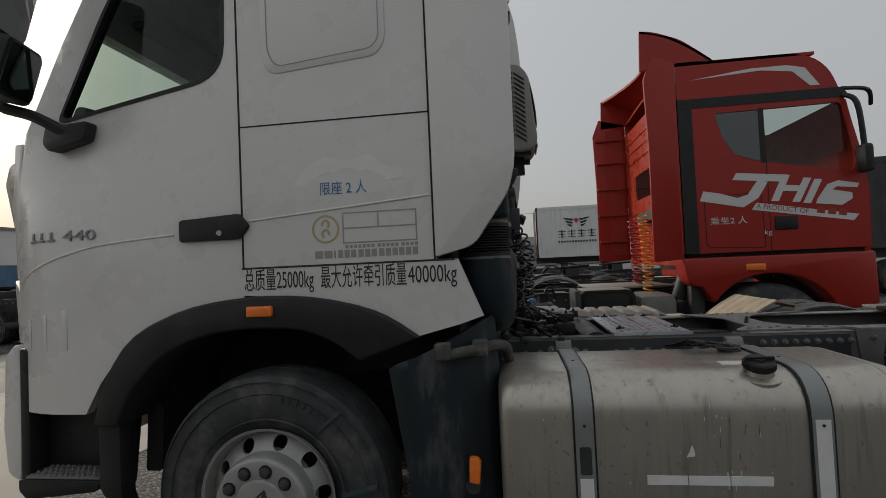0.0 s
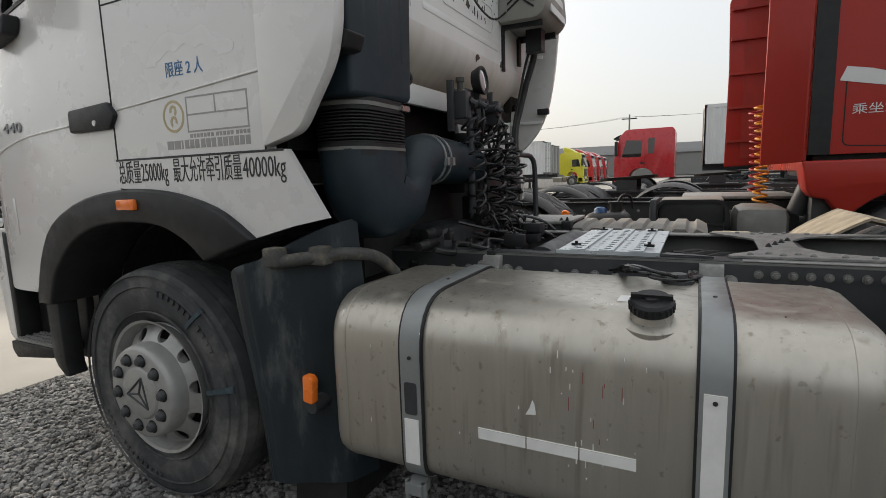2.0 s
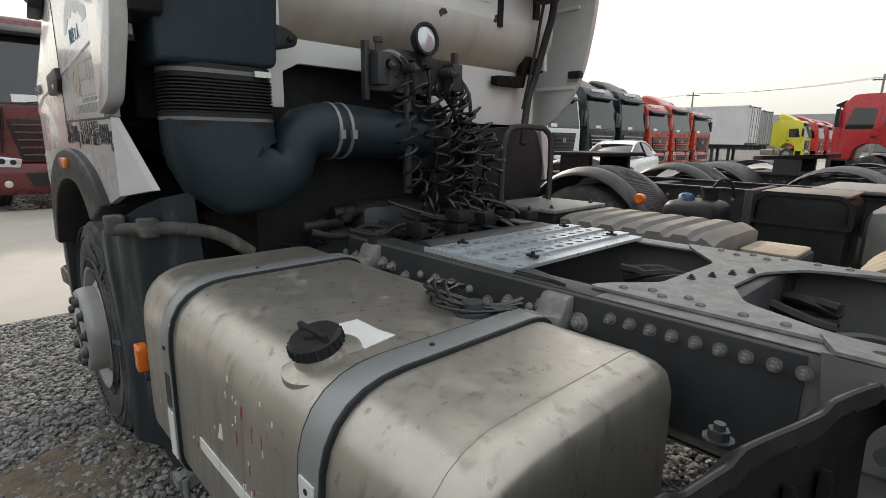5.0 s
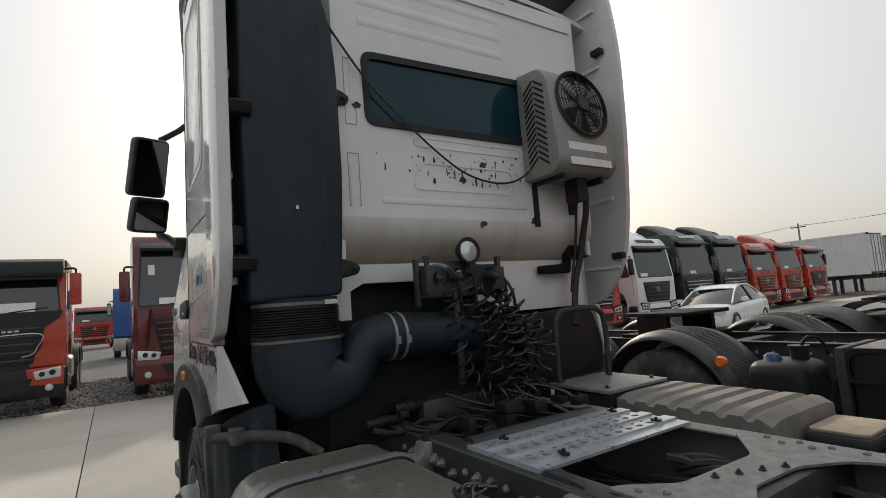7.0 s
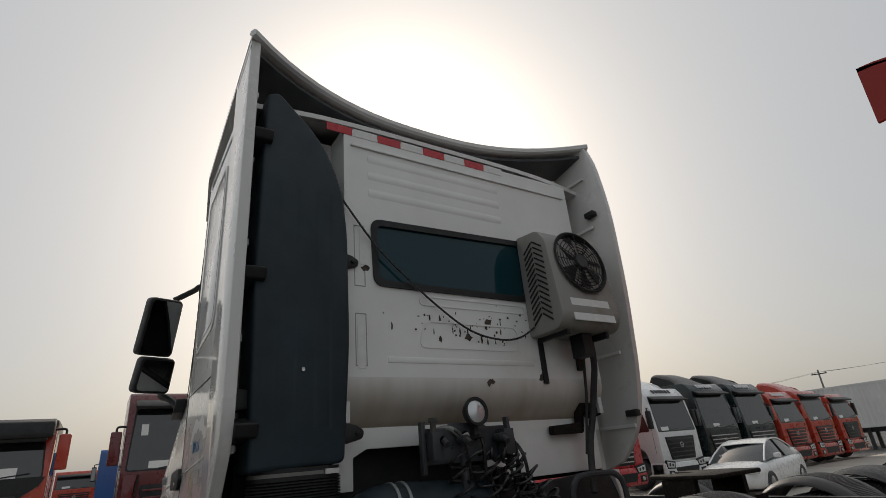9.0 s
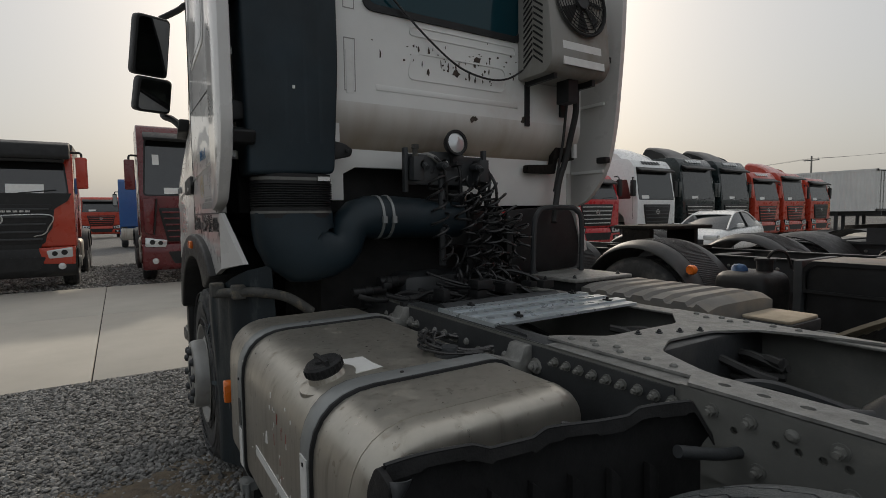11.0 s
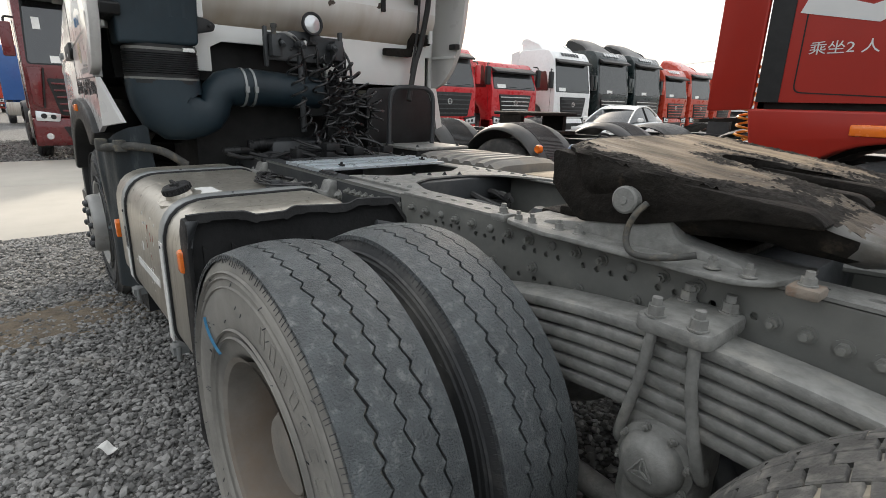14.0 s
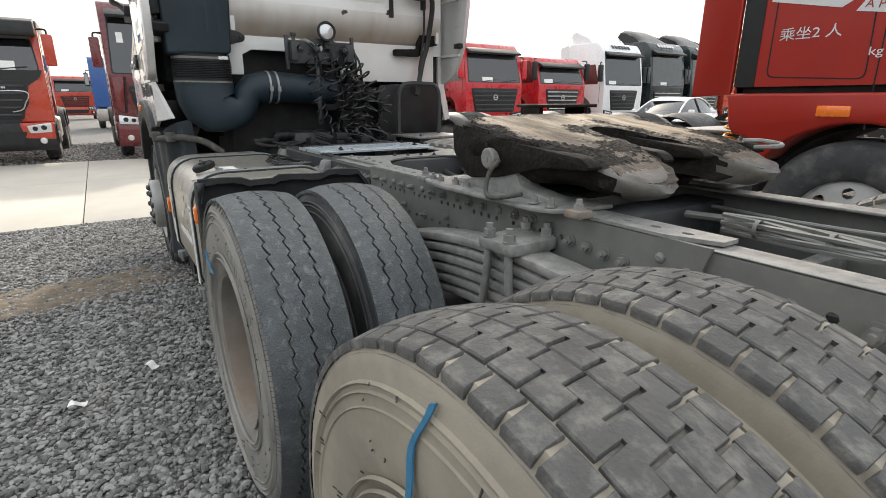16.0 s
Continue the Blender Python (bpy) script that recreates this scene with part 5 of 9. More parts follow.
    # air-line bracket with couplings and the work lamp
    b = Shape().prism(rounded([(0.82, 1.64), (1.34, 1.64), (1.34, 1.8), (1.2, 1.8), (1.18, 1.82), (0.98, 1.82), (0.96, 1.8), (0.82, 1.8)], 0.012), "x", 1.16, 1.168, holes=[circle(1.075, 1.755, 0.028, 14)]).box(1.17, 1.24, 0.84, 0.9, 1.66, 1.78).box(1.17, 1.24, 1.26, 1.32, 1.66, 1.78).cyl((1.17, 1.05, 1.2), (1.17, 1.05, 1.7), 0.02).box(1.155, 1.185, 0.815, 0.835, 1.6, 1.83).box(1.155, 1.185, 1.325, 1.345, 1.6, 1.84)
    br = part("air_line_bracket", b, M_FRAME, truck, bevel=0.006, at=Matrix.Translation((-0.11, 0.105, 0)))
    lamp = Shape().lathe([(-0.05, 0.03), (-0.04, 0.055), (0.0, 0.072), (0.012, 0.07), (0.012, 0.058), (0.004, 0.055), (-0.02, 0.0)], 24, axis="x")
    wl = part("work_lamp", lamp, M_BLACK, truck, "round black work lamp", at=pose(1.1, 1.225, 1.868, 0, -5, 2))
    part("lens", Shape().lathe([(0.002, 0.057), (0.01, 0.04), (0.013, 0.0)], 20, axis="x"), M_LENS, wl)
    part("lamp_foot", Shape().box(-0.05, -0.02, -0.012, 0.012, -0.12, -0.03).box(-0.05, 0.02, -0.02, 0.02, -0.125, -0.11), M_BLACK, wl)
    cp = Shape().cyl((1.2, 0.87, 1.78), (1.2, 0.87, 1.83), 0.014).cyl((1.2, 0.87, 1.825), (1.2, 0.87, 1.845), 0.02)
    part("hose_coupling", cp, M_CLAY, br)
    co = Shape()
    for y in (0.9, 1.03, 1.25):
        co.cyl((1.18, y, 1.74), (1.24, y, 1.74), 0.022, n=10).cyl((1.24, y, 1.74), (1.27, y, 1.72), 0.015, n=8)
    split("coupling", co, M_FRAME, br)
    # coiled air lines: helices that hang from the bracket in loose bows
    def helix(way, turns, r, th, phase):
        pts, _ = flowing([Vector(p) for p in way], 1.0, 24)
        n = turns * 22
        out = []
        up = Vector((0.3, 0.2, 0.93))
        for i in range(n + 1):
            t = i / n
            x = t * (len(pts) - 1)
            j = min(int(x), len(pts) - 2)
            c = pts[j].lerp(pts[j + 1], x - j)
            d = (pts[min(j + 3, len(pts) - 1)] - pts[max(j - 3, 0)]).normalized()
            u = (up - d * up.dot(d)).normalized()
            up = u
            w = d.cross(u)
            a = 2 * math.pi * turns * t + phase
            rad = r * (1 + 0.12 * math.sin(5 * t + phase)) * min(1.0, 12 * t, 12 * (1 - t))
            out.append(c + (u * math.cos(a) + w * math.sin(a)) * rad + d * 0.16 * rad * math.sin(a + 1.9 * phase) + Vector((0.006 * math.sin(1.7 * a / 6.283 + phase), 0.009 * math.sin(2.3 * a / 6.283 + 2 * phase), 0.0)) * min(1.0, 8 * t, 8 * (1 - t)))
        return Shape().tube(out, th, 6)
    for i, (way, turns, r) in enumerate((
            (((1.16, 1.0, 1.72), (1.2, 1.0, 1.6), (1.21, 1.01, 1.46), (1.21, 1.03, 1.33), (1.2, 1.1, 1.22), (1.22, 1.2, 1.13)), 10, 0.042),
            (((1.15, 1.1, 1.7), (1.22, 1.12, 1.58), (1.25, 1.16, 1.44), (1.25, 1.2, 1.3), (1.24, 1.24, 1.18), (1.26, 1.3, 1.1)), 9, 0.05),
            (((1.14, 1.2, 1.68), (1.2, 1.22, 1.58), (1.23, 1.27, 1.45), (1.22, 1.3, 1.32), (1.2, 1.32, 1.2), (1.22, 1.36, 1.1)), 10, 0.046),
            (((1.15, 1.22, 1.68), (1.22, 1.26, 1.66), (1.26, 1.29, 1.6), (1.28, 1.31, 1.53), (1.28, 1.32, 1.46), (1.27, 1.33, 1.38), (1.26, 1.34, 1.27), (1.24, 1.36, 1.15)), 11, 0.046),
            (((1.14, 1.33, 1.66), (1.22, 1.4, 1.58), (1.27, 1.44, 1.47), (1.27, 1.44, 1.36), (1.25, 1.4, 1.26), (1.26, 1.36, 1.13)), 9, 0.052),
            (((1.12, 1.28, 1.6), (1.18, 1.36, 1.5), (1.22, 1.38, 1.4), (1.2, 1.36, 1.28), (1.2, 1.3, 1.15)), 8, 0.05),
            (((1.18, 1.52, 1.46), (1.22, 1.58, 1.38), (1.23, 1.57, 1.28), (1.25, 1.5, 1.14)), 6, 0.052),
            (((1.22, 1.1, 1.14), (1.28, 1.2, 1.13), (1.3, 1.34, 1.12), (1.27, 1.5, 1.12)), 5, 0.055))):
        part("air_coil", helix(way, turns, r, 0.0072, 1.3 * i), M_HOSE, br, "black coiled air hose")
    for way in (((1.1, 0.97, 1.75), (1.17, 0.99, 1.79), (1.2, 1.04, 1.74), (1.2, 1.06, 1.64), (1.17, 1.08, 1.56)), ((1.1, 1.08, 1.77), (1.17, 1.12, 1.79), (1.2, 1.15, 1.72), (1.19, 1.16, 1.6), (1.15, 1.2, 1.5)),
                ((1.1, 1.3, 1.74), (1.18, 1.34, 1.73), (1.24, 1.36, 1.66), (1.25, 1.37, 1.56), (1.23, 1.38, 1.46)), ((1.1, 1.3, 1.76), (1.18, 1.33, 1.77), (1.22, 1.34, 1.68), (1.2, 1.34, 1.54), (1.16, 1.36, 1.44)),
                ((1.1, 1.3, 1.68), (1.15, 1.36, 1.56), (1.14, 1.36, 1.4), (1.12, 1.3, 1.2)), ((1.1, 1.2, 1.64), (1.14, 1.24, 1.5), (1.13, 1.26, 1.34), (1.1, 1.2, 1.16)),
                ((1.12, 1.5, 1.42), (1.16, 1.56, 1.38), (1.17, 1.57, 1.28), (1.16, 1.53, 1.18), (1.15, 1.48, 1.2)),
                ((1.2, 1.3, 1.12), (1.3, 1.4, 1.16), (1.42, 1.5, 1.12), (1.5, 1.55, 1.04)), ((1.16, 1.2, 1.14), (1.28, 1.26, 1.15), (1.4, 1.36, 1.1), (1.52, 1.44, 1.03)), ((1.12, 0.98, 1.16), (1.24, 1.06, 1.12), (1.35, 1.2, 1.08), (1.45, 1.4, 1.03))):
        pts, _ = flowing([Vector(p) for p in way], 1.0, 10)
        part("loose_hose", Shape().tube(pts, 0.009, 7), M_HOSE, br, "sagging black hose")
    part("gland_hose", Shape().tube([(1.12, 0.93, 1.79), (1.16, 0.97, 1.8), (1.18, 1.02, 1.77), (1.18, 1.05, 1.72)], 0.014, 8), M_DUSTY, br, "dusty braided hose end")
    part("valve_block", Shape().box(1.0, 1.1, 1.12, 1.4, 1.3, 1.5).box(1.02, 1.12, 1.25, 1.4, 1.1, 1.28).cyl((1.06, 1.2, 1.62), (1.06, 1.2, 1.5), 0.05).cyl((1.06, 1.34, 1.6), (1.06, 1.34, 1.5), 0.04), M_BLACK, br, bevel=0.012)
    # air conditioner on the back wall
    ac = Shape().prism(rounded([(1.0, 2.285), (1.25, 2.285), (1.3, 2.35), (1.25, 2.84), (1.19, 2.92), (1.0, 2.94)], [0.02, 0.05, 0.05, 0.04, 0.04, 0.02]), "y", 1.75, 2.24)
    acp = part("air_conditioner", ac, M_AC, truck, "grey-beige air conditioner box on the cab back", bevel=0.03)
    fan = Shape()
    for r in (0.045, 0.062, 0.079, 0.096, 0.113, 0.13, 0.148):
        fan.lathe([(0.004, r - 0.002), (0.008, r), (0.004, r + 0.002)], 28, axis="x")
    for i in range(12):
        a = 2 * math.pi * i / 12
        fan.cyl((0.004, 0, 0), (0.004, 0.15 * math.cos(a + 0.5), 0.15 * math.sin(a + 0.5)), 0.0025, n=5)
    fm = pose(1.272, 2.01, 2.715, 0, -9, 0) @ Matrix.Diagonal((1, 1.3, 1.3, 1))
    split("guard_wire", fan, M_DARK, acp, at=fm)
    part("fan_well", Shape().lathe([(-0.03, 0.0), (-0.03, 0.14), (0.003, 0.152), (0.006, 0.158), (0.0, 0.164)], 28, axis="x"), M_DARK, acp, at=fm)
    bl = Shape()
    for i in range(7):
        a = 2 * math.pi * i / 7
        bl.add([(-0.004 - 0.014 * k, q * math.cos(a + w), q * math.sin(a + w)) for q, w, k in ((0.03, 0, 0), (0.135, -0.1, 0), (0.138, 0.55, 1), (0.03, 0.7, 1))], [(0, 1, 2, 3)])
    split("fan_blade", bl, M_DARK, acp, at=fm)
    part("fan_hub", Shape().lathe([(0.012, 0.0), (0.012, 0.035), (0.0, 0.04)], 18, axis="x"), M_BLACK, acp, at=fm)
    sl = Shape()
    for i in range(14):
        z = 2.34 + 0.035 * i
        sl.add(*_slot(1.06, 1.135, 1.748, z, 0.055)).add(*_slot(1.145, 1.22, 1.748, z + 0.055, -0.055)) if z < 2.8 else None
    split("side_slot", sl, M_DARK, acp)
    lb = Shape().prism(rect(1.84, 2.16, 2.42, 2.465), "x", 1.284, 1.293, bend=lambda y, z: -0.1 * (z - 2.42))
    part("label", lb, M_LABEL, acp)
    part("label", Shape().prism(rect(1.84, 2.18, 2.33, 2.375), "x", 1.294, 1.302, bend=lambda y, z: -0.1 * (z - 2.33)), M_LABEL, acp)
    arm = Shape().box(1.0, 1.25, 1.81, 1.835, 2.26, 2.288).box(1.0, 1.25, 2.13, 2.155, 2.25, 2.288).box(1.0, 1.012, 1.805, 1.84, 2.02, 2.27).box(1.0, 1.02, 2.1, 2.14, 2.1, 2.27).box(1.1, 1.2, 1.98, 2.06, 2.15, 2.288)
    split("ac_bracket", arm, M_BLACK, acp)
    pipe = Shape().tube([(1.13, 2.12, 2.24), (1.09, 2.16, 2.12), (1.04, 2.17, 1.98), (1.0, 2.16, 1.82), (0.98, 2.13, 1.7), (0.99, 2.09, 1.56), (1.02, 2.04, 1.42)], 0.021, 8)
    pipe.tube([(1.12, 2.06, 2.24), (1.06, 2.1, 2.1), (1.02, 2.12, 1.95), (0.98, 2.12, 1.78), (0.96, 2.1, 1.62)], 0.009, 6)
    part("ac_hose", pipe, M_BLACK_HOSE_DULL, acp, "taped black hoses down the cab back")
    lug = Shape().prism(rounded([(1.88, 1.74), (2.12, 1.74), (2.14, 1.84), (2.2, 1.87), (2.2, 1.82), (2.3, 1.84), (2.3, 1.92), (2.12, 1.92), (2.1, 1.8), (1.88, 1.79)], 0.012), "x", 0.9, 0.95)
    part("grab_bracket", lug, M_GREASE, truck, bevel=0.005)


def _slot(x0, x1, y, z, lean):
    s = Shape().prism([(x0, z), (x1, z + lean), (x1, z + lean + 0.012), (x0, z + 0.012)], "y", y - 0.003, y + 0.001)
    return s.v, s.f


behind_cab()


def chassis():
    YR, YL = 0.785, 1.645       # outer faces of the two rails
    holes = []
    rnd = random.Random(3)
    for i in range(22):
        x = 2.3 + 0.11 * i
        if not 3.6 < x < 4.1:
            holes.append(circle(x, 0.905, 0.011, 8))
        if i % 2:
            holes.append(circle(x + 0.04, 0.865 if i % 4 == 1 else 0.83, 0.013, 8))
    holes += [circle(4.65, 0.99, 0.013, 8), circle(4.76, 0.9, 0.03, 12), circle(4.83, 0.885, 0.014, 8), circle(4.9, 0.83, 0.012, 8)]
    rail_m = M_FRAME
    web = Shape().prism([(0.5, 0.8), (0.6, 0.77), (6.0, 0.77), (6.0, 1.062), (0.5, 1.062)], "y", YR, YR + 0.008, holes=holes)
    rail = part("frame_rail", web, M_RAIL, truck, "dusty grey steel frame rail with bolts and holes")
    # front flange darker: less dust, and the rail's shade put into its colour
    part("top_flange", Shape().box(0.5, 2.25, YR, YR + 0.085, 1.054, 1.064), M_FRAME, rail, bevel=0.004)
    part("top_flange", Shape().box(2.25, 6.0, YR, YR + 0.085, 1.054, 1.064), M_DUSTY, rail, bevel=0.004)
    part("bottom_flange", Shape().box(0.6, 6.0, YR, YR + 0.085, 0.765, 0.775), M_RAIL, rail)
    web2 = Shape().box(0.5, 6.0, YL - 0.008, YL, 0.77, 1.062)
    rail2 = part("frame_rail", web2, M_RAIL, truck, "grey steel frame rail")
    part("top_flange", Shape().box(0.5, 6.0, YL - 0.085, YL, 1.054, 1.064), M_DUSTY, rail2, bevel=0.004)
    # dark skin over the rail's front, standing for its shade and cleaner paint
    inner = Shape().box(0.6, 2.7, YR - 0.006, YR, 0.8, 1.05)
    part("rail_plate", inner, M_FRAME, rail)
    xs = [1.12 + 0.078 * i for i in range(15)]
    studs("rail_bolt", [(x, YR - 0.006, 0.985 if i % 5 else 0.965) for i, x in enumerate(xs) if i % 3 and abs(x - 2.2) > 0.05], (0, -1, 0), M_DUSTY, rail, 0.0135)
    studs("rail_rivet", [(x, YR - 0.006, 0.985) for i, x in enumerate(xs) if i % 3 == 0], (0, -1, 0), M_DUSTY, rail, 0.015, rivet=True)
    studs("rail_bolt", [(1.2 + 0.17 * i, YR - 0.006, 0.9) for i in range(7)], (0, -1, 0), M_RAIL, rail, 0.01)
    studs("rail_bolt", [(2.3 + 0.05 * i, YR - 0.006, 1.018) for i in range(9)], (0, -1, 0), M_RAIL, rail, 0.0105)
    # angle plate along the rail under the fifth wheel
    ap = Shape().prism([(2.74, 0.9), (2.76, 0.87), (4.36, 0.86), (4.42, 1.07), (2.72, 1.07)], "y", YR - 0.014, YR - 0.004, holes=[circle(2.85 + 0.042 * i, 1.0, 0.0085, 8) for i in range(28) if i % 5 != 1] + [circle(4.3, 0.98, 0.012, 8), circle(4.12, 0.9, 0.011, 8)] + [circle(3.1 + 0.06 * i, 0.915, 0.009, 8) for i in range(8)])
    angle = part("mounting_angle", ap, M_RAIL, rail, "dust-coated steel mounting angle with punched holes", bevel=0.0)
    fl = Shape().prism([(2.7, 0.86), (2.74, YR - 0.014), (4.3, YR - 0.014), (4.42, YR + 0.03), (4.42, YR + 0.09), (2.7, 0.875)], "z", 1.068, 1.078, holes=[circle(2.8 + 0.085 * i, 0.822, 0.015, 10, 0.011) for i in range(19) if not (3.15 < 2.8 + 0.085 * i < 4.0)])
    part("angle_flange", fl, M_DUSTY, angle)
    xs = [2.8 + 0.082 * i for i in range(14)]
    studs("angle_bolt", [(x, YR - 0.014, 1.03) for i, x in enumerate(xs) if i % 3 != 2] + [(x + 0.02, YR - 0.014, 0.95 - 0.02 * (i % 4 == 1)) for i, x in enumerate(xs) if i % 2], (0, -1, 0), M_RAIL, angle, 0.0115)
    studs("angle_rivet", [(x, YR - 0.014, 1.03) for i, x in enumerate(xs) if i % 3 == 2] + [(4.3, YR - 0.014, 1.02), (4.37, YR - 0.014, 1.0)], (0, -1, 0), M_RAIL, angle, 0.014, rivet=True)
    studs("angle_bolt", [(4.02, YR - 0.014, 1.0), (4.08, YR - 0.014, 0.995), (4.14, YR - 0.014, 0.99), (4.2, YR - 0.014, 0.985)], (0, -1, 0), M_RAIL, angle, 0.0125)
    studs("rail_rivet", [(4.46, YR, 0.995), (4.58, YR, 0.99)], (0, -1, 0), M_RAIL, rail, 0.017, rivet=True)
    studs("rail_bolt", [(4.72, YR, 0.985), (4.79, YR, 0.98), (5.2, YR, 0.99)], (0, -1, 0), M_RAIL, rail, 0.017, 0.018)
    # cross members
    cross = Shape().prism(rounded([(2.2, 0.83), (2.22, 0.88), (2.32, 1.0), (2.33, 1.36), (2.2, 1.53), (2.15, 1.61), (2.95, 1.61), (2.72, 1.56), (2.55, 1.48), (2.47, 1.34), (2.46, 1.12), (2.53, 0.98), (2.7, 0.9), (2.95, 0.84)], 0.03), "z", 1.066, 1.074)
    cm = part("cross_member", cross, M_DUSTY, truck, "dusty steel cross member plate")
    studs("rivet", [(x, y0 + sg * dy, 1.074) for y0, sg in ((0.87, 1), (1.57, -1)) for x, dy in ((2.28, 0.0), (2.34, 0.035), (2.38, 0.0), (2.43, 0.035), (2.47, 0.0), (2.56, 0.0), (2.64, 0.0))], (0, 0, 1), M_RAIL, cm, 0.0115, rivet=True)
    studs("slot_bolt", [(2.36 + 0.03 * i, 1.1 + 0.07 * i, 1.074) for i in range(4)], (0, 0, 1), M_FRAME, cm, 0.008, 0.006)
    cb = Shape().box(2.36, 2.5, YR + 0.01, YL - 0.01, 0.82, 1.06).box(0.9, 1.0, YR, YL, 0.8, 0.98).box(3.82, 3.98, YR, YL, 0.78, 1.02).box(5.2, 5.3, YR, YL, 0.78, 1.04)
    split("cross_beam", cb, M_FRAME, truck, bevel=0.01)
    # tubes and hoses lying between the rails
    rnd = random.Random(8)
    for i in range(7):
        y = 1.05 + 0.06 * i
        part("chassis_hose", Shape().tube([(1.0 + 0.35 * k, y + rnd.uniform(-0.03, 0.03), 0.88 + rnd.uniform(-0.03, 0.04)) for k in range(14)], rnd.choice((0.008, 0.011, 0.014)), 6), M_BLACK_HOSE_DULL, truck)
    for i in range(6):
        part("frame_hose", Shape().tube([(2.0 + 0.05 * k, 1.4 + 0.05 * math.sin(k * 0.5 + i) + 0.02 * i, 0.96 + 0.03 * math.cos(k * 0.7 + i)) for k in range(14)], 0.015, 6), M_BLACK_HOSE_DULL, truck)
    loom = Shape()
    for i in range(7):
        loom.tube([(4.2 + 0.12 * k, 1.2 + 0.012 * math.cos(i) + 0.03 * math.sin(0.9 * k + i * 0.4), 1.03 + 0.016 * math.sin(i * 1.1) + 0.01 * math.sin(k * 0.8 + i)) for k in range(14)], 0.007, 5)
    for k in range(9):
        loom.lathe([(4.3 + 0.18 * k, 0.026), (4.312 + 0.18 * k, 0.026)], 10, at=(0, 1.21, 1.03), axis="x")
    tagged(part("wire_loom", loom, M_RAIL, truck, "dusty bundle of wires tied along the rail"), kind="stuff")
    for i, (y, z, q) in enumerate(((1.36, 1.0, 0.02), (1.45, 0.97, 0.014), (1.5, 1.02, 0.011), (1.05, 0.96, 0.012), (1.12, 0.93, 0.016))):
        part("frame_pipe", Shape().tube([(4.0 + 0.25 * k, y + 0.02 * math.sin(1.3 * k + i), z + 0.012 * math.sin(k + 2 * i)) for k in range(9)], q * 0.7, 8), M_RAIL, truck, "dusty pipe between the rails")
    for x in (4.35, 4.75, 5.5):
        part("frame_strut", Shape().box(x, x + 0.05, YR + 0.01, YL - 0.01, 0.86, 0.92), M_DUSTY, truck, bevel=0.006)
    valve = Shape().lathe([(0.92, 0.0), (0.92, 0.06), (0.96, 0.07), (0.98, 0.05), (1.0, 0.03), (1.0, 0.0)], 16, axis="z", at=(2.98, 1.3, 0)).cyl((2.9, 1.2, 0.95), (3.1, 1.42, 0.95), 0.02)
    valve.tube([(3.05, 1.3, 0.97), (3.2, 1.35, 1.0), (3.4, 1.3, 0.98), (3.6, 1.32, 0.95)], 0.014, 6).tube([(2.9, 1.25, 0.95), (2.75, 1.15, 1.0), (2.65, 1.1, 0.98)], 0.014, 6)
    part("air_valve", valve, M_FRAME, truck)
    shaft = Shape().cyl((0.9, 1.23, 0.72), (3.1, 1.23, 0.62), 0.06)
    part("prop_shaft", shaft, M_FRAME, truck)
    gear = Shape().box(0.1, 1.0, 0.95, 1.5, 0.55, 1.15).box(-0.7, 0.3, 0.85, 1.6, 0.6, 1.3).cyl((1.0, 1.23, 0.8), (1.15, 1.23, 0.78), 0.2, 0.14)
    part("engine_and_gearbox", gear, M_FRAME, truck, bevel=0.05)
    bits = Shape()
    for i in range(26):
        x, y, z = rnd.uniform(0.8, 1.5), rnd.uniform(0.75, 1.7), rnd.uniform(0.95, 1.14)
        a, b, c = rnd.uniform(0.015, 0.05), rnd.uniform(0.015, 0.05), rnd.uniform(0.01, 0.03)
        bits.box(x - a, x + a, y - b, y + b, z - c, z + c)
        bits.bolt((x, y, z + c), (0, 0, 1), 0.008, 0.01)
    for i in range(16):
        x, y, z = rnd.uniform(0.85, 1.35), rnd.uniform(0.62, 1.1), rnd.uniform(1.0, 1.15)
        bits.tube([(x, y, z), (x + 0.03, y + 0.12, z - 0.03), (x - 0.02, y + 0.28, z - 0.01), (x + 0.05, y + 0.45, z - 0.05)], rnd.choice((0.007, 0.01, 0.014)), 6)
    for x, y, z, r in ((1.02, 0.72, 1.09, 0.022), (1.18, 0.95, 1.05, 0.026), (0.95, 0.9, 1.12, 0.03), (1.3, 1.15, 1.02, 0.03)):
        bits.lathe([(y - 0.08, 0.0), (y - 0.08, r), (y - 0.02, r), (y - 0.015, r * 1.2), (y + 0.02, r * 1.2), (y + 0.025, r), (y + 0.1, r), (y + 0.1, 0.0)], 16, at=(x, 0, z))
    tagged(part("gearbox_fitting", bits, M_BLACK, truck, bevel=0.004), kind="stuff")
    cross_tube = Shape().sheet(lambda u, v: (1.44 + 0.13 * u, 0.86 + 0.7 * v, 1.05 + 0.03 * math.sin(math.pi * u)), 8, 2, thick=-0.03)
    part("deck_support", cross_tube, M_FRAME, truck)
    # deck plate: pressed ridges with punched holes
    ps = Shape()
    for i in range(7):
        x = 1.585 + 0.056 * i
        hh = [circle(x + 0.028, 0.845 + 0.062 * k, 0.014, 10, 0.017) for k in range(12)] if i in (1, 3, 5) else [circle(x + 0.028, 0.845 + 0.062 * k + 0.03, 0.011, 8) for k in range(12)] if i in (2, 4) else []
        z = 1.084 if i % 2 else 1.075
        pts = [(x, 0.805), (x + 0.056, 0.805), (x + 0.056, 1.605), (x, 1.605)]
        ps.prism(pts, "z", z - 0.0105, z, holes=hh) if hh else ps.prism(pts, "z", z - 0.0105, z)
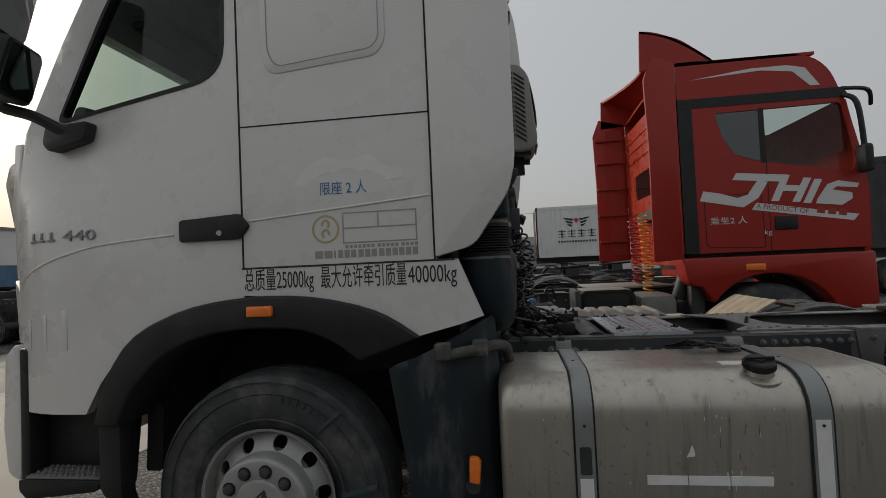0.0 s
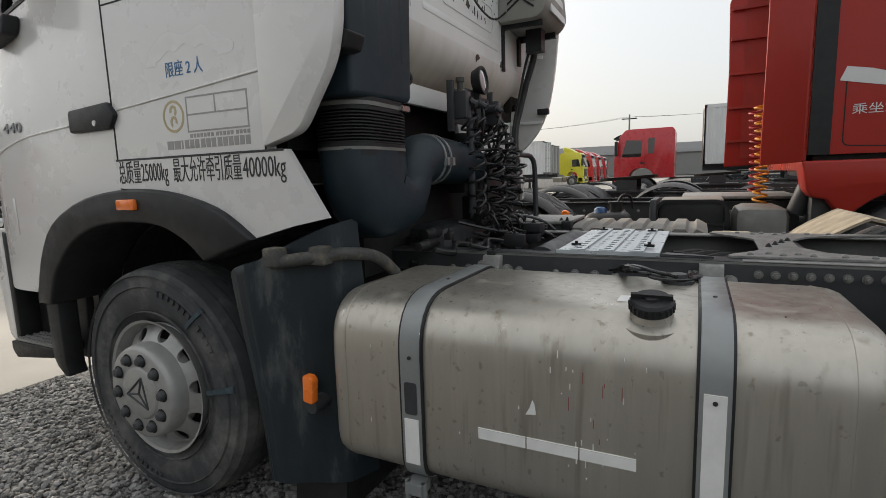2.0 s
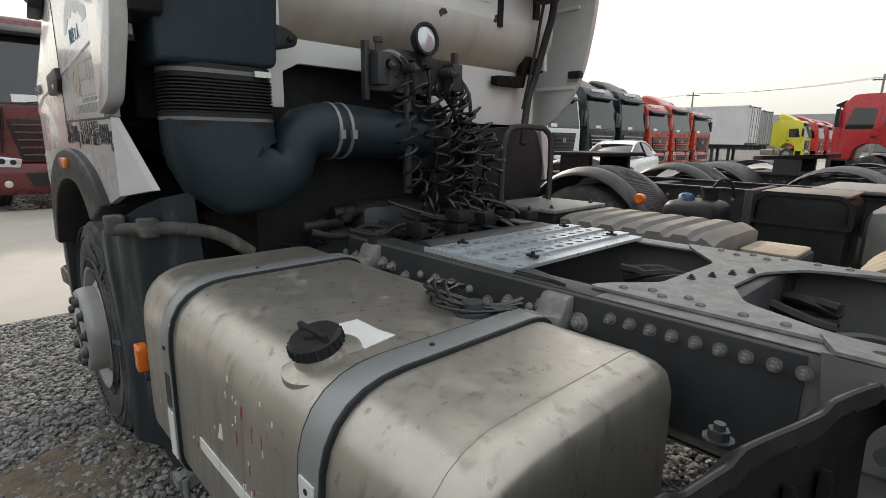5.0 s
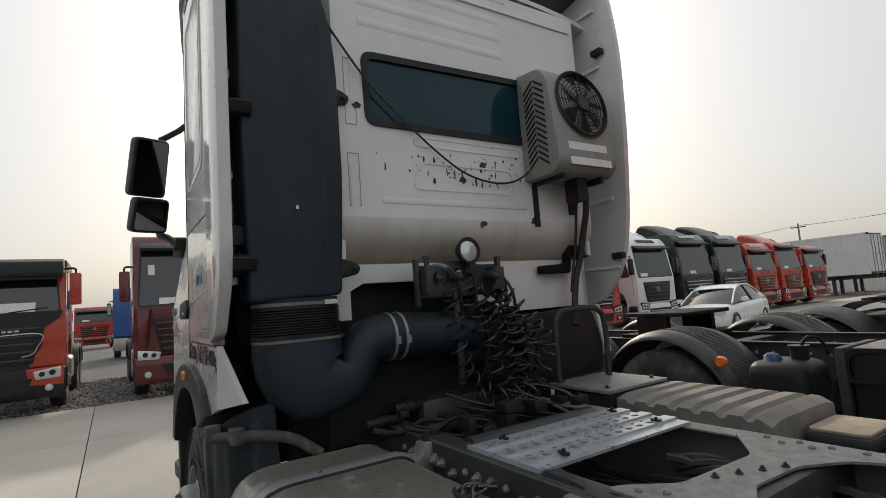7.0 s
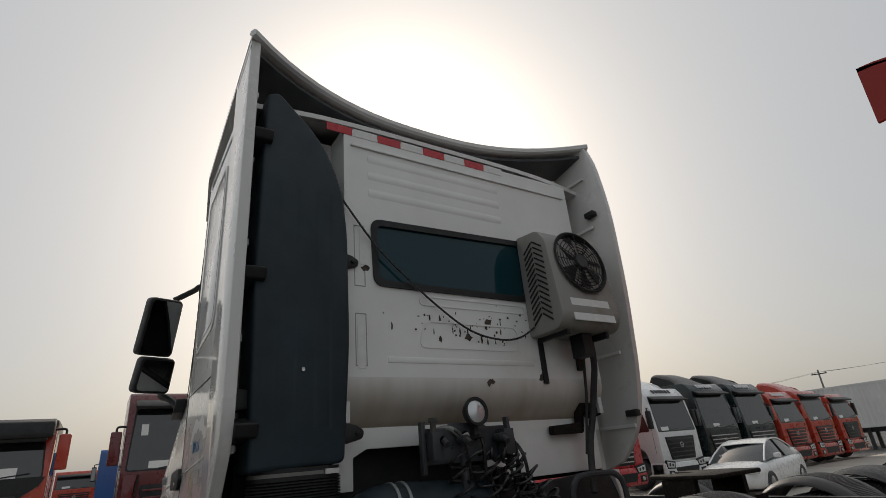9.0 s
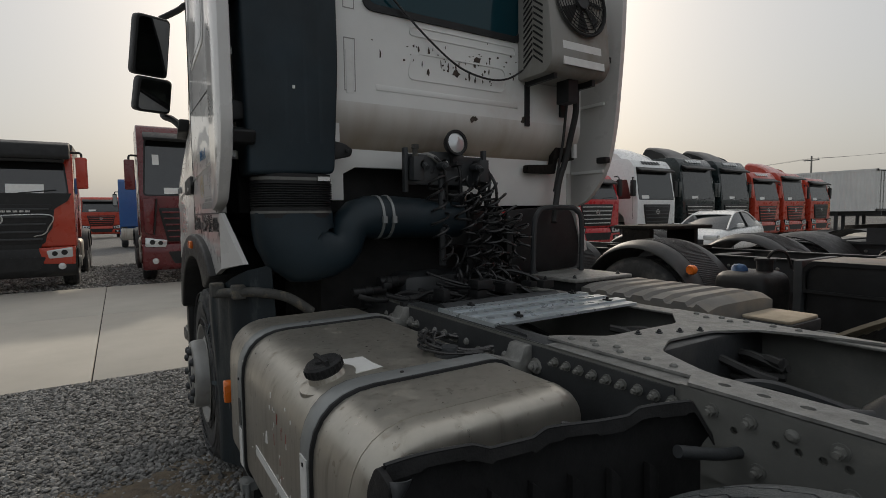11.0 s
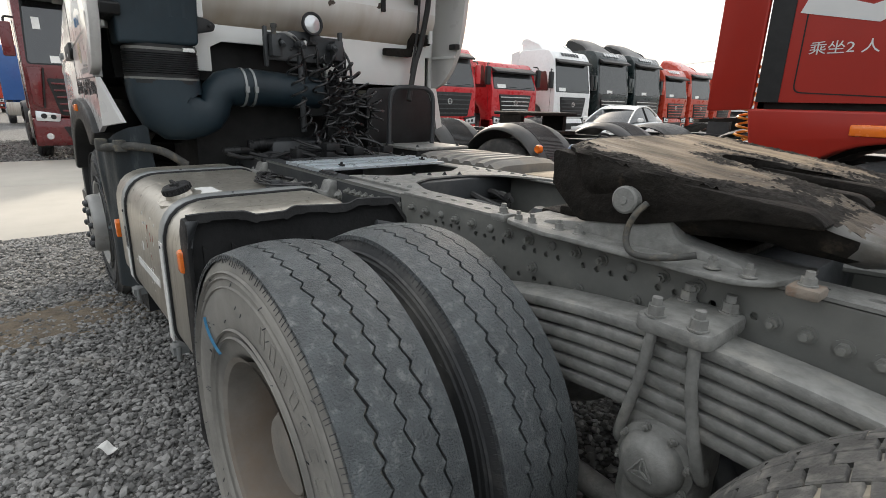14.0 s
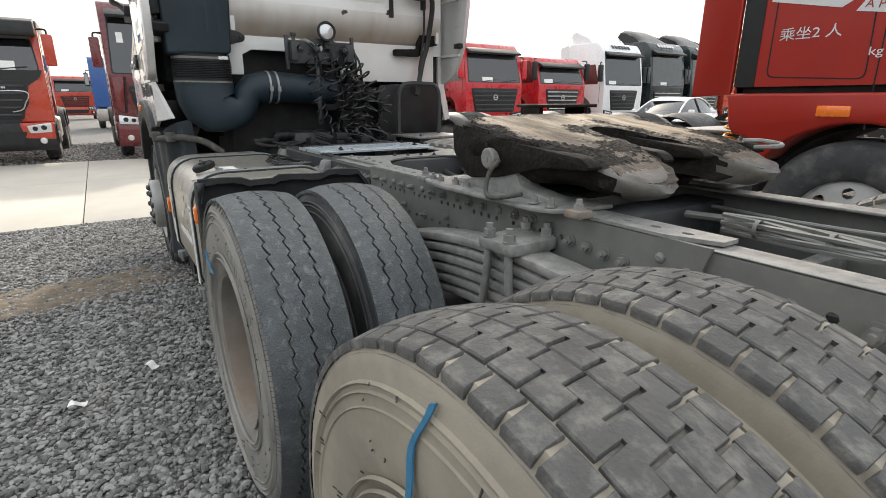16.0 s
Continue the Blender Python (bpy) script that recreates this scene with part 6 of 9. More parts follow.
    dp = part("deck_plate", Shape().box(1.585, 1.977, 0.795, 0.805, 1.04, 1.08), M_GALV, truck, "galvanised walkway plate with rows of round holes")
    split("deck_strip", ps, M_GALV, dp)
    clips = Shape()
    for x, y in ((1.64, 0.93), (1.93, 0.95), (1.66, 1.53), (1.9, 1.5)):
        clips.box(x - 0.02, x + 0.02, y - 0.008, y + 0.008, 1.08, 1.09).cyl((x, y, 1.09), (x, y, 1.1), 0.007, n=6)
    split("plate_clip", clips, M_BLACK, dp)
    tip = Shape().prism([(1.98, 0.805), (2.12, 0.8), (2.16, 0.79), (2.13, 0.82), (2.0, 0.86)], "z", 1.066, 1.074).box(1.98, 2.1, 0.795, 0.8, 0.96, 1.07)
    part("plate_gusset", tip, M_FRAME, truck)
    # right-hand battery lid and box with a step plate and grab rail
    lid = Shape()
    lid.sheet(lambda u, v: (1.42 + 0.74 * u, 1.86 + 0.58 * v, 1.06 + (0.018 if (u * 6.5) % 1 < 0.55 else 0.0) - 0.02 * (abs(2 * v - 1) ** 6) - 0.03 * max(0, u - 0.93) * 14), 52, 8, thick=-0.12)
    part("battery_lid", lid, M_BATTERY_LID, truck, "grey ribbed plastic battery lid coated in tan dust", angle=25)
    part("battery_box", Shape().box(1.46, 2.12, 1.9, 2.42, 0.5, 0.96), M_BLACK, truck, bevel=0.02)
    stp = part("step_plate", Shape().box(0.97, 1.412, 1.82, 2.32, 1.08, 1.1), M_DUSTY, truck, "dusty steel step plate with bolts", bevel=0.006)
    part("step_box", Shape().box(0.99, 1.4, 1.84, 2.3, 0.6, 1.08), M_BLACK, stp, bevel=0.012)
    studs("step_bolt", [(x, y, 1.1) for x in (1.03, 1.35) for y in (1.88, 2.26)], (0, 0, 1), M_FRAME, stp, 0.01, 0.008)
    gr = Shape().tube([(1.03, 1.85, 1.1), (1.03, 1.86, 1.4), (1.04, 1.89, 1.49), (1.05, 1.95, 1.515), (1.06, 2.12, 1.515), (1.07, 2.19, 1.5), (1.08, 2.23, 1.42), (1.09, 2.22, 1.1)], 0.017, 8)
    part("grab_rail", gr, M_FRAME, truck, "dark bent-tube grab rail")
    rear_guard = Shape().prism(rounded([(1.72, 1.08), (2.36, 1.1), (2.38, 1.3), (2.3, 1.5), (2.2, 1.53), (1.72, 1.5)], 0.05), "x", 0.9, 0.93)
    part("splash_guard", rear_guard, M_BLACK, truck, "black moulded splash guard", bevel=0.012)
    part("white_corner", Shape().prism([(2.385, 1.2), (2.44, 1.22), (2.37, 1.52), (2.315, 1.52)], "x", 0.86, 0.94), M_WHITE, truck)
    tanks = Shape().cyl((2.3, 2.05, 0.72), (3.0, 2.05, 0.72), 0.14, n=24).cyl((2.25, 2.05, 0.72), (2.3, 2.05, 0.72), 0.08, 0.14, n=24)
    part("air_tank", tanks, M_FRAME, truck)
    part("urea_tank", Shape().box(2.2, 2.58, 1.85, 2.4, 0.55, 0.925), M_BLACK, truck, bevel=0.03)
    

chassis()


def fuel_tank():
    prof = rounded([(0.04, 0.43), (0.7, 0.43), (0.7, 1.02), (0.04, 1.02)], [0.09, 0.08, 0.1, 0.18], 7)
    k = len(prof)
    cy, cz = 0.37, 0.725
    body = Shape()
    st = [(0.995, 0.86), (1.0, 0.93), (1.012, 0.965), (1.03, 0.985), (1.06, 1.0), (2.43, 1.0), (2.468, 0.985), (2.492, 0.955), (2.504, 0.91), (2.508, 0.8)]
    vs = [(x, cy + (y - cy) * s, cz + (z - cz) * s) for x, s in st for y, z in prof]
    body.add(vs, [(i * k + j, i * k + (j + 1) % k, (i + 1) * k + (j + 1) % k, (i + 1) * k + j) for i in range(len(st) - 1) for j in range(k)] + [tuple(range(k)), tuple(range((len(st) - 1) * k, len(st) * k))])
    tank = part("fuel_tank", body, M_ALU, truck, "weathered aluminium fuel tank with streaks and scratches")

    def band(x0, x1, off, m, nm, lab=""):
        po = [(cy + (y - cy) * (1 + off / 0.3), cz + (z - cz) * (1 + off / 0.28)) for y, z in prof]
        s = Shape().prism(po, "x", x0, x1)
        return part(nm, s, m, tank, lab, bevel=0.002)
    for x in (1.318, 2.153):
        band(x - 0.042, x + 0.042, 0.0085, M_BLACK, "rubber_liner")
        b = band(x - 0.035, x + 0.035, 0.0105, M_STRAP, "tank_strap", "blue-grey steel tank strap")
        tp = Shape()
        tp.box(x - 0.025, x + 0.025, 0.026, 0.0315, 0.49 if x < 2 else 0.45, 0.64 if x < 2 else 0.86)
        part("strap_label", tp, M_LABEL, b, "torn white label")
        hole = Shape().cyl((x, 0.024, 0.84), (x, 0.03, 0.84), 0.006, n=8).cyl((x, 0.32, 1.029), (x, 0.32, 1.034), 0.006, n=8)
        split("strap_rivet", hole, M_INK, b)
        part("strap_bolt", Shape().box(x - 0.03, x + 0.03, 0.02, 0.08, 0.385, 0.42).cyl((x - 0.03, 0.04, 0.36), (x - 0.03, 0.04, 0.42), 0.01).cyl((x + 0.03, 0.04, 0.36), (x + 0.03, 0.04, 0.42), 0.01), M_STRAP, b)
        part("strap_slot", Shape().prism(rect(x - 0.022, x + 0.022, 0.655, 0.76, 0.01), "y", 0.0265, 0.031), M_FRAME, b) if x < 2 else None
        part("strap_hook", Shape().prism(rounded([(0.66, 0.96), (0.79, 0.9), (0.79, 1.05), (0.75, 1.05), (0.73, 1.0), (0.64, 1.03), (0.62, 1.01)], 0.012), "x", x - 0.04, x + 0.04).bolt((x - 0.055, 0.78, 1.0), (0, -1, 0), 0.017).bolt((x + 0.06, 0.78, 0.985), (0, -1, 0), 0.019), M_DUSTY, b, bevel=0.003)
    weld = Shape().prism([(cy + (y - cy) * 1.004, cz + (z - cz) * 1.004) for y, z in prof], "x", 2.422, 2.428).prism([(cy + (y - cy) * 1.003, cz + (z - cz) * 1.003) for y, z in prof], "x", 1.062, 1.067)
    split("weld_seam", weld, M_ALU, tank)
    neck = pose(2.0, 0.155, 0.997, 17, 0, 0)
    lid = neck @ Matrix.Diagonal((0.89, 0.89, 0.95, 1))
    part("filler_neck", Shape().lathe([(-0.02, 0.09), (0.004, 0.085), (0.012, 0.056), (0.03, 0.05), (0.03, 0.0)], 28, axis="z"), M_ALU, tank, at=neck)
    cap = Shape().lathe([(0.028, 0.056), (0.034, 0.062), (0.058, 0.062), (0.066, 0.055), (0.066, 0.024), (0.073, 0.022), (0.073, 0.0)], 32, axis="z")
    cap.prism([(0.058, -0.006), (0.058, 0.006), (-0.058, 0.006), (-0.058, -0.006)], "z", 0.06, 0.08)
    cp = part("filler_cap", cap, M_BLACK, tank, "black plastic filler cap", at=lid)
    grip = Shape()
    for i in range(24):
        a = i * math.pi / 12
        grip.cyl((0.062 * math.cos(a), 0.062 * math.sin(a), 0.036), (0.062 * math.cos(a), 0.062 * math.sin(a), 0.056), 0.004, n=5)
    split("grip_rib", grip, M_BLACK, cp)
    for i in range(3):
        part("reflective_strip", Shape().box(1.54 + 0.148 * i, 1.54 + 0.148 * i + 0.144, 0.0375, 0.041, 0.618, 0.652), M_LABEL, tank, "white reflective strip")
    st = Shape()
    st.prism([(1.685, 0.72), (1.715, 0.725), (1.712, 0.75), (1.705, 0.765), (1.697, 0.742)], "y", 0.0375, 0.041)
    part("label_scrap", st, M_LABEL, tank)
    part("tank_label", Shape().prism([(1.9, 0.232), (2.058, 0.22), (2.041, 0.312), (1.99, 0.304), (1.903, 0.306)], "z", 1.017, 1.0215), M_LABEL, tank, "torn white paper label")
    sc = Shape()
    rnd = random.Random(5)
    for i in range(7):
        x, z = 1.83 + rnd.uniform(-0.03, 0.12), 0.76 + rnd.uniform(-0.09, 0.09)
        sc.box(x, x + 0.0022, 0.0385, 0.041, z, z + rnd.uniform(0.008, 0.04))
    tagged(part("red_scratch", sc, mat("faded_red_scratch", (0.3, 0.09, 0.075), 0.6, var=0.2), tank), kind="stuff")
    pl = Shape()
    for i in range(26):
        x, z = rnd.choice((rnd.uniform(1.1, 2.3), rnd.gauss(1.84, 0.07))), rnd.uniform(0.55, 0.93)
        pl.box(x, x + rnd.uniform(0.0015, 0.003), 0.0385, 0.041, z, z + rnd.uniform(0.003, 0.02))
    tagged(part("bare_scratch", pl, M_LABEL, tank), kind="stuff")
    rl = random.Random(12)
    for k in range(7):
        ends = [(1.84 + rl.uniform(-0.05, 0.03), 0.7 + rl.uniform(-0.03, 0.06), 1.02), (1.9 + rl.uniform(-0.03, 0.03), 0.56 + rl.uniform(-0.04, 0.06), 1.05 + rl.uniform(0, 0.025)), (1.98 + rl.uniform(-0.04, 0.04), 0.52 + rl.uniform(-0.06, 0.06), 1.04 + rl.uniform(0, 0.02)), (2.06 + rl.uniform(-0.03, 0.04), 0.56 + rl.uniform(-0.06, 0.05), 1.035), (2.1 + rl.uniform(-0.02, 0.03), 0.66 + rl.uniform(-0.05, 0.05), 1.03)]
        pts, _ = flowing([Vector(p) for p in ends], 1.0, 8)
        part("fuel_line", Shape().tube(pts, rl.choice((0.005, 0.007, 0.009)), 6), M_HOSE, tank, "black fuel line lying on the tank top")
    part("fuel_sender", Shape().lathe([(1.015, 0.05), (1.03, 0.05), (1.034, 0.03), (1.05, 0.028), (1.052, 0.0)], 18, axis="z", at=(2.05, 0.55, 0)), M_FRAME, tank, "round fuel sender flange")
    return tank


fuel_tank()


def mudguards():
    bow = [Vector(p) for p in ((0.575, 0.04), (0.6, 0.034), (0.64, 0.036), (0.69, 0.047), (0.76, 0.07), (0.84, 0.105), (0.93, 0.155), (0.99, 0.26))]

    def sheet(u, v):
        x = u * (len(bow) - 1)
        j = min(int(x), len(bow) - 2)
        p = bow[j].lerp(bow[j + 1], x - j)
        crease = (0.007 * math.sin(13 * u + 2.5 * v) + 0.004 * math.sin(29 * u - 5 * v) * v) * min(1.0, max(0.0, 6 * u - 1.5))
        top = 1.064 + 0.45 * (p.x - 0.575) + 0.006 * math.sin(9 * u)
        return (p.x + 0.115 * (1 - v) * (1 - 0.7 * u), p.y + crease + 0.008 * math.sin(5 * v), 0.27 + (top - 0.27) * v)
    mg = part("front_mudguard", Shape().sheet(sheet, 56, 24, thick=(-0.012, 0.004, 0)), M_GUARD, truck, "creased dark blue-black mudguard sheet behind the front wheel", angle=50)
    part("mudguard_lamp", Shape().prism(rounded([(0.868, 0.615), (0.91, 0.608), (0.918, 0.695), (0.904, 0.712), (0.872, 0.712)], 0.008), "y", 0.035, 0.07), M_ORANGE, mg, "orange reflector lamp", bevel=0.006)
    part("lamp_arm", Shape().cyl((0.88, 0.06, 0.59), (0.92, 0.4, 0.6), 0.03, n=12), M_FRAME, mg)
    flap = Shape().prism([(0.7, 0.13), (0.95, 0.13), (0.96, 0.32), (0.72, 0.32)], "y", 0.14, 0.5)
    part("rubber_flap", flap, M_BLACK, mg)
    tube = Shape().tube([(0.77, 0.035, 1.112), (0.83, 0.055, 1.118), (0.92, 0.1, 1.128), (0.99, 0.19, 1.13), (1.03, 0.31, 1.1), (1.04, 0.42, 1.02)], 0.023, 10)
    part("mudguard_tube", tube, M_CLAY, mg, "tube under dried tan mud")
    cl = Shape()
    for p in ((0.785, 0.04), (0.93, 0.11)):
        cl.box(p[0] - 0.032, p[0] + 0.032, p[1] - 0.03, p[1] + 0.03, 1.1, 1.165)
    split("tube_clamp", cl, M_CLAY, mg, bevel=0.008)
    # bent black guard between the tank and the rear tyres
    def guard(u, v):
        y = 0.012 + 0.7 * u
        xt = 2.7 + 0.16 * u ** 1.5
        zt = 1.06 - 0.014 * max(0.0, min(1.0, (u - 0.24) * 20)) + 0.014 * max(0.0, min(1.0, (u - 0.42) * 25)) + 0.012 * max(0.0, min(1.0, (u - 0.72) * 30)) + 0.006 * u + 0.002 * math.sin(17 * u) - 1.1 * max(0, u - 0.93)
        if v < 0.7:
            w = v / 0.7
            return (xt - 0.05 * w - 0.08 * (1 - w) * 0.4, y, 0.3 + (zt - 0.06 - 0.3) * w + 0.012 * math.sin(40 * w) * (0.2 < w))
        w = (v - 0.7) / 0.3
        return (xt - 0.05 + 0.022 * w - 0.008 * math.sin(math.pi * w), y, zt - 0.06 + 0.06 * w)
    gd = part("rear_guard", Shape().sheet(guard, 110, 24, thick=(-0.012, 0, -0.006)), M_TORN, truck, "bent and torn black plastic guard ahead of the rear tyres", angle=60)
    part("guard_edge", Shape().tube([Vector(guard(k / 90, 1.0)) for k in range(91)], 0.005, 6), M_GLOSS_BLACK, gd)
    part("guard_fold", Shape().sheet(lambda u, v: tuple(Vector(guard(u, 1.0)) + Vector((0.005 + 0.005 * v, 0, -0.02 * v - 0.005 * v * (math.sin(31 * u) > 0.2)))), 110, 3, thick=(-0.004, 0, 0)), M_TORN, gd, "folded torn upper edge", angle=50)
    part("torn_flap", Shape().sheet(lambda u, v: (2.715 + 0.012 * math.sin(4 * v + 2 * u), 0.0 + 0.034 * u * (1 - 0.6 * v), 1.055 - 0.085 * v), 5, 8, thick=(0.003, 0, 0)), M_FRAME, gd, "curled torn corner of the guard", angle=70)
    ribs = Shape()
    for k in range(7):
        y = 0.06 + 0.085 * k
        x = 2.7 + 0.16 * ((y + 0.02) / 0.66) ** 1.5
        ribs.prism(rounded([(y, 0.55), (y + 0.02, 0.55), (y + 0.026, 0.93), (y - 0.006, 0.96)], 0.006), "x", x - 0.062, x - 0.046)
    split("guard_rib", ribs, M_TORN, gd, bevel=0.004)
    part("guard_side", Shape().prism(rounded([(2.6, 0.25), (2.72, 0.25), (2.7, 0.9), (2.715, 1.045), (2.66, 1.06), (2.62, 1.0)], 0.02), "y", 0.0, 0.014), M_TORN, gd, bevel=0.004)
    part("guard_lamp", Shape().prism(rounded([(2.6, 0.87), (2.64, 0.87), (2.64, 0.945), (2.6, 0.945)], 0.012), "y", -0.012, 0.02), M_ORANGE, gd, bevel=0.01)
    split("guard_arm", Shape().tube([(2.84, 0.58, 1.0), (2.86, 0.7, 0.97), (2.86, 0.8, 0.95)], 0.013, 10).bolt((2.66, 0.45, 1.0), (0, 0, 1), 0.016), M_FRAME, gd)


mudguards()


def far_guard():
    """Dust-caked torn guard on the other side of the frame."""
    s = Shape().sheet(lambda u, v: (2.6 + 0.38 * u, 1.76 + 0.66 * v, 0.965 + 0.16 * min(1.0, u * 1.6) ** 0.8 - 0.1 * max(0.0, u - 0.6) + (0.014 if (v * 5) % 1 < 0.55 else 0.0)), 16, 40, thick=-0.014)
    part("guard_plate", s, M_TAN_DUST, truck, "ribbed plastic tyre guard under pale tan dust", angle=40)
    part("guard_skirt", Shape().sheet(lambda u, v: (2.6 - 0.03 * u, 1.76 + 0.66 * v, 0.965 - 0.5 * u), 6, 6, thick=(0.01, 0, 0)), M_BLACK, truck)
    bx = part("valve_cover", Shape().prism(rect(2.18, 2.41, 2.06, 2.37, 0.03), "z", 0.93, 0.985), M_FRAME, truck, "dust-topped steel cover", bevel=0.01)
    part("cover_lid", Shape().prism(rect(2.19, 2.4, 2.07, 2.36, 0.03), "z", 0.985, 1.0), M_TAN_DUST, bx, bevel=0.005)


far_guard()


def suspension():
    XC, Y0, Y1 = 3.896, 0.625, 0.735
    leaves = Shape()
    for i in range(6):
        half = (0.72, 0.74, 0.72, 0.66, 0.6, 0.52)[i]
        z0 = 0.965 - 0.036 * i
        def top(u, v, half=half, z0=z0):
            x = -half + 2 * half * u
            return (XC + x, Y0 + (Y1 - Y0) * v, z0 - 0.2 * x * x)
        leaves.sheet(top, 18, 1, thick=-0.03)
    sp = part("leaf_spring", Shape().box(XC - 0.02, XC + 0.02, Y0 + 0.01, Y1 - 0.01, 0.76, 0.955), M_DUSTY, truck, "thick stack of dusty steel spring leaves")
    split("spring_leaf", leaves, M_DUSTY, sp, bevel=0.009)
    pl = part("spring_plate", Shape().prism(rounded([(XC - 0.078, Y0 - 0.035), (XC + 0.08, Y0 - 0.035), (XC + 0.08, Y1 + 0.04), (XC - 0.078, Y1 + 0.04)], 0.025), "z", 0.962, 0.998), M_DUSTY, truck, "cast clamp plate with four large nuts", bevel=0.008)
    ub, nuts = Shape(), Shape()
    for x in (XC - 0.042, XC + 0.046):
        ub.tube([(x, Y0 - 0.016, 0.97), (x + (0.012 if x > XC else -0.012), Y0 - 0.018, 0.85), (x + (0.045 if x > XC else -0.045), Y0 - 0.012, 0.7), (x + (0.045 if x > XC else -0.045), Y0 + 0.03, 0.66), (x, Y1, 0.66)], 0.0125, 10)
        ub.tube([(x, Y1 + 0.018, 0.97), (x, Y1 + 0.018, 0.66)], 0.0125, 10)
        for y in (Y0 - 0.014, Y1 + 0.018):
            part("u_bolt_nut", Shape().cyl((x, y, 0.998), (x, y, 1.002), 0.021, n=14).cyl((x, y, 1.002), (x, y, 1.022), 0.0175, n=6).cyl((x, y, 1.022), (x, y, 1.038), 0.0105, n=10), M_DUSTY, pl)
    split("u_bolt", ub, M_DUSTY, sp)
    house = Shape().prism(rounded([(XC - 0.09, 0.5), (XC + 0.09, 0.5), (XC + 0.085, 0.76), (XC - 0.08, 0.77)], 0.03), "y", Y0 - 0.0, Y1 + 0.02)
    hs = part("trunnion_housing", house, M_DUSTY, truck, "cast trunnion housing with a domed cap", bevel=0.012)
    cap = Shape().lathe([(0.03, 0.09), (0.0, 0.09), (-0.01, 0.086), (-0.016, 0.072), (-0.04, 0.066), (-0.056, 0.052), (-0.062, 0.036), (-0.062, 0.0)], 32, at=(XC, Y0 - 0.0, 0.668))
    part("trunnion_cap", cap, M_DUSTY, hs)
    cb = Shape()
    for i in range(8):
        a = 2 * math.pi * i / 8 + 0.3
        cb.bolt((XC + 0.079 * math.cos(a), Y0 - 0.012, 0.668 + 0.079 * math.sin(a)), (0, -1, 0), 0.0075, 0.009)
    tri = [(XC + 0.03 * math.cos(radians(a)), 0.668 + 0.03 * math.sin(radians(a))) for a in (90, 210, 330)]
    for i in range(3):
        for q in (tri[(i + 1) % 3], (XC, 0.668)):
            cb.cyl((tri[i][0], Y0 - 0.064, tri[i][1]), (q[0], Y0 - 0.064, q[1]), 0.003, n=5)
    split("cap_bolt", cb, M_DUSTY, hs)
    rods = Shape().cyl((3.3, 0.75, 0.42), (3.92, 0.7, 0.42), 0.035).cyl((3.9, 0.64, 0.34), (3.9, 0.76, 0.5), 0.06).cyl((3.9, 0.7, 0.42), (4.5, 0.75, 0.42), 0.035).box(3.84, 3.96, 0.6, 0.78, 0.36, 0.66)
    part("torque_rod", rods, M_DUSTY, truck)
    # beam not seen, added to keep skylight off the ground between the tyres
    part("trunnion_beam", Shape().lathe([(0.73, 0.0), (0.73, 0.11), (0.8, 0.13), (1.66, 0.13), (1.73, 0.11), (1.73, 0.0)], 28, at=(XC, 0, 0.56)).box(XC - 0.15, XC + 0.15, 0.79, 0.86, 0.5, 0.8).box(XC - 0.15, XC + 0.15, 1.57, 1.64, 0.5, 0.8), M_FRAME, truck, "dusty cross beam added between the springs to shade the ground", bevel=0.008)
    part("brake_drum", Shape().lathe([(0.585, 0.0), (0.585, 0.2), (0.6, 0.215), (0.72, 0.215), (0.73, 0.2), (0.73, 0.0)], 32, at=(3.23, 0, 0.537)), M_FRAME, truck, "dark brake drum behind the paired tyres")
    part("brake_drum", Shape().lathe([(0.585, 0.0), (0.585, 0.2), (0.6, 0.215), (0.72, 0.215), (0.73, 0.2), (0.73, 0.0)], 32, at=(4.58, 0, 0.545)), M_FRAME, truck)
    ax = Shape()
    for x in (3.23, 4.58):
        ax.cyl((x, 0.2, 0.532), (x, 2.26, 0.532), 0.07).lathe([(0.95, 0.07), (1.05, 0.2), (1.23, 0.26), (1.4, 0.2), (1.5, 0.07)], 24, at=(x, 0, 0.532))
    part("drive_axle", ax, M_DUSTY, truck)
    sp2 = part("leaf_spring", Shape().add(*_shift(leaves, 0, 1.07)), M_FRAME, truck, bevel=0.006)
    # rear wheels
    zig = rib_tread(0.238, 0.546, 4, 0.0055, 280)
    blk = block_tread(0.226, 0.566, 66, 0.014)
    wa = rear_wheel(truck, pose(3.23, -0.022, 0.537), zig, M_SIDE_GREY, M_TREAD_DUST, R=0.555, inner_mat=M_RUBBER)
    wb = rear_wheel(truck, pose(4.58, -0.033, 0.545, 0, 17, 0), blk, M_SIDE_DUST, M_TREAD_GREY, R=0.579, inner_mat=M_SIDE_DUST)
    copy_thing(wa, pose(3.23, 2.49, 0.54, 0, 0, 180))
    copy_thing(wb, pose(4.58, 2.49, 0.545, 0, 0, 180))
    fw = front_wheel(truck, pose(0.012, 0.06, 0.522, 0, 30, 0))
    copy_thing(fw, pose(0.0, 2.4, 0.53, 0, 0, 180))
    blue = Shape().sheet(lambda u, v: (4.503 + 0.055 * u * u + 0.004 * math.sin(9 * u) + 0.014 * v, -0.0385 + 0.004 * u * u, 0.88 + 0.175 * u + 0.008 * v), 12, 1, thick=(0, 0.003, 0))
    M_STROKE_DIM = mat("faded_blue_paint_mark", (0.036, 0.058, 0.07), 0.75, var=0.4, vs=30)
    M_STROKE = mat("blue_paint_mark", (0.04, 0.18, 0.32), 0.6, var=0.2, vs=30)
    part("paint_mark", blue, M_STROKE, truck, "blue paint stroke on the tyre")
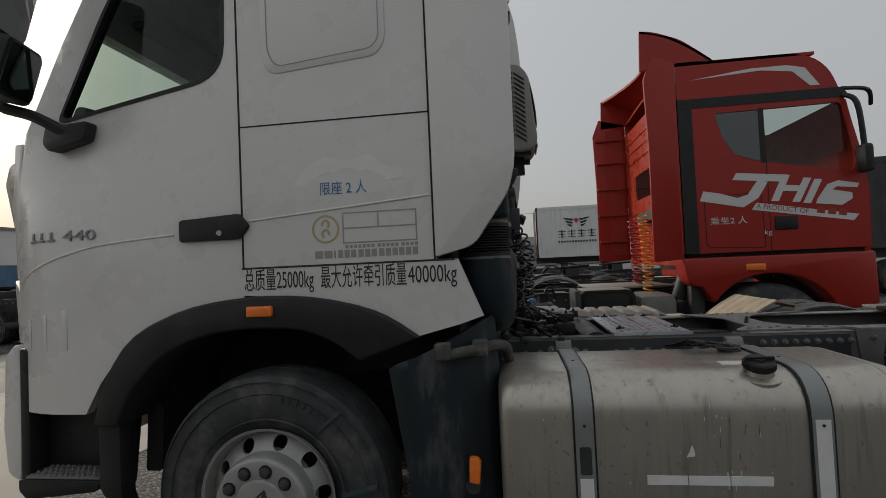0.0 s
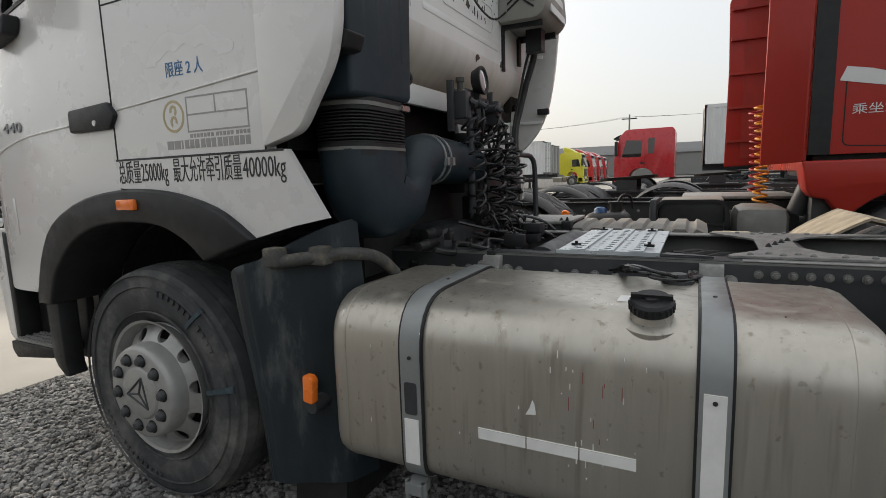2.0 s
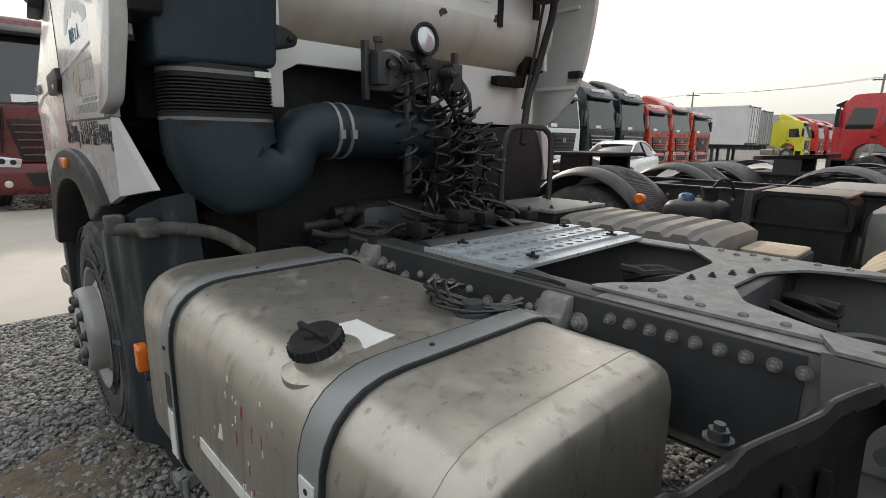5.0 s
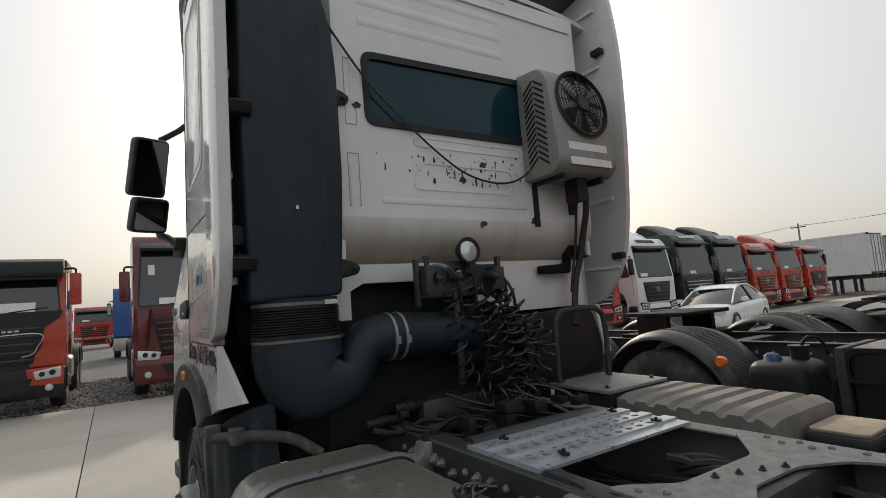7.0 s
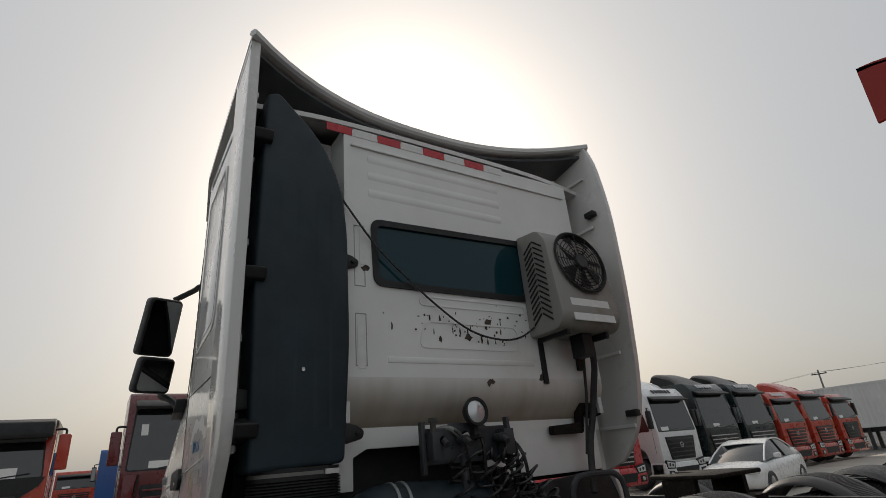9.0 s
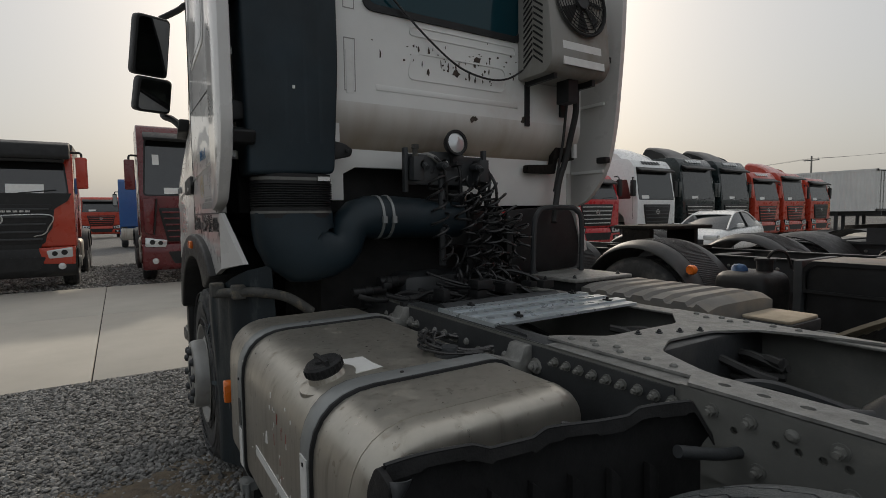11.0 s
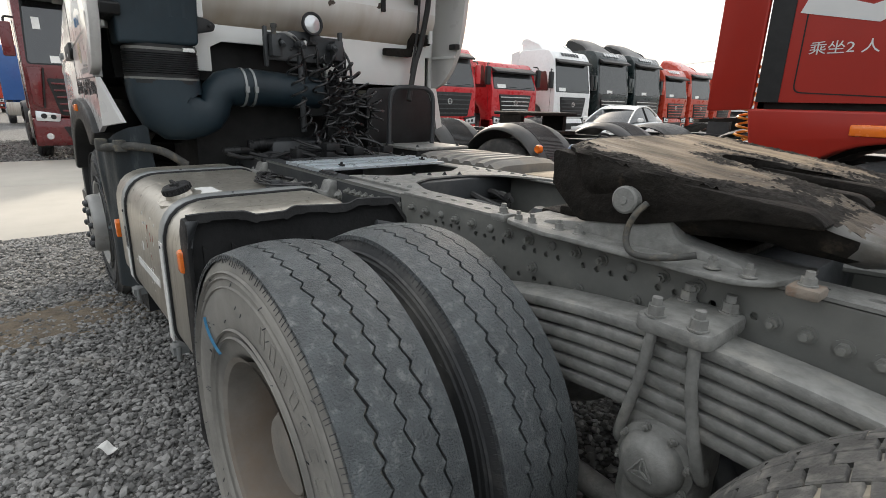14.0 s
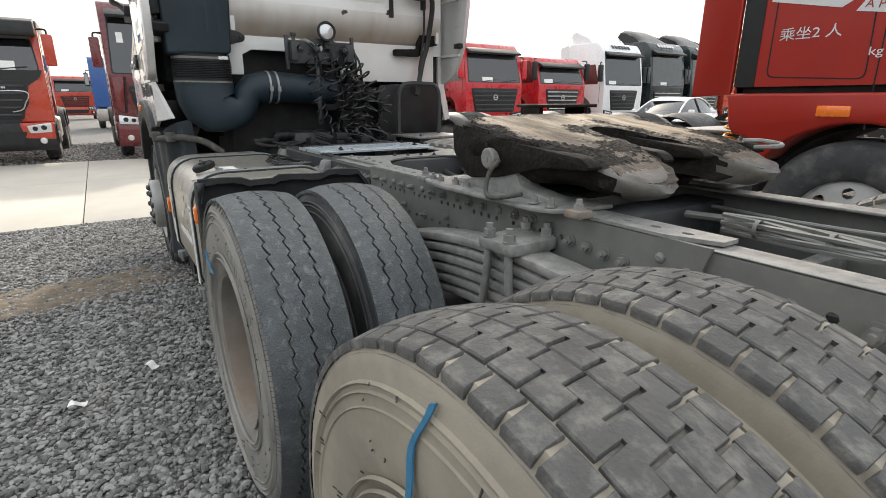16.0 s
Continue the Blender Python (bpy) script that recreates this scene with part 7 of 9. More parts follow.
    for r0, r1, a0, a1, wd in ((0.37, 0.5, 50, 47, 2.2), (0.325, 0.48, 3, 6, 3.2)):
        dab = Shape().sheet(lambda u, v: (0.012 + (r0 + (r1 - r0) * u) * math.cos(radians(a0 + (a1 - a0) * u + wd * v)), 0.0575 + 0.01 * max(0, u - 0.5), 0.522 + (r0 + (r1 - r0) * u) * math.sin(radians(a0 + (a1 - a0) * u + wd * v))), 8, 1, thick=(0, 0.009, 0))
        part("paint_mark", dab, M_STROKE_DIM, truck, "faded blue paint stroke on the tyre")
    blue = Shape().sheet(lambda u, v: (2.92 + 0.02 * u + 0.1 * u * u - 0.005 * v, -0.0275, 0.83 - 0.062 * math.sin(1.45 * u) - 0.004 * v), 12, 1, thick=(0, 0.006, 0))
    part("paint_mark", blue, M_STROKE, truck, "blue paint stroke on the tyre")


def _shift(s, dx, dy):
    return [(x + dx, y + dy, z) for x, y, z in s.v], s.f


suspension()


def _slab(fine, tilt):
    """The plate's body: deep under the front and middle, thin towards the ramps."""
    n = len(fine)
    cx, cy = 3.75, 1.22
    rings = []
    for k, (inset, drop) in enumerate(((0.02, 0.004), (0.004, 0.012), (-0.006, 0.032), (-0.004, 0.06), (0.02, 0.1), (0.1, 0.14))):
        ring = []
        for x, y in fine:
            t = max(0.0, min(1.0, (x - 3.8) / 0.4))
            d = drop * (1 - 0.62 * t)
            w = 0.006 * math.sin(31 * x + 17 * y + 2 * k) + 0.004 * math.sin(70 * x - 40 * y + k)
            s = 1 - inset * 1.2
            ring.append((cx + (x - cx) * s + w, cy + (y - cy) * s + w, tilt(x, y) - d))
        rings += ring
    fs = [(k * n + i, k * n + (i + 1) % n, (k + 1) * n + (i + 1) % n, (k + 1) * n + i) for k in range(5) for i in range(n)]
    end = [f for f in fs if min(rings[i][0] for i in f) > 4.07 + 0.025 * math.sin(9 * rings[f[0]][2] * 30)]
    rest = [f for f in fs if f not in end]
    return Shape().add(rings, rest + [tuple(range(n)), tuple(range(5 * n, 6 * n))]), Shape().add(rings, end)


def fifth_wheel():
    """Coupling plate: broad in front, two ramps behind with a slot between."""
    CY = 1.22
    half = [(3.43, 0.0), (3.43, 0.28), (3.46, 0.4), (3.53, 0.47), (3.7, 0.475), (3.9, 0.44), (4.06, 0.405), (4.13, 0.39), (4.178, 0.35), (4.193, 0.29), (4.178, 0.225), (4.12, 0.17), (4.03, 0.13), (3.85, 0.1), (3.72, 0.075), (3.68, 0.0)]
    out = [(x, CY - y) for x, y in half] + [(x, CY + y) for x, y in reversed(half[1:-1])]
    out = rounded(out, 0.02, 2)
    tilt = lambda x, y: 1.33 - 0.15 * (x - 3.42) - 0.3 * max(0, x - 3.95) ** 1.3 - 0.02 * (y - CY) ** 2
    fine = []
    for i, p in enumerate(out):
        q = out[(i + 1) % len(out)]
        n = max(1, int((Vector(q) - Vector(p)).length / 0.025))
        fine += [tuple(Vector(p).lerp(Vector(q), j / n)) for j in range(n)]
    slab, ends = _slab(fine, tilt)
    fwp = part("fifth_wheel", tidy(slab), M_GREASE, truck, "fifth-wheel coupling plate caked in black and tan grease")

    split("ramp_end", tidy(ends), M_TIP, fwp, "worn bare-steel ends of the ramps", angle=75)

    # worn upper face with raised smears of grease, as a height field cut to the outline
    def inside(x, y):
        c = False
        for i in range(len(fine)):
            (x1, y1), (x2, y2) = fine[i], fine[i - 1]
            if (y1 > y) != (y2 > y) and x < (x2 - x1) * (y - y1) / (y2 - y1) + x1:
                c = not c
        return c
    def caked(x, y):
        """Above zero where black crumbs of grease lie: along the rim, over the ramps, round the slot."""
        h = 0.8 * noise.noise((x * 9, y * 12, 7.0)) + 0.35 * noise.noise((x * 31, y * 37, 1.0)) + 0.3 * noise.noise((x * 90, y * 90, 3.0))
        rim = max(0.0, 1.0 - (0.47 - 0.1 * max(0.0, x - 3.8) / 0.35 - abs(y - CY)) / 0.12)
        front = max(0.0, 1.0 - (x - 3.43) / 0.05)
        ramp = max(0.0, min(1.0, (x - 3.8) / 0.2))
        slot = math.exp(-((x - 3.72) / 0.14) ** 2 - ((abs(y - CY) - 0.11) / 0.07) ** 2)
        bare = math.exp(-((x - 3.62) / 0.12) ** 2 - ((abs(y - CY) - 0.24) / 0.09) ** 2)
        return h + 1.1 * rim + 0.7 * front + 0.75 * ramp + 0.9 * slot - 0.9 * bare - 0.5
    s = Shape()
    N = 190
    ring = np.array(fine)
    idx = {}
    for i in range(N + 1):
        for j in range(N + 1):
            x, y = 3.42 + 0.79 * i / N, CY - 0.48 + 0.96 * j / N
            if inside(x, y):
                h = noise.noise((x * 7, y * 9, 0.3)) * 0.5 + noise.noise((x * 19, y * 24, 2.0)) * 0.35 + noise.noise((x * 50, y * 50, 5.0)) * 0.2
                clump = max(0.0, h) ** 1.2
                rough = 0.1 if caked(x, y) < 0 or x > 4.07 else 1.0
                crumb = max(0.0, noise.noise((x * 95, y * 95, 9.0)) + 0.5 * noise.noise((x * 190, y * 190, 4.0)) + 0.1)
                near = float(np.sqrt(((ring - (x, y)) ** 2).sum(1).min()))
                idx[i, j] = len(s.v)
                s.v.append((x, y, tilt(x, y) - 0.002 + 0.009 * clump + 0.006 * rough * crumb - 0.016 * max(0.0, 1 - near / 0.024)))
    blk = Shape()
    blk.v = s.v
    nose = Shape()
    nose.v = s.v
    thin = Shape()
    thin.v = s.v
    for i in range(N):
        for j in range(N):
            q = ((i, j), (i + 1, j), (i + 1, j + 1), (i, j + 1))
            if not all(k in idx for k in q):
                continue
            f = tuple(idx[k] for k in q)
            x, y = s.v[f[0]][:2]
            h = noise.noise((x * 11, y * 13, 7.0))
            g = caked(x, y)
            edge = x + 0.03 * h + 0.02 * noise.noise((x * 60, y * 60, 2.0))
            (nose if edge > 4.115 else thin if edge > 4.07 else blk if g > 0.1 else thin if g > -0.16 else s).f.append(f)
    part("plate_face", tidy(s), M_GREASE_TOP, fwp, "tan grease smeared over the plate", angle=70)
    split("ramp_nose", tidy(nose), M_TIP, fwp, "worn bare-steel ends of the ramps", angle=70)
    part("thin_grease", tidy(thin), M_GREASE_MIX, fwp, "thin brown grease between the bare and the caked places", angle=70)
    part("black_grease", tidy(blk), M_GREASE, fwp, "black grease pushed to the rim", angle=70)
    sk = Shape()
    for y0, y1 in ((CY - 0.46, CY - 0.4), (CY + 0.4, CY + 0.46), (CY - 0.13, CY - 0.08), (CY + 0.08, CY + 0.13)):
        sk.prism(rounded([(3.44, 1.3), (3.45, 1.2), (3.54, 1.12), (3.7, 1.14), (3.9, 1.19), (4.08, 1.2), (4.05, 1.23), (3.7, 1.26)], 0.02), "y", y0, y1)
    sk.prism([(CY - 0.44, 1.29), (CY - 0.44, 1.2), (CY + 0.44, 1.2), (CY + 0.44, 1.29)], "x", 3.43, 3.47)
    skirt = part("plate_rib", sk, M_GREASE, fwp, bevel=0.012)
    # pedestals, pivot pins, base plate with bolts, release handle
    for sgn in (-1, 1):
        y = CY + sgn * 0.41
        ped = Shape().prism(rounded([(3.4, 1.07), (3.98, 1.07), (3.94, 1.1), (3.8, 1.12), (3.75, 1.22), (3.61, 1.22), (3.56, 1.12), (3.42, 1.1)], 0.02), "y", y - 0.04, y + 0.04)
        p = part("pedestal", ped, M_DUSTY, truck, "cast pedestal under the coupling plate", bevel=0.01)
        part("pivot_pin", Shape().lathe([(y - 0.082, 0.0), (y - 0.082, 0.028), (y - 0.078, 0.033), (y - 0.03, 0.033)], 24, at=(3.682, 0, 1.2)).cyl((3.682, y - 0.085, 1.2), (3.682, y - 0.08, 1.2), 0.009), M_DUSTY, p, "round steel pivot pin")
    base = Shape().prism(rounded([(3.33, 0.7), (3.5, 0.695), (3.95, 0.7), (4.02, 0.74), (4.05, 0.92), (3.33, 0.92)], 0.03), "z", 1.079, 1.092, bend=lambda x, y: 0.006 * math.sin(14 * x)).prism(rect(3.33, 4.05, 1.52, 1.74, 0.03), "z", 1.079, 1.092)
    split("base_plate", base, M_DUSTY, truck, "dusty base plate", bevel=0.003)
    part("base_bridge", Shape().box(3.3, 3.9, 0.9, 1.55, 1.075, 1.1).box(3.4, 3.75, 0.86, 1.6, 1.1, 1.13), M_GREASE, truck, bevel=0.01)
    studs("base_bolt", [(3.36, 0.73, 1.09), (3.41, 0.73, 1.09), (3.5, 0.735, 1.09), (3.56, 0.74, 1.09), (3.9, 0.735, 1.09), (3.97, 0.735, 1.09)], (0, 0, 1), M_DUSTY, truck, 0.012, 0.014)
    for x in (4.07, 3.293):
        blk = part("thrust_block", Shape().box(x - 0.028, x + 0.028, 0.71, 0.766, 1.078, 1.1), M_RUST if x > 4 else M_DUSTY, truck, "rusty bolted block", bevel=0.006)
        part("block_bolt", Shape().cyl((x, 0.738, 1.1), (x, 0.738, 1.103), 0.017, n=14).cyl((x, 0.738, 1.103), (x, 0.738, 1.116), 0.0135, n=6).cyl((x, 0.738, 1.116), (x, 0.738, 1.128), 0.008, n=10), M_DUSTY, blk)
    hd = Shape().tube([(3.735, 0.74, 1.2), (3.722, 0.72, 1.175), (3.712, 0.71, 1.14), (3.718, 0.7, 1.11), (3.74, 0.69, 1.092), (3.78, 0.685, 1.092), (3.83, 0.69, 1.102), (3.875, 0.71, 1.115)], 0.0075, 10)
    part("release_handle", hd, M_CLAY, truck)
    part("far_handle", Shape().tube([(4.02, CY + 0.4, 1.24), (4.06, CY + 0.45, 1.24), (4.11, CY + 0.48, 1.23), (4.12, CY + 0.44, 1.225), (4.06, CY + 0.4, 1.22)], 0.008, 8), M_DUSTY, truck, "bent steel pull handle")


fifth_wheel()


# ---- other trucks ----
def plain_wheel(parent, m, dual=False, rim=M_RIM):
    w = 0.3
    pr = tyre_profile(w, 0.53, 0.29)
    grooves = []
    for y in (-0.08, -0.027, 0.027, 0.08):
        grooves += [(y - 0.012, 0.53), (y - 0.008, 0.518), (y + 0.008, 0.518), (y + 0.012, 0.53)]
    pr = pr[:7] + grooves + pr[7:]
    t = Shape().lathe([(p[0] + 0.15, p[1]) for p in pr], 40, loop=True)
    o = part("wheel", t, M_RUBBER, parent, "black truck tyre on a steel wheel", at=m)
    if dual:
        r = Shape().lathe([(0.02, 0.29), (0.05, 0.27), (0.18, 0.258), (0.19, 0.14), (0.08, 0.1), (0.07, 0.0)], 32)
    else:
        r = holed_disc(0.288, 0.12, 8, 0.035, 0.215, lambda q: 0.04 * max(0, (q - 0.12) / 0.16) - 0.0, 0.012).lathe([(0.06, 0.12), (-0.04, 0.12), (-0.05, 0.1), (-0.05, 0.0)], 24).lathe([(0.02, 0.29), (0.05, 0.28), (0.2, 0.27)], 32)
        for i in range(10):
            a = 2 * math.pi * i / 10
            r.cyl((0.15 * math.cos(a), 0.0, 0.15 * math.sin(a)), (0.15 * math.cos(a), -0.02, 0.15 * math.sin(a)), 0.015, n=6)
    part("rim", r, rim, o)
    if dual:
        part("inner_tyre", Shape().lathe([(p[0] + 0.48, p[1]) for p in pr], 40, loop=True), M_RUBBER, o)
    return o


def tail(th, x_front, length, rails_z=1.05, axles=(), fenders=True, wheel_front=None):
    """Frame, rear axles, fenders and coupling plate of a tractor that faces +x; its middle line is y = 0."""
    x_end = x_front - length
    for s in (-1, 1):
        y = s * 0.43
        r = part("frame_rail", Shape().box(x_end, x_front, y - 0.005, y + 0.005, rails_z - 0.28, rails_z).box(x_end, x_front, min(y, y - s * 0.08), max(y, y - s * 0.08), rails_z - 0.01, rails_z + 0.002), M_FRAME, th)
        b = Shape()
        for i in range(int(length / 0.16)):
            b.rivet((x_end + 0.1 + 0.16 * i, y + s * 0.005, rails_z - 0.09), (0, s, 0), 0.02)
        tagged(part("rivet", b, M_DUSTY, r), kind="stuff")
    cb = Shape()
    for k in range(5):
        x = x_end + 0.1 + k * (length - 0.3) / 4
        cb.box(x, x + 0.12, -0.42, 0.42, rails_z - 0.22, rails_z - 0.01)
    split("cross_beam", cb, M_FRAME, th)
    for x in axles:
        for s in (-1, 1):
            plain_wheel(th, pose(x, s * 1.24, 0.53, 0, 0, 0 if s < 0 else 180), dual=True)
            if fenders:
                f = Shape().sheet(lambda u, v: (x + 0.66 * math.cos(math.pi * (0.08 + 0.84 * u)), s * (0.58 + 0.68 * v), 0.52 + 0.68 * math.sin(math.pi * (0.08 + 0.84 * u)) - 0.05 * v ** 6 + (0.006 if (u * 40) % 2 < 1 and v > 0.1 else 0)), 40, 8, thick=-0.012)
                part("fender", f, M_BLACK, th, "black ribbed plastic fender", angle=60)
    part("axle", Shape().cyl((axles[0], -1, 0.53), (axles[0], 1, 0.53), 0.08) if axles else Shape().box(0, 1, 0, 1, 0, 1), M_FRAME, th)
    if axles:
        xm = sum(axles) / len(axles)
        pl = rounded([(xm + 0.42, -0.4), (xm + 0.42, 0.4), (xm + 0.1, 0.47), (xm - 0.3, 0.4), (xm - 0.45, 0.28), (xm - 0.38, 0.14), (xm - 0.1, 0.05), (xm - 0.1, -0.05), (xm - 0.38, -0.14), (xm - 0.45, -0.28), (xm - 0.3, -0.4), (xm + 0.1, -0.47)], 0.03, 3)
        f = part("fifth_wheel", Shape().prism(pl, "z", rails_z + 0.2, rails_z + 0.25, bend=lambda x, y: 0.06 * (x - xm)), M_GREASE, th, "greasy black coupling plate")
        part("pedestal", Shape().box(xm - 0.15, xm + 0.15, -0.45, -0.38, rails_z, rails_z + 0.2).box(xm - 0.15, xm + 0.15, 0.38, 0.45, rails_z, rails_z + 0.2).box(xm - 0.4, xm + 0.4, -0.5, 0.5, rails_z, rails_z + 0.03), M_FRAME, th)


def parked(label, paint, x, y, heading=0, roof=3.35, wide=2.46, visor=True, deflector=False, style=0, lower=None, tail_len=4.6, light_grille=False, group="trucks parked across the lane", cab_len=2.1, plate=False, deck=True, top=None, sign=False, face="", rear_window=False):
    """A forward-control tractor. Its bumper is at x = 0 and it faces +x before it is placed."""
    th = thing("tractor_truck", label, "truck", pose(x, y, 0, 0, 0, heading), group)
    h = wide / 2
    low = lower or paint
    zb, zw = 1.05, 1.95            # foot of the cab, foot of the windscreen
    L = cab_len
    side = rounded([(-L, zb), (-1.75, zb), (-1.7, 1.3), (-1.45, 1.5), (-1.0, 1.5), (-0.72, 1.3), (-0.62, 0.9), (-0.03, 0.9), (-0.02, zw), (-0.25, roof - 0.32), (-0.5, roof - 0.03), (-0.8, roof), (-L + 0.1, roof), (-L, roof - 0.12)], [0.03, 0.02, 0.1, 0.1, 0.1, 0.1, 0.02, 0.05, 0.05, 0.1, 0.1, 0.1, 0.05, 0.05], 3)
    cabp = part("cab", Shape().prism(side, "y", -h, h), paint, th, bevel=0.06, angle=50)
    if top:
        part("roof_cap", Shape().prism(rounded([(-L + 0.05, roof - 0.45), (-0.3, roof - 0.45), (-0.45, roof + 0.02), (-L + 0.05, roof + 0.03)], 0.08), "y", -h - 0.006, h + 0.006), top, cabp, bevel=0.07)
    lean = math.atan2(0.23, roof - 0.32 - zw)
    scr = rounded([(-h + 0.1, 0.04), (h - 0.1, 0.04), (h - 0.17, (roof - 0.32 - zw) - 0.06), (-h + 0.17, (roof - 0.32 - zw) - 0.06)], 0.07)
    mscr = Matrix.Translation((-0.02, 0, zw)) @ Matrix.Rotation(-lean, 4, "Y")
    part("windscreen", Shape().prism(scr, "x", -0.012, 0.006), M_GLASS_DARK, cabp, "dark windscreen", at=mscr)
    part("screen_seal", Shape().prism(rounded([(-h + 0.07, 0.015), (h - 0.07, 0.015), (h - 0.14, roof - 0.32 - zw - 0.03), (-h + 0.14, roof - 0.32 - zw - 0.03)], 0.08), "x", -0.02, 0.003, holes=[scr]), M_BLACK, cabp, at=mscr)
    wp = Shape()
    for yy in (-0.55, 0.35):
        wp.cyl((0.012, yy, 0.05), (0.012, yy + 0.6, 0.12), 0.012, n=6)
    split("wiper", wp, M_BLACK, cabp, at=mscr)
    part("sun_card", Shape().box(0.007, 0.01, -0.35 - 0.2 * style, 0.1 - 0.2 * style, 0.06, 0.2), M_LABEL, cabp, at=mscr) if style in (1, 2, 3) else None
    lz = 0.1 if face == "slots" else -0.04 if face else 0.0
    for s in (-1, 1):
        yy = s * (h + 0.002)
        win = rounded([(-0.35, 2.02), (-1.2, 2.02), (-1.25, 2.75), (-0.55, 2.8)], 0.07)
        part("side_window", Shape().prism(win, "y", yy - 0.006, yy + 0.006), M_GLASS_DARK, cabp)
        if rear_window:
            part("rear_side_window", Shape().prism(rounded([(-1.5, 2.15), (-1.75, 2.15), (-1.78, 2.85), (-1.5, 2.85)], 0.05), "y", yy - 0.006, yy + 0.006), M_GLASS_DARK, cabp)
        dr = Shape()
        dr.box(-1.36, -1.35, yy - 0.004, yy + 0.004, 1.45, 2.9).box(-0.26, -0.25, yy - 0.004, yy + 0.004, 1.2, 2.1)
        split("door_gap", dr, M_DARK, cabp)
        part("door_handle", Shape().box(-1.32, -1.15, yy - 0.012, yy + 0.012, 1.7, 1.78), M_BLACK, cabp)
        mm = part("mirror", Shape().prism(rounded([(s * (h + 0.06), 2.1), (s * (h + 0.26), 2.1), (s * (h + 0.26), 2.75), (s * (h + 0.06), 2.75)], 0.04), "x", -0.2, -0.06), paint if style in (1, 2) or face else M_BLACK, cabp, bevel=0.03)
        part("mirror_glass", Shape().box(-0.205, -0.2, min(s * (h + 0.08), s * (h + 0.24)), max(s * (h + 0.08), s * (h + 0.24)), 2.15, 2.7), M_MIRROR, mm)
        part("mirror_arm", Shape().tube([(-0.25, s * (h - 0.02), 2.85), (-0.18, s * (h + 0.15), 2.84), (-0.14, s * (h + 0.16), 2.7)], 0.022, 6), M_BLACK, mm)
        hl = part("headlamp", Shape().prism(rounded([(s * (h - 0.06), 0.74 + lz), (s * (h - 0.06), 0.95 + lz), (s * (h - 0.5), 0.88 + lz), (s * (h - 0.46), 0.72 + lz)], 0.03), "x", -0.02, 0.062), M_LENS, th, "clear headlamp", bevel=0.012)
        part("lamp_bowl", Shape().lathe([(0.056, 0.0), (0.058, 0.05), (0.05, 0.06)], 18, axis="x", at=(0.007, s * (h - 0.2), 0.84 + lz)).lathe([(0.056, 0.0), (0.058, 0.045), (0.05, 0.055)], 18, axis="x", at=(0.007, s * (h - 0.36), 0.82 + lz)), M_BLACK, hl)
        part("fog_lamp", Shape().lathe([(0.05, 0.07), (0.075, 0.06), (0.08, 0.0)], 16, axis="x", at=(0, s * (h - 0.25), 0.52)), M_LENS, th)
        plain_wheel(th, pose(-1.25, s * (h - 0.03), 0.53, 0, 0, 0 if s < 0 else 180), rim=M_RIM)
        part("step_panel", Shape().prism(rounded([(-0.7, 0.42), (-0.1, 0.42), (-0.1, 0.95), (-0.62, 0.95)], 0.04), "y", min(s * (h - 0.2), s * h), max(s * (h - 0.2), s * h)), low, th, bevel=0.02)
        tk = part("fuel_tank", Shape().prism(rect(min(s * 0.6, s * 1.2), max(s * 0.6, s * 1.2), 0.42, 0.98, 0.1), "x", -3.3, -2.3), M_ALU, th, bevel=0.03)
    if visor and sign:
        part("sun_visor", Shape().prism([(-0.2, roof - 0.47), (0.03, roof - 0.56), (0.05, roof - 0.5), (-0.24, roof - 0.36)], "y", -h + 0.12, h - 0.12), M_BLACK, cabp, bevel=0.01)
    if visor and not sign:
        part("sun_visor", Shape().prism([(-0.22, roof - 0.35), (0.02, roof - 0.42), (0.04, roof - 0.36), (-0.28, roof - 0.2)], "y", -h + 0.12, h - 0.12), M_BLACK, cabp, bevel=0.01)
    if deflector:
        d = Shape().sheet(lambda u, v: (-0.75 - (L - 0.65) * u, (h - 0.18) * (2 * v - 1) * (0.86 + 0.14 * u), roof - 0.05 + 0.7 * math.sin(u * 1.45) * (1 - abs(2 * v - 1) ** 5 * 0.5)), 10, 12, thick=-0.03)
        part("roof_deflector", d, M_GLOSS_BLACK if paint is M_GREEN else paint, cabp, bevel=0.0, angle=60)
        for s in (-1, 1):
            part("side_deflector", Shape().prism([(-L, 1.2), (-L - 0.45, 1.25), (-L - 0.45, roof - 0.1), (-L, roof)], "y", min(s * (h - 0.04), s * h), max(s * (h - 0.04), s * h)), paint, cabp)
            part("deflector_side", Shape().prism([(-0.9, roof - 0.05), (-L, roof - 0.05), (-L, roof + 0.48), (-L + 0.3, roof + 0.46), (-1.2, roof + 0.22)], "y", min(s * (h - 0.22), s * (h - 0.19)), max(s * (h - 0.22), s * (h - 0.19))), M_GLOSS_BLACK if paint is M_GREEN else paint, cabp)
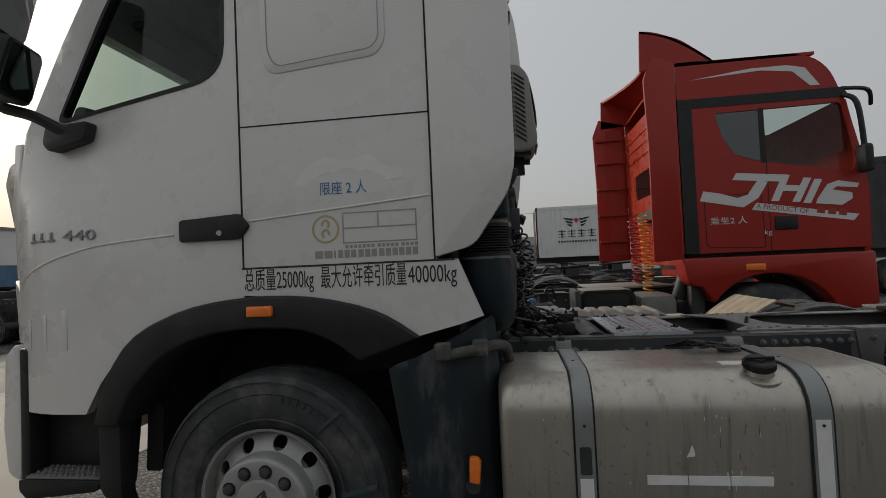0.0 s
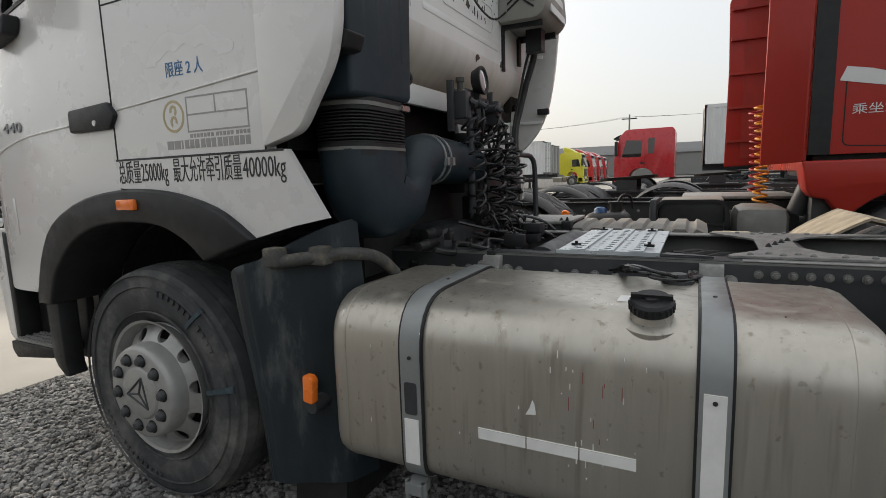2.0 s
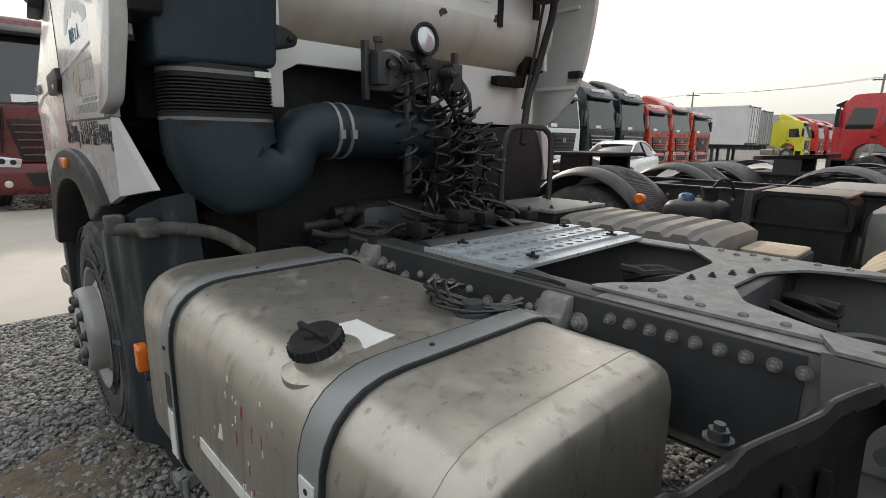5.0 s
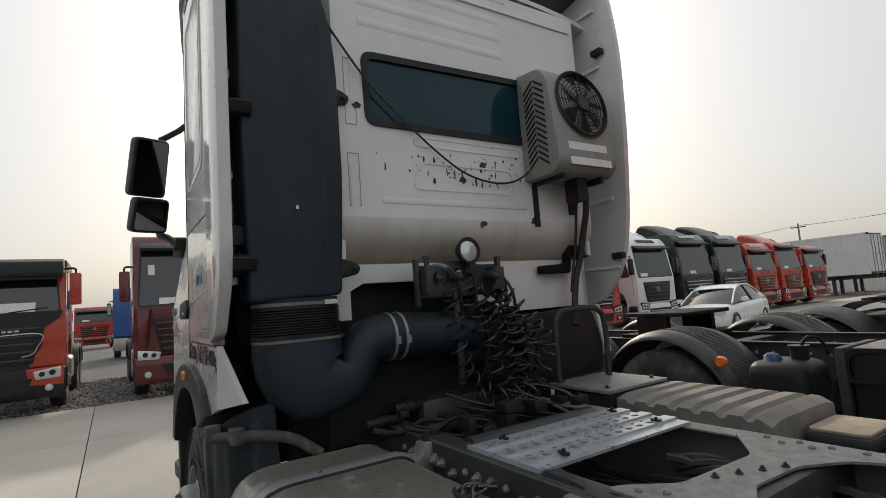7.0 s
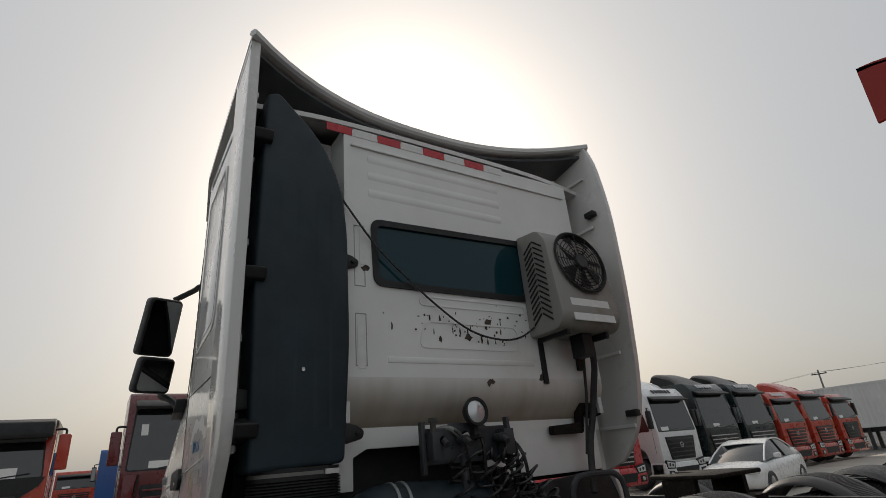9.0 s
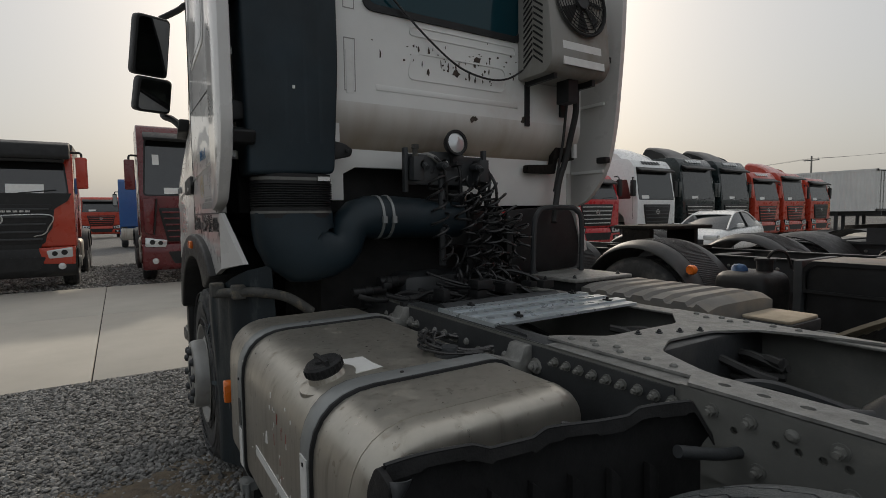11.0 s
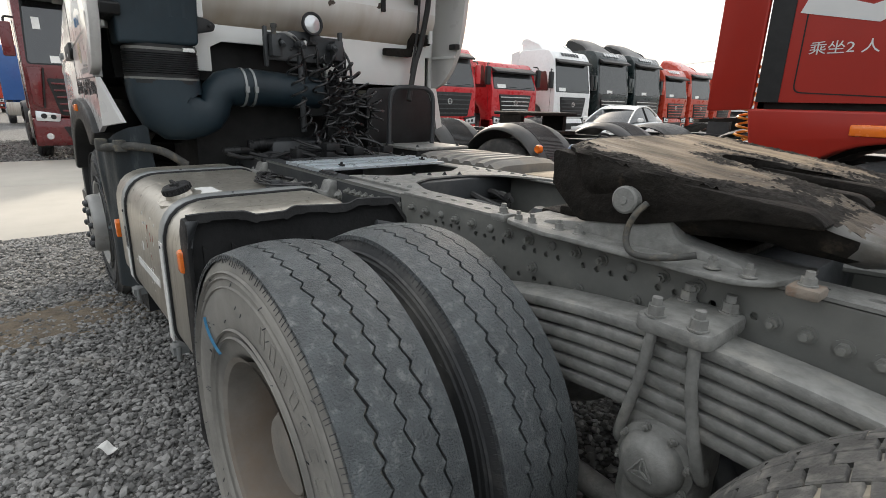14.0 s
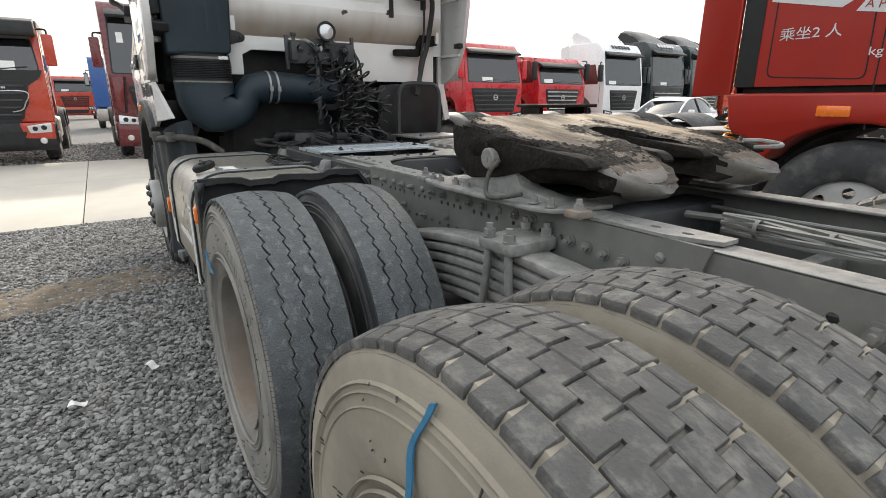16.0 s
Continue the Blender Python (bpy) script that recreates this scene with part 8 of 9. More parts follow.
    # face: grille, bumper
    if not face:
        part("screen_shade", Shape().box(0.007, 0.009, -h + 0.2, h - 0.2, (roof - 0.32 - zw) - 0.22, (roof - 0.32 - zw) - 0.08), M_GLOSS_BLACK, cabp, "dark band across the top of the windscreen", at=mscr)
        for s in (-1, 1):
            part("lamp_trim", Shape().prism(rounded([(s * (h - 0.03), 0.7), (s * (h - 0.03), 1.0), (s * (h - 0.56), 0.93), (s * (h - 0.5), 0.68)], 0.03), "x", -0.02, 0.054), M_BLACK, th, bevel=0.01)
            part("air_dam", Shape().prism(rounded([(s * (h - 0.08), 0.42), (s * (h - 0.08), 0.64), (s * (h - 0.42), 0.62), (s * (h - 0.4), 0.42)], 0.03), "x", 0.0, 0.053), M_BLACK, th, bevel=0.01)
    part("bumper", Shape().prism(rounded([(-0.6, 0.38), (-0.05, 0.3), (0.04, 0.4), (0.05, 0.72), (0.02, 0.9), (-0.6, 0.9)], 0.05), "y", -h, h), low, th, bevel=0.05, angle=50)
    gw = h - (0.35 if style != 1 else 0.2)
    z0, z1 = (0.98, 1.78) if style != 2 else (0.95, 1.7)
    gb = part("grille", Shape().prism(rounded([(-gw, z1), (gw, z1), (gw * 0.82, z0), (-gw * 0.82, z0)], 0.06), "x", -0.03, 0.012), M_BLACK, cabp, "black grille with bars", bevel=0.01)
    bars = Shape()
    n = 5
    for i in range(n):
        z = z0 + 0.1 + (z1 - z0 - 0.2) * i / (n - 1)
        k = gw * (0.84 + 0.14 * i / (n - 1))
        bars.box(0.008, 0.03, -k + 0.05, k - 0.05, z - 0.02, z + 0.02)
    split("grille_bar", bars, M_CHROME if light_grille else (low if style == 2 else M_FRAME), gb, bevel=0.008)
    em = Shape().lathe([(0.03, 0.1), (0.04, 0.095), (0.04, 0.075), (0.03, 0.07)], 24, axis="x", at=(0, 0, 1.48))
    em.box(0.03, 0.04, -0.08, 0.08, 1.47, 1.49)
    part("badge", em, M_CHROME, gb)
    part("lower_grille", Shape().prism(rounded([(-h + 0.5, 0.72), (h - 0.5, 0.72), (h - 0.62, 0.45), (-h + 0.62, 0.45)], 0.04), "x", 0.03, 0.056), M_BLACK, th)
    if plate:
        part("number_plate", Shape().box(0.05, 0.064, -0.22, 0.22, 0.5, 0.62), M_PLATE_YELLOW, th, "yellow plate, unreadable")
    if sign:
        sg = Shape()
        for i in range(6):
            sg.box(0.0, 0.012, -0.6 + 0.2 * i, -0.45 + 0.2 * i, -0.075, 0.075)
            sg.box(0.0, 0.014, -0.58 + 0.2 * i, -0.54 + 0.2 * i, -0.1, 0.09)
        split("roof_sign", sg, M_STICKER if paint is not M_WHITE2 else M_FRAME, cabp, "roof board with unreadable lettering", at=Matrix.Translation((-0.35, 0, roof - 0.17)) @ Matrix.Rotation(-0.71, 4, "Y"))
    if face == "black":
        half = [(h - 0.03, 2.0), (h - 0.1, 1.85), (h - 0.33, 1.68), (h - 0.38, 1.3), (h - 0.5, 1.12), (h - 0.6, 0.86)]
        part("face_panel", Shape().prism(half + [(-y, z) for y, z in reversed(half)], "x", -0.03, 0.004), M_GLOSS_BLACK, cabp, "glossy black centre panel")
        tr = [(0.03, h - 0.68, 1.14), (0.03, h - 0.52, 1.18), (0.03, h - 0.44, 1.3), (0.03, h - 0.4, 1.56), (0.03, 0, 1.56)]
        part("grille_trim", Shape().tube(tr + [(x, -y, z) for x, y, z in reversed(tr[:-1])], 0.014, 6), M_CHROME, cabp)
        nm = Shape()
        for i in range(5):
            nm.box(0.006, 0.014, 0.06 + 0.095 * i, 0.13 + 0.095 * i, 1.62, 1.66 + (0.04 if i == 0 else 0.0))
        split("model_mark", nm, M_CHROME, cabp)
        for sg in (-1, 1):
            part("bumper_corner", Shape().prism(rounded([(sg * (h - 0.62), 0.9), (sg * (h - 0.01), 0.92), (sg * (h - 0.02), 0.55), (sg * (h - 0.55), 0.58)], 0.03), "x", 0.0, 0.052), paint, th, bevel=0.015)
        part("roof_visor", Shape().prism([(-0.3, roof - 0.3), (0.08, roof - 0.36), (0.1, roof - 0.28), (0.02, roof - 0.06), (-0.3, roof + 0.03)], "y", -h + 0.03, h - 0.03), M_BLACK, cabp, bevel=0.03)
        part("screen_papers", Shape().box(0.007, 0.01, 0.15, 0.75, 0.05, 0.24), M_LABEL, cabp, at=mscr)
    if face == "slots":
        nm = Shape().box(0.0, 0.01, 0.0, 0.03, 0.0, 0.1).box(0.0, 0.01, 0.05, 0.12, 0.0, 0.03).box(0.0, 0.01, 0.05, 0.12, 0.07, 0.1).box(0.0, 0.01, 0.15, 0.22, 0.07, 0.1)
        part("model_mark", nm, M_STICKER, cabp, at=pose(0.0, 0.35, 1.8))
        for i in range(3):
            part("face_letter", Shape().prism([(-0.34 + 0.25 * i, 1.66), (-0.16 + 0.25 * i, 1.66), (-0.16 + 0.25 * i, 1.74), (-0.34 + 0.25 * i, 1.74)], "x", 0.01, 0.02, holes=[rect(-0.3 + 0.25 * i, -0.19 + 0.25 * i, 1.68, 1.72)]), M_STICKER, cabp)
        for sg in (-1, 1):
            part("corner_vane", Shape().prism(rounded([(sg * (h - 0.3), 1.92), (sg * (h - 0.04), 1.9), (sg * (h - 0.06), 1.15), (sg * (h - 0.22), 1.1)], 0.04), "x", -0.01, 0.035), paint, cabp, bevel=0.02)
            part("vane_gap", Shape().prism([(sg * (h - 0.34), 1.9), (sg * (h - 0.31), 1.9), (sg * (h - 0.23), 1.1), (sg * (h - 0.26), 1.1)], "x", -0.01, 0.014), M_DARK, cabp)
        part("screen_papers", Shape().box(0.007, 0.01, -0.95, -0.82, 0.72, 0.95), M_LABEL, cabp, at=mscr)
    if tail_len:
        tail(th, -L + 0.2, tail_len, axles=(-4.45, -5.8), fenders=deck)
    return th


ROW = (
    (M_ORANGE_RED, "red and black tractor truck parked nose to the lane", -2.33, dict(roof=3.04, style=3, lower=M_BLACK, top=M_BLACK, face="black")),
    (M_MAROON, "dark red high-roof tractor truck parked nose to the lane", 1.3, dict(roof=3.6, style=2, visor=True, face="slots")),
    (M_SILVER, "silver-grey tractor truck with a black visor in the parked row", 4.35, dict(roof=3.3, style=1, visor=True, light_grille=True)),
    (M_BRIGHT_RED, "red tractor truck with a dark sun visor in the parked row", 11.45, dict(roof=3.3, style=1, plate=True)),
    (M_BRIGHT_RED, "low red truck with a grey visor in the parked row", 14.75, dict(roof=2.95, style=3, light_grille=True)),
    (M_WHITE2, "white high-roof tractor truck with a lettered roof board", 18.35, dict(roof=3.65, style=3, deflector=True, sign=True)),
    (M_GREEN, "dark green high-roof tractor truck with chrome grille bars", 21.4, dict(roof=3.85, style=1, deflector=True, light_grille=True, plate=True, sign=True)),
    (M_GREEN, "dark green high-roof tractor truck with chrome grille bars", 24.4, dict(roof=3.85, style=1, deflector=True, light_grille=True, plate=True, sign=True)),
    (M_ORANGE_RED, "red tractor truck with a lettered roof board", 27.4, dict(roof=3.45, style=2, sign=True)),
    (M_ORANGE_RED, "red tractor truck with a roof deflector", 30.3, dict(roof=3.5, style=2, deflector=True)),
    (M_ORANGE_RED, "red tractor truck with a low roof", 33.4, dict(roof=3.3, style=3)),
)
for paint, label, y, opt in ROW:
    parked(label, paint, -9.55, y, **opt)
parked("yellow tractor truck parked past the containers", M_YELLOW, -8.6, 55.0, roof=3.5, style=3, tail_len=0, deflector=True)
for y, roof in ((60.5, 3.5), (65.0, 3.4), (69.5, 3.4)):
    parked("red tractor truck at the far end of the parked row", M_BRIGHT_RED, -8.6, y, roof=roof, style=2, tail_len=0, deflector=True)
parked("orange-red truck parked further back", M_ORANGE_RED, -42.4, -1.4, roof=3.1, style=2, group="trucks further back", tail_len=0)
parked("blue truck seen from behind the parked row", M_BLUE, -28.5, 0.95, heading=180, roof=3.4, style=0, group="trucks further back", tail_len=0)


def red_neighbour():
    """Red high-roof tractor beside the white one; it faces +x, side at y = 0, cab back edge at x = 0."""
    th = thing("tractor_truck", "red high-roof sleeper tractor with silver decals beside the white one", "truck", pose(2.51, 3.66, 0), "trucks parked in line")
    W = 2.48
    side = rounded([(0.36, 1.47), (2.13, 1.47), (2.14, 2.0), (2.12, 2.3), (1.98, 2.95), (1.93, 3.08), (1.85, 3.3), (1.7, 3.44), (1.5, 3.49), (0.36, 3.5)], [0.01, 0.03, 0.1, 0.1, 0.05, 0.05, 0.1, 0.1, 0.1, 0.02], 3)
    win = rounded([(0.72, 2.93), (0.78, 2.68), (0.9, 2.48), (1.05, 2.42), (2.0, 2.23), (2.04, 2.33), (1.93, 2.95)], [0.04, 0.1, 0.1, 0.1, 0.04, 0.05, 0.05])
    cabp = part("cab", Shape().prism(side, "y", 0, 0.04, holes=[win]), M_RED, th, "red cab side with dark window")
    part("side_panel", Shape().prism(side, "y", W - 0.04, W, holes=[win]), M_RED, cabp)
    pane = part("window_pane", Shape().add([(x, 0.015, z) for x, z in win], [tuple(range(len(win)))]), M_GLASS_SIDE, cabp)
    pane.visible_shadow = False
    pane2 = part("window_pane", Shape().add([(x, W - 0.015, z) for x, z in win], [tuple(range(len(win)))]), M_GLASS_SIDE, cabp)
    pane2.visible_shadow = False
    part("quarter_pane", Shape().prism(rounded([(0.725, 2.925), (0.785, 2.68), (0.9, 2.49), (1.05, 2.43), (1.16, 2.4), (1.16, 2.93)], 0.03), "y", 0.004, 0.01), M_GLASS_DARK, cabp)
    part("window_post", Shape().box(1.15, 1.2, -0.002, 0.02, 2.38, 2.95), M_BLACK, cabp)
    part("black_waist", Shape().prism([(0.36, 3.0), (2.02, 3.0), (1.95, 3.1), (0.36, 3.1)], "y", -0.006, 0.03), M_BLACK, cabp)
    part("black_post", Shape().box(0.36, 0.5, -0.005, 0.03, 1.47, 3.1), M_BLACK, cabp)
    gap = Shape().box(1.195, 1.203, -0.002, 0.01, 1.2, 2.4)
    o, i2 = rounded([(0.57, 1.53), (1.15, 1.5), (1.13, 2.08), (0.57, 2.06)], 0.05), rounded([(0.578, 1.538), (1.142, 1.508), (1.122, 2.072), (0.578, 2.052)], 0.045)
    gap.prism(o, "y", -0.002, 0.01, holes=[i2])
    split("panel_gap", gap, M_DARK, cabp)
    # back wall and ribs brighter than M_RED: the warm light is in their colour
    part("back_panel", Shape().prism([(0.05, 1.35), (W - 0.05, 1.35), (W - 0.05, 3.3), (0.05, 3.3)], "x", 0.34, 0.4, holes=[rounded([(0.55, 2.25), (1.9, 2.25), (1.9, 2.6), (0.55, 2.6)], 0.05)]), M_ORANGE_RED, cabp)
    part("back_window", Shape().prism(rounded([(0.55, 2.25), (1.9, 2.25), (1.9, 2.6), (0.55, 2.6)], 0.05), "x", 0.35, 0.36), M_GLASS_DARK, cabp)
    ribs = Shape()
    for z in (2.8, 2.95, 3.1, 2.05, 1.85):
        ribs.box(0.325, 0.345, 0.3, W - 0.3, z, z + 0.05)
    split("back_rib", ribs, M_ORANGE_RED, cabp, bevel=0.012)
    part("cab_front", Shape().prism([(2.06, 1.0), (2.12, 1.0), (2.16, 2.1), (2.0, 2.98), (1.94, 2.98), (2.1, 2.1)], "y", 0.03, W - 0.03), M_RED, cabp)
    part("roof", Shape().sheet(lambda u, v: (0.36 + 1.36 * u, W * v, 3.46 + 0.05 * math.sin(math.pi * v)), 4, 8, thick=0.03), M_RED, cabp)
    part("cab_floor", Shape().box(0.36, 2.1, 0.05, W - 0.05, 1.4, 1.5), M_DARK, cabp)
    part("seat", Shape().box(0.9, 1.3, 0.35, 0.85, 1.5, 2.1).box(0.85, 1.0, 0.35, 0.85, 2.1, 2.75), M_INTERIOR, cabp, bevel=0.05)
    part("curtain", Shape().box(0.7, 0.74, 0.1, W - 0.1, 1.6, 3.0), M_INTERIOR, cabp)
    # lower body: fender over the front wheel
    low = [(0.32, 1.425), (2.15, 1.425), (2.16, 0.9), (2.0, 0.86)] + arc(1.18, 0.62, 0.66, 22, 148, 12, 0.62) + [(0.5, 1.12), (0.4, 1.14), (0.36, 1.2)]
    part("wheel_fender", Shape().prism(low, "y", -0.02, 0.3), M_RED, th, "red front fender", bevel=0.02, angle=50)
    part("fender_dark", Shape().prism(arc(1.18, 0.62, 0.67, 5, 165, 12, 0.63) + list(reversed(arc(1.18, 0.62, 0.63, 5, 165, 12, 0.59))), "y", 0.3, 1.1), M_DARK, th)
    part("fender_lamp", Shape().box(0.93, 1.12, -0.034, -0.015, 1.275, 1.345), M_ORANGE, th, "orange marker lamp", bevel=0.01)
    part("door_handle", Shape().box(1.24, 1.46, -0.02, 0.01, 1.68, 1.82), M_BLACK, cabp, bevel=0.015)
    # air deflectors
    for y0, xe in ((-0.01, 0.03), (W - 0.03, -0.13)):
        f = Shape().prism(rounded([(xe + 0.01, 1.4), (0.34, 1.42), (0.355, 3.5), (xe + 0.1, 3.6), (xe, 3.35), (xe + 0.02, 2.6)], 0.02), "y", y0, y0 + 0.04)
        part("side_fairing", f, M_RED, th, "red side air deflector", bevel=0.01)
    rb = Shape()
    for z in (1.7, 2.1, 2.5, 2.9, 3.25):
        rb.box(0.06, 0.3, 0.03, 0.07, z, z + 0.03).box(-0.1, 0.3, W - 0.09, W - 0.03, z, z + 0.03)
    rb.box(0.05, 0.3, W - 0.04, W - 0.03, 1.5, 3.4)
    split("fairing_rib", rb, M_RED_DULL, th)
    part("roof_fairing", Shape().prism(rounded([(0.0, 3.45), (0.74, 3.5), (0.62, 3.6), (0.4, 3.77), (0.02, 3.88)], [0.0, 0.02, 0.1, 0.1, 0.01]), "y", 0.0, 0.03).prism(rounded([(0.0, 3.45), (0.74, 3.5), (0.62, 3.6), (0.4, 3.77), (0.02, 3.88)], [0.0, 0.02, 0.1, 0.1, 0.01]), "y", W - 0.03, W).sheet(lambda u, v: (0.74 - 0.72 * u + 0.3 * math.sin(math.pi * v) * u, W * v, 3.5 + 0.38 * math.sin(u * 1.5)), 8, 12, thick=-0.03), M_RED, th, "red roof air deflector")
    # silver decals
    s = Shape()

    def para(x, z, w, h, k):
        s.prism([(x, z), (x + w, z - 0.1 * w), (x + w + k, z + h - 0.1 * w), (x + k, z + h)], "y", -0.004 - 0.0006 * len(s.v) / 8, 0.0)
    para(0.86, 2.22, 0.5, 0.07, 0.04)
    s.prism([(0.53, 2.02), (0.95, 1.93), (1.1, 2.02), (1.2, 2.18), (1.1, 2.2), (1.0, 2.06), (0.9, 2.03), (0.72, 2.09), (0.57, 2.12)], "y", -0.004, 0.0)
    para(1.22, 1.98, 0.07, 0.26, 0.12), para(1.3, 2.08, 0.2, 0.06, 0.02), para(1.42, 1.96, 0.07, 0.24, 0.12), para(1.52, 1.94, 0.07, 0.24, 0.12)
    s.prism([(1.64, 1.93), (1.88, 1.9), (1.98, 1.96), (1.98, 2.02), (1.8, 2.06), (1.84, 2.09), (2.03, 2.07), (2.05, 2.11), (1.86, 2.15), (1.76, 2.12), (1.66, 1.98)], "y", -0.004, 0.0)
    s.prism([(1.03, 1.9), (1.98, 1.74), (2.03, 1.8), (1.08, 1.97)], "y", -0.004, 0.0)
    s.prism([(0.5, 3.3), (1.2, 3.34), (1.5, 3.3), (1.66, 3.14), (1.75, 3.14), (1.62, 3.33), (1.45, 3.37), (1.1, 3.37)], "y", -0.004, 0.0)
    split("side_decal", s, M_STICKER, cabp, "silver decal shapes")
    words("slogan", "A PRODUCT OF", 0.07, M_RED_DULL, cabp, Matrix.Translation((1.07, -0.006, 1.915)) @ Matrix.Rotation(radians(9.5), 4, "Y") @ SIDE, fit=0.5)
    fw = Shape()
    for i in range(3):
        fw.add([(1.64 + 0.1 * i + dx, -0.0065 - 0.001 * 0, 1.835 - 0.0165 * i + dz) for dx, dz in ((0, 0), (0.075, -0.012), (0.085, 0.05), (0.012, 0.062))], [(0, 1, 2, 3)])
    split("maker_mark", fw, M_RED_DULL, cabp)
    words("seat_text", "乘坐2 人", 0.085, M_STICKER, cabp, on_side(0.62, -0.003, 1.77), "white lettering", fit=0.36)
    words("unit_text", "kg", 0.07, M_STICKER, cabp, on_side(1.14, -0.003, 1.64), fit=0.07)
    # mirrors
    part("mirror", Shape().prism(rounded([(-0.2, 2.2), (-0.04, 2.2), (-0.04, 2.48), (-0.2, 2.48)], 0.04), "x", 2.0, 2.09), M_BLACK, th, bevel=0.03)
    part("mirror_arm", Shape().tube([(1.95, 0.0, 3.02), (2.02, -0.1, 2.9), (2.05, -0.12, 2.45)], 0.025, 6).tube([(1.98, 0.05, 3.1), (2.25, 0.1, 3.08), (2.4, 0.3, 2.98)], 0.022, 6), M_BLACK, th)
    for s2, y in ((-1, 0.02), (1, W - 0.02)):
        plain_wheel(th, pose(1.18, y, 0.565, 0, 0, 0 if s2 < 0 else 180) @ Matrix.Scale(1.07, 4))
    # coiled hoses on the cab back
    for y, m, nm in ((0.55, M_YELLOW_HOSE, "yellow"), (1.08, M_RED_HOSE, "red")):
        pts = [(0.08 + 0.055 * math.cos(a * 0.7) + 0.03 * math.sin(a * 0.02), y + 0.055 * math.sin(a * 0.7), 1.95 - 0.0076 * a) for a in range(0, 122)]
        part("air_coil", Shape().tube(pts, 0.01, 6), m, th, nm + " coiled air hose")
    part("hose_bracket", Shape().box(0.2, 0.34, 0.45, 1.3, 1.9, 2.02), M_FRAME, th)
    ex = Shape().cyl((0.34, 0.3, 0.98), (0.46, 0.3, 1.34), 0.07).box(0.36, 0.52, 0.1, 1.0, 1.3, 1.46).box(0.42, 0.56, 0.1, 0.6, 0.7, 1.25)
    part("exhaust", ex, M_FRAME, th, bevel=0.02)
    # chassis behind the cab
    off = W / 2
    for sy in (off - 0.43, off + 0.43):
        r = part("frame_rail", Shape().box(-5.0, 2.0, sy - 0.006, sy + 0.006, 0.78, 1.06).box(-5.0, 2.0, sy - 0.04, sy + 0.04, 1.055, 1.066), M_FRAME, th)
        b = Shape()
        for i in range(34):
            b.rivet((-4.6 + 0.14 * i, sy - 0.006, 0.97), (0, -1, 0), 0.016)
        tagged(part("rivet", b, M_DUSTY, r), kind="stuff")
    cb = Shape()
    for x in (-4.6, -3.2, -2.0, -0.9, 0.2):
        cb.box(x, x + 0.14, off - 0.42, off + 0.42, 0.82, 1.04)
    split("cross_beam", cb, M_FRAME, th)
    for x in (-2.1, -3.5):
        for s2, y in ((-1, 0.0), (1, W)):
            plain_wheel(th, pose(x, y, 0.53, 0, 0, 0 if s2 < 0 else 180), dual=True)
            yy = y if s2 < 0 else y - 0.66
            part("fender", Shape().sheet(lambda u, v: (x + 0.66 * math.cos(math.pi * (0.06 + 0.88 * u)), yy - 0.02 + 0.68 * v, 0.52 + 0.7 * math.sin(math.pi * (0.06 + 0.88 * u)) - 0.06 * max(0.0, 1 - v * 5) ** 2 - 0.02 * max(0.0, v * 5 - 4) ** 2), 48, 20, thick=-0.012), M_FENDER, th, "black ribbed plastic fender", angle=60)
            rib = Shape()
            for k in range(90):
                a = math.pi * (0.12 + 0.76 * k / 89)
                rib.cyl((x + 0.66 * math.cos(a), yy + 0.17, 0.52 + 0.7 * math.sin(a)), (x + 0.66 * math.cos(a), yy + 0.52, 0.52 + 0.7 * math.sin(a)), 0.0055, n=6)
            tagged(part("fender_rib", rib, M_FENDER, th, "moulded ribs across the fender"), kind="stuff")
    lamp = Shape().lathe([(0.0, 0.0), (0.0, 0.035), (0.02, 0.045), (0.05, 0.04), (0.06, 0.0)], 18, at=(0, 0, 0))
    part("fender_reflector", lamp, M_ORANGE, th, "round orange lamp", at=pose(-1.55, 0.0, 0.99))
    pl = rounded([(-2.3, off - 0.42), (-2.3, off + 0.42), (-2.7, off + 0.47), (-3.05, off + 0.36), (-3.15, off + 0.2), (-2.8, off + 0.06), (-2.8, off - 0.06), (-3.15, off - 0.2), (-3.05, off - 0.36), (-2.7, off - 0.47)], 0.03)
    part("fifth_wheel", Shape().prism(pl, "z", 1.29, 1.33), M_GREASE, th, "greasy coupling plate", bevel=0.01)
    part("pedestal", Shape().box(-2.85, -2.5, off - 0.45, off - 0.38, 1.06, 1.29).box(-2.85, -2.5, off + 0.38, off + 0.45, 1.06, 1.29).box(-3.1, -2.3, off - 0.4, off + 0.4, 1.06, 1.1), M_GREASE, th)
    ut = Shape().box(-1.4, -0.98, 0.05, 0.5, 0.6, 1.0)
    u = part("urea_tank", ut, M_BLACK, th, "dark plastic tank with a blue cap", bevel=0.09, seg=3)
    wrap = Shape().lathe([(0.985, 0.075), (1.0, 0.06), (1.02, 0.058), (1.035, 0.05), (1.05, 0.034), (1.055, 0.0)], 22, axis="z", at=(-1.25, 0.2, 0))
    wrap.v = [(x + 0.016 * noise.noise((x * 30, y * 30, z * 30)), y + 0.016 * noise.noise((x * 30, y * 30, z * 30 + 9)), z + 0.018 * noise.noise((x * 24, y * 24, z * 24 + 4))) for x, y, z in wrap.v]
    part("urea_cap", wrap, M_BLUE_BAG, u, "cap wrapped in crumpled blue plastic")
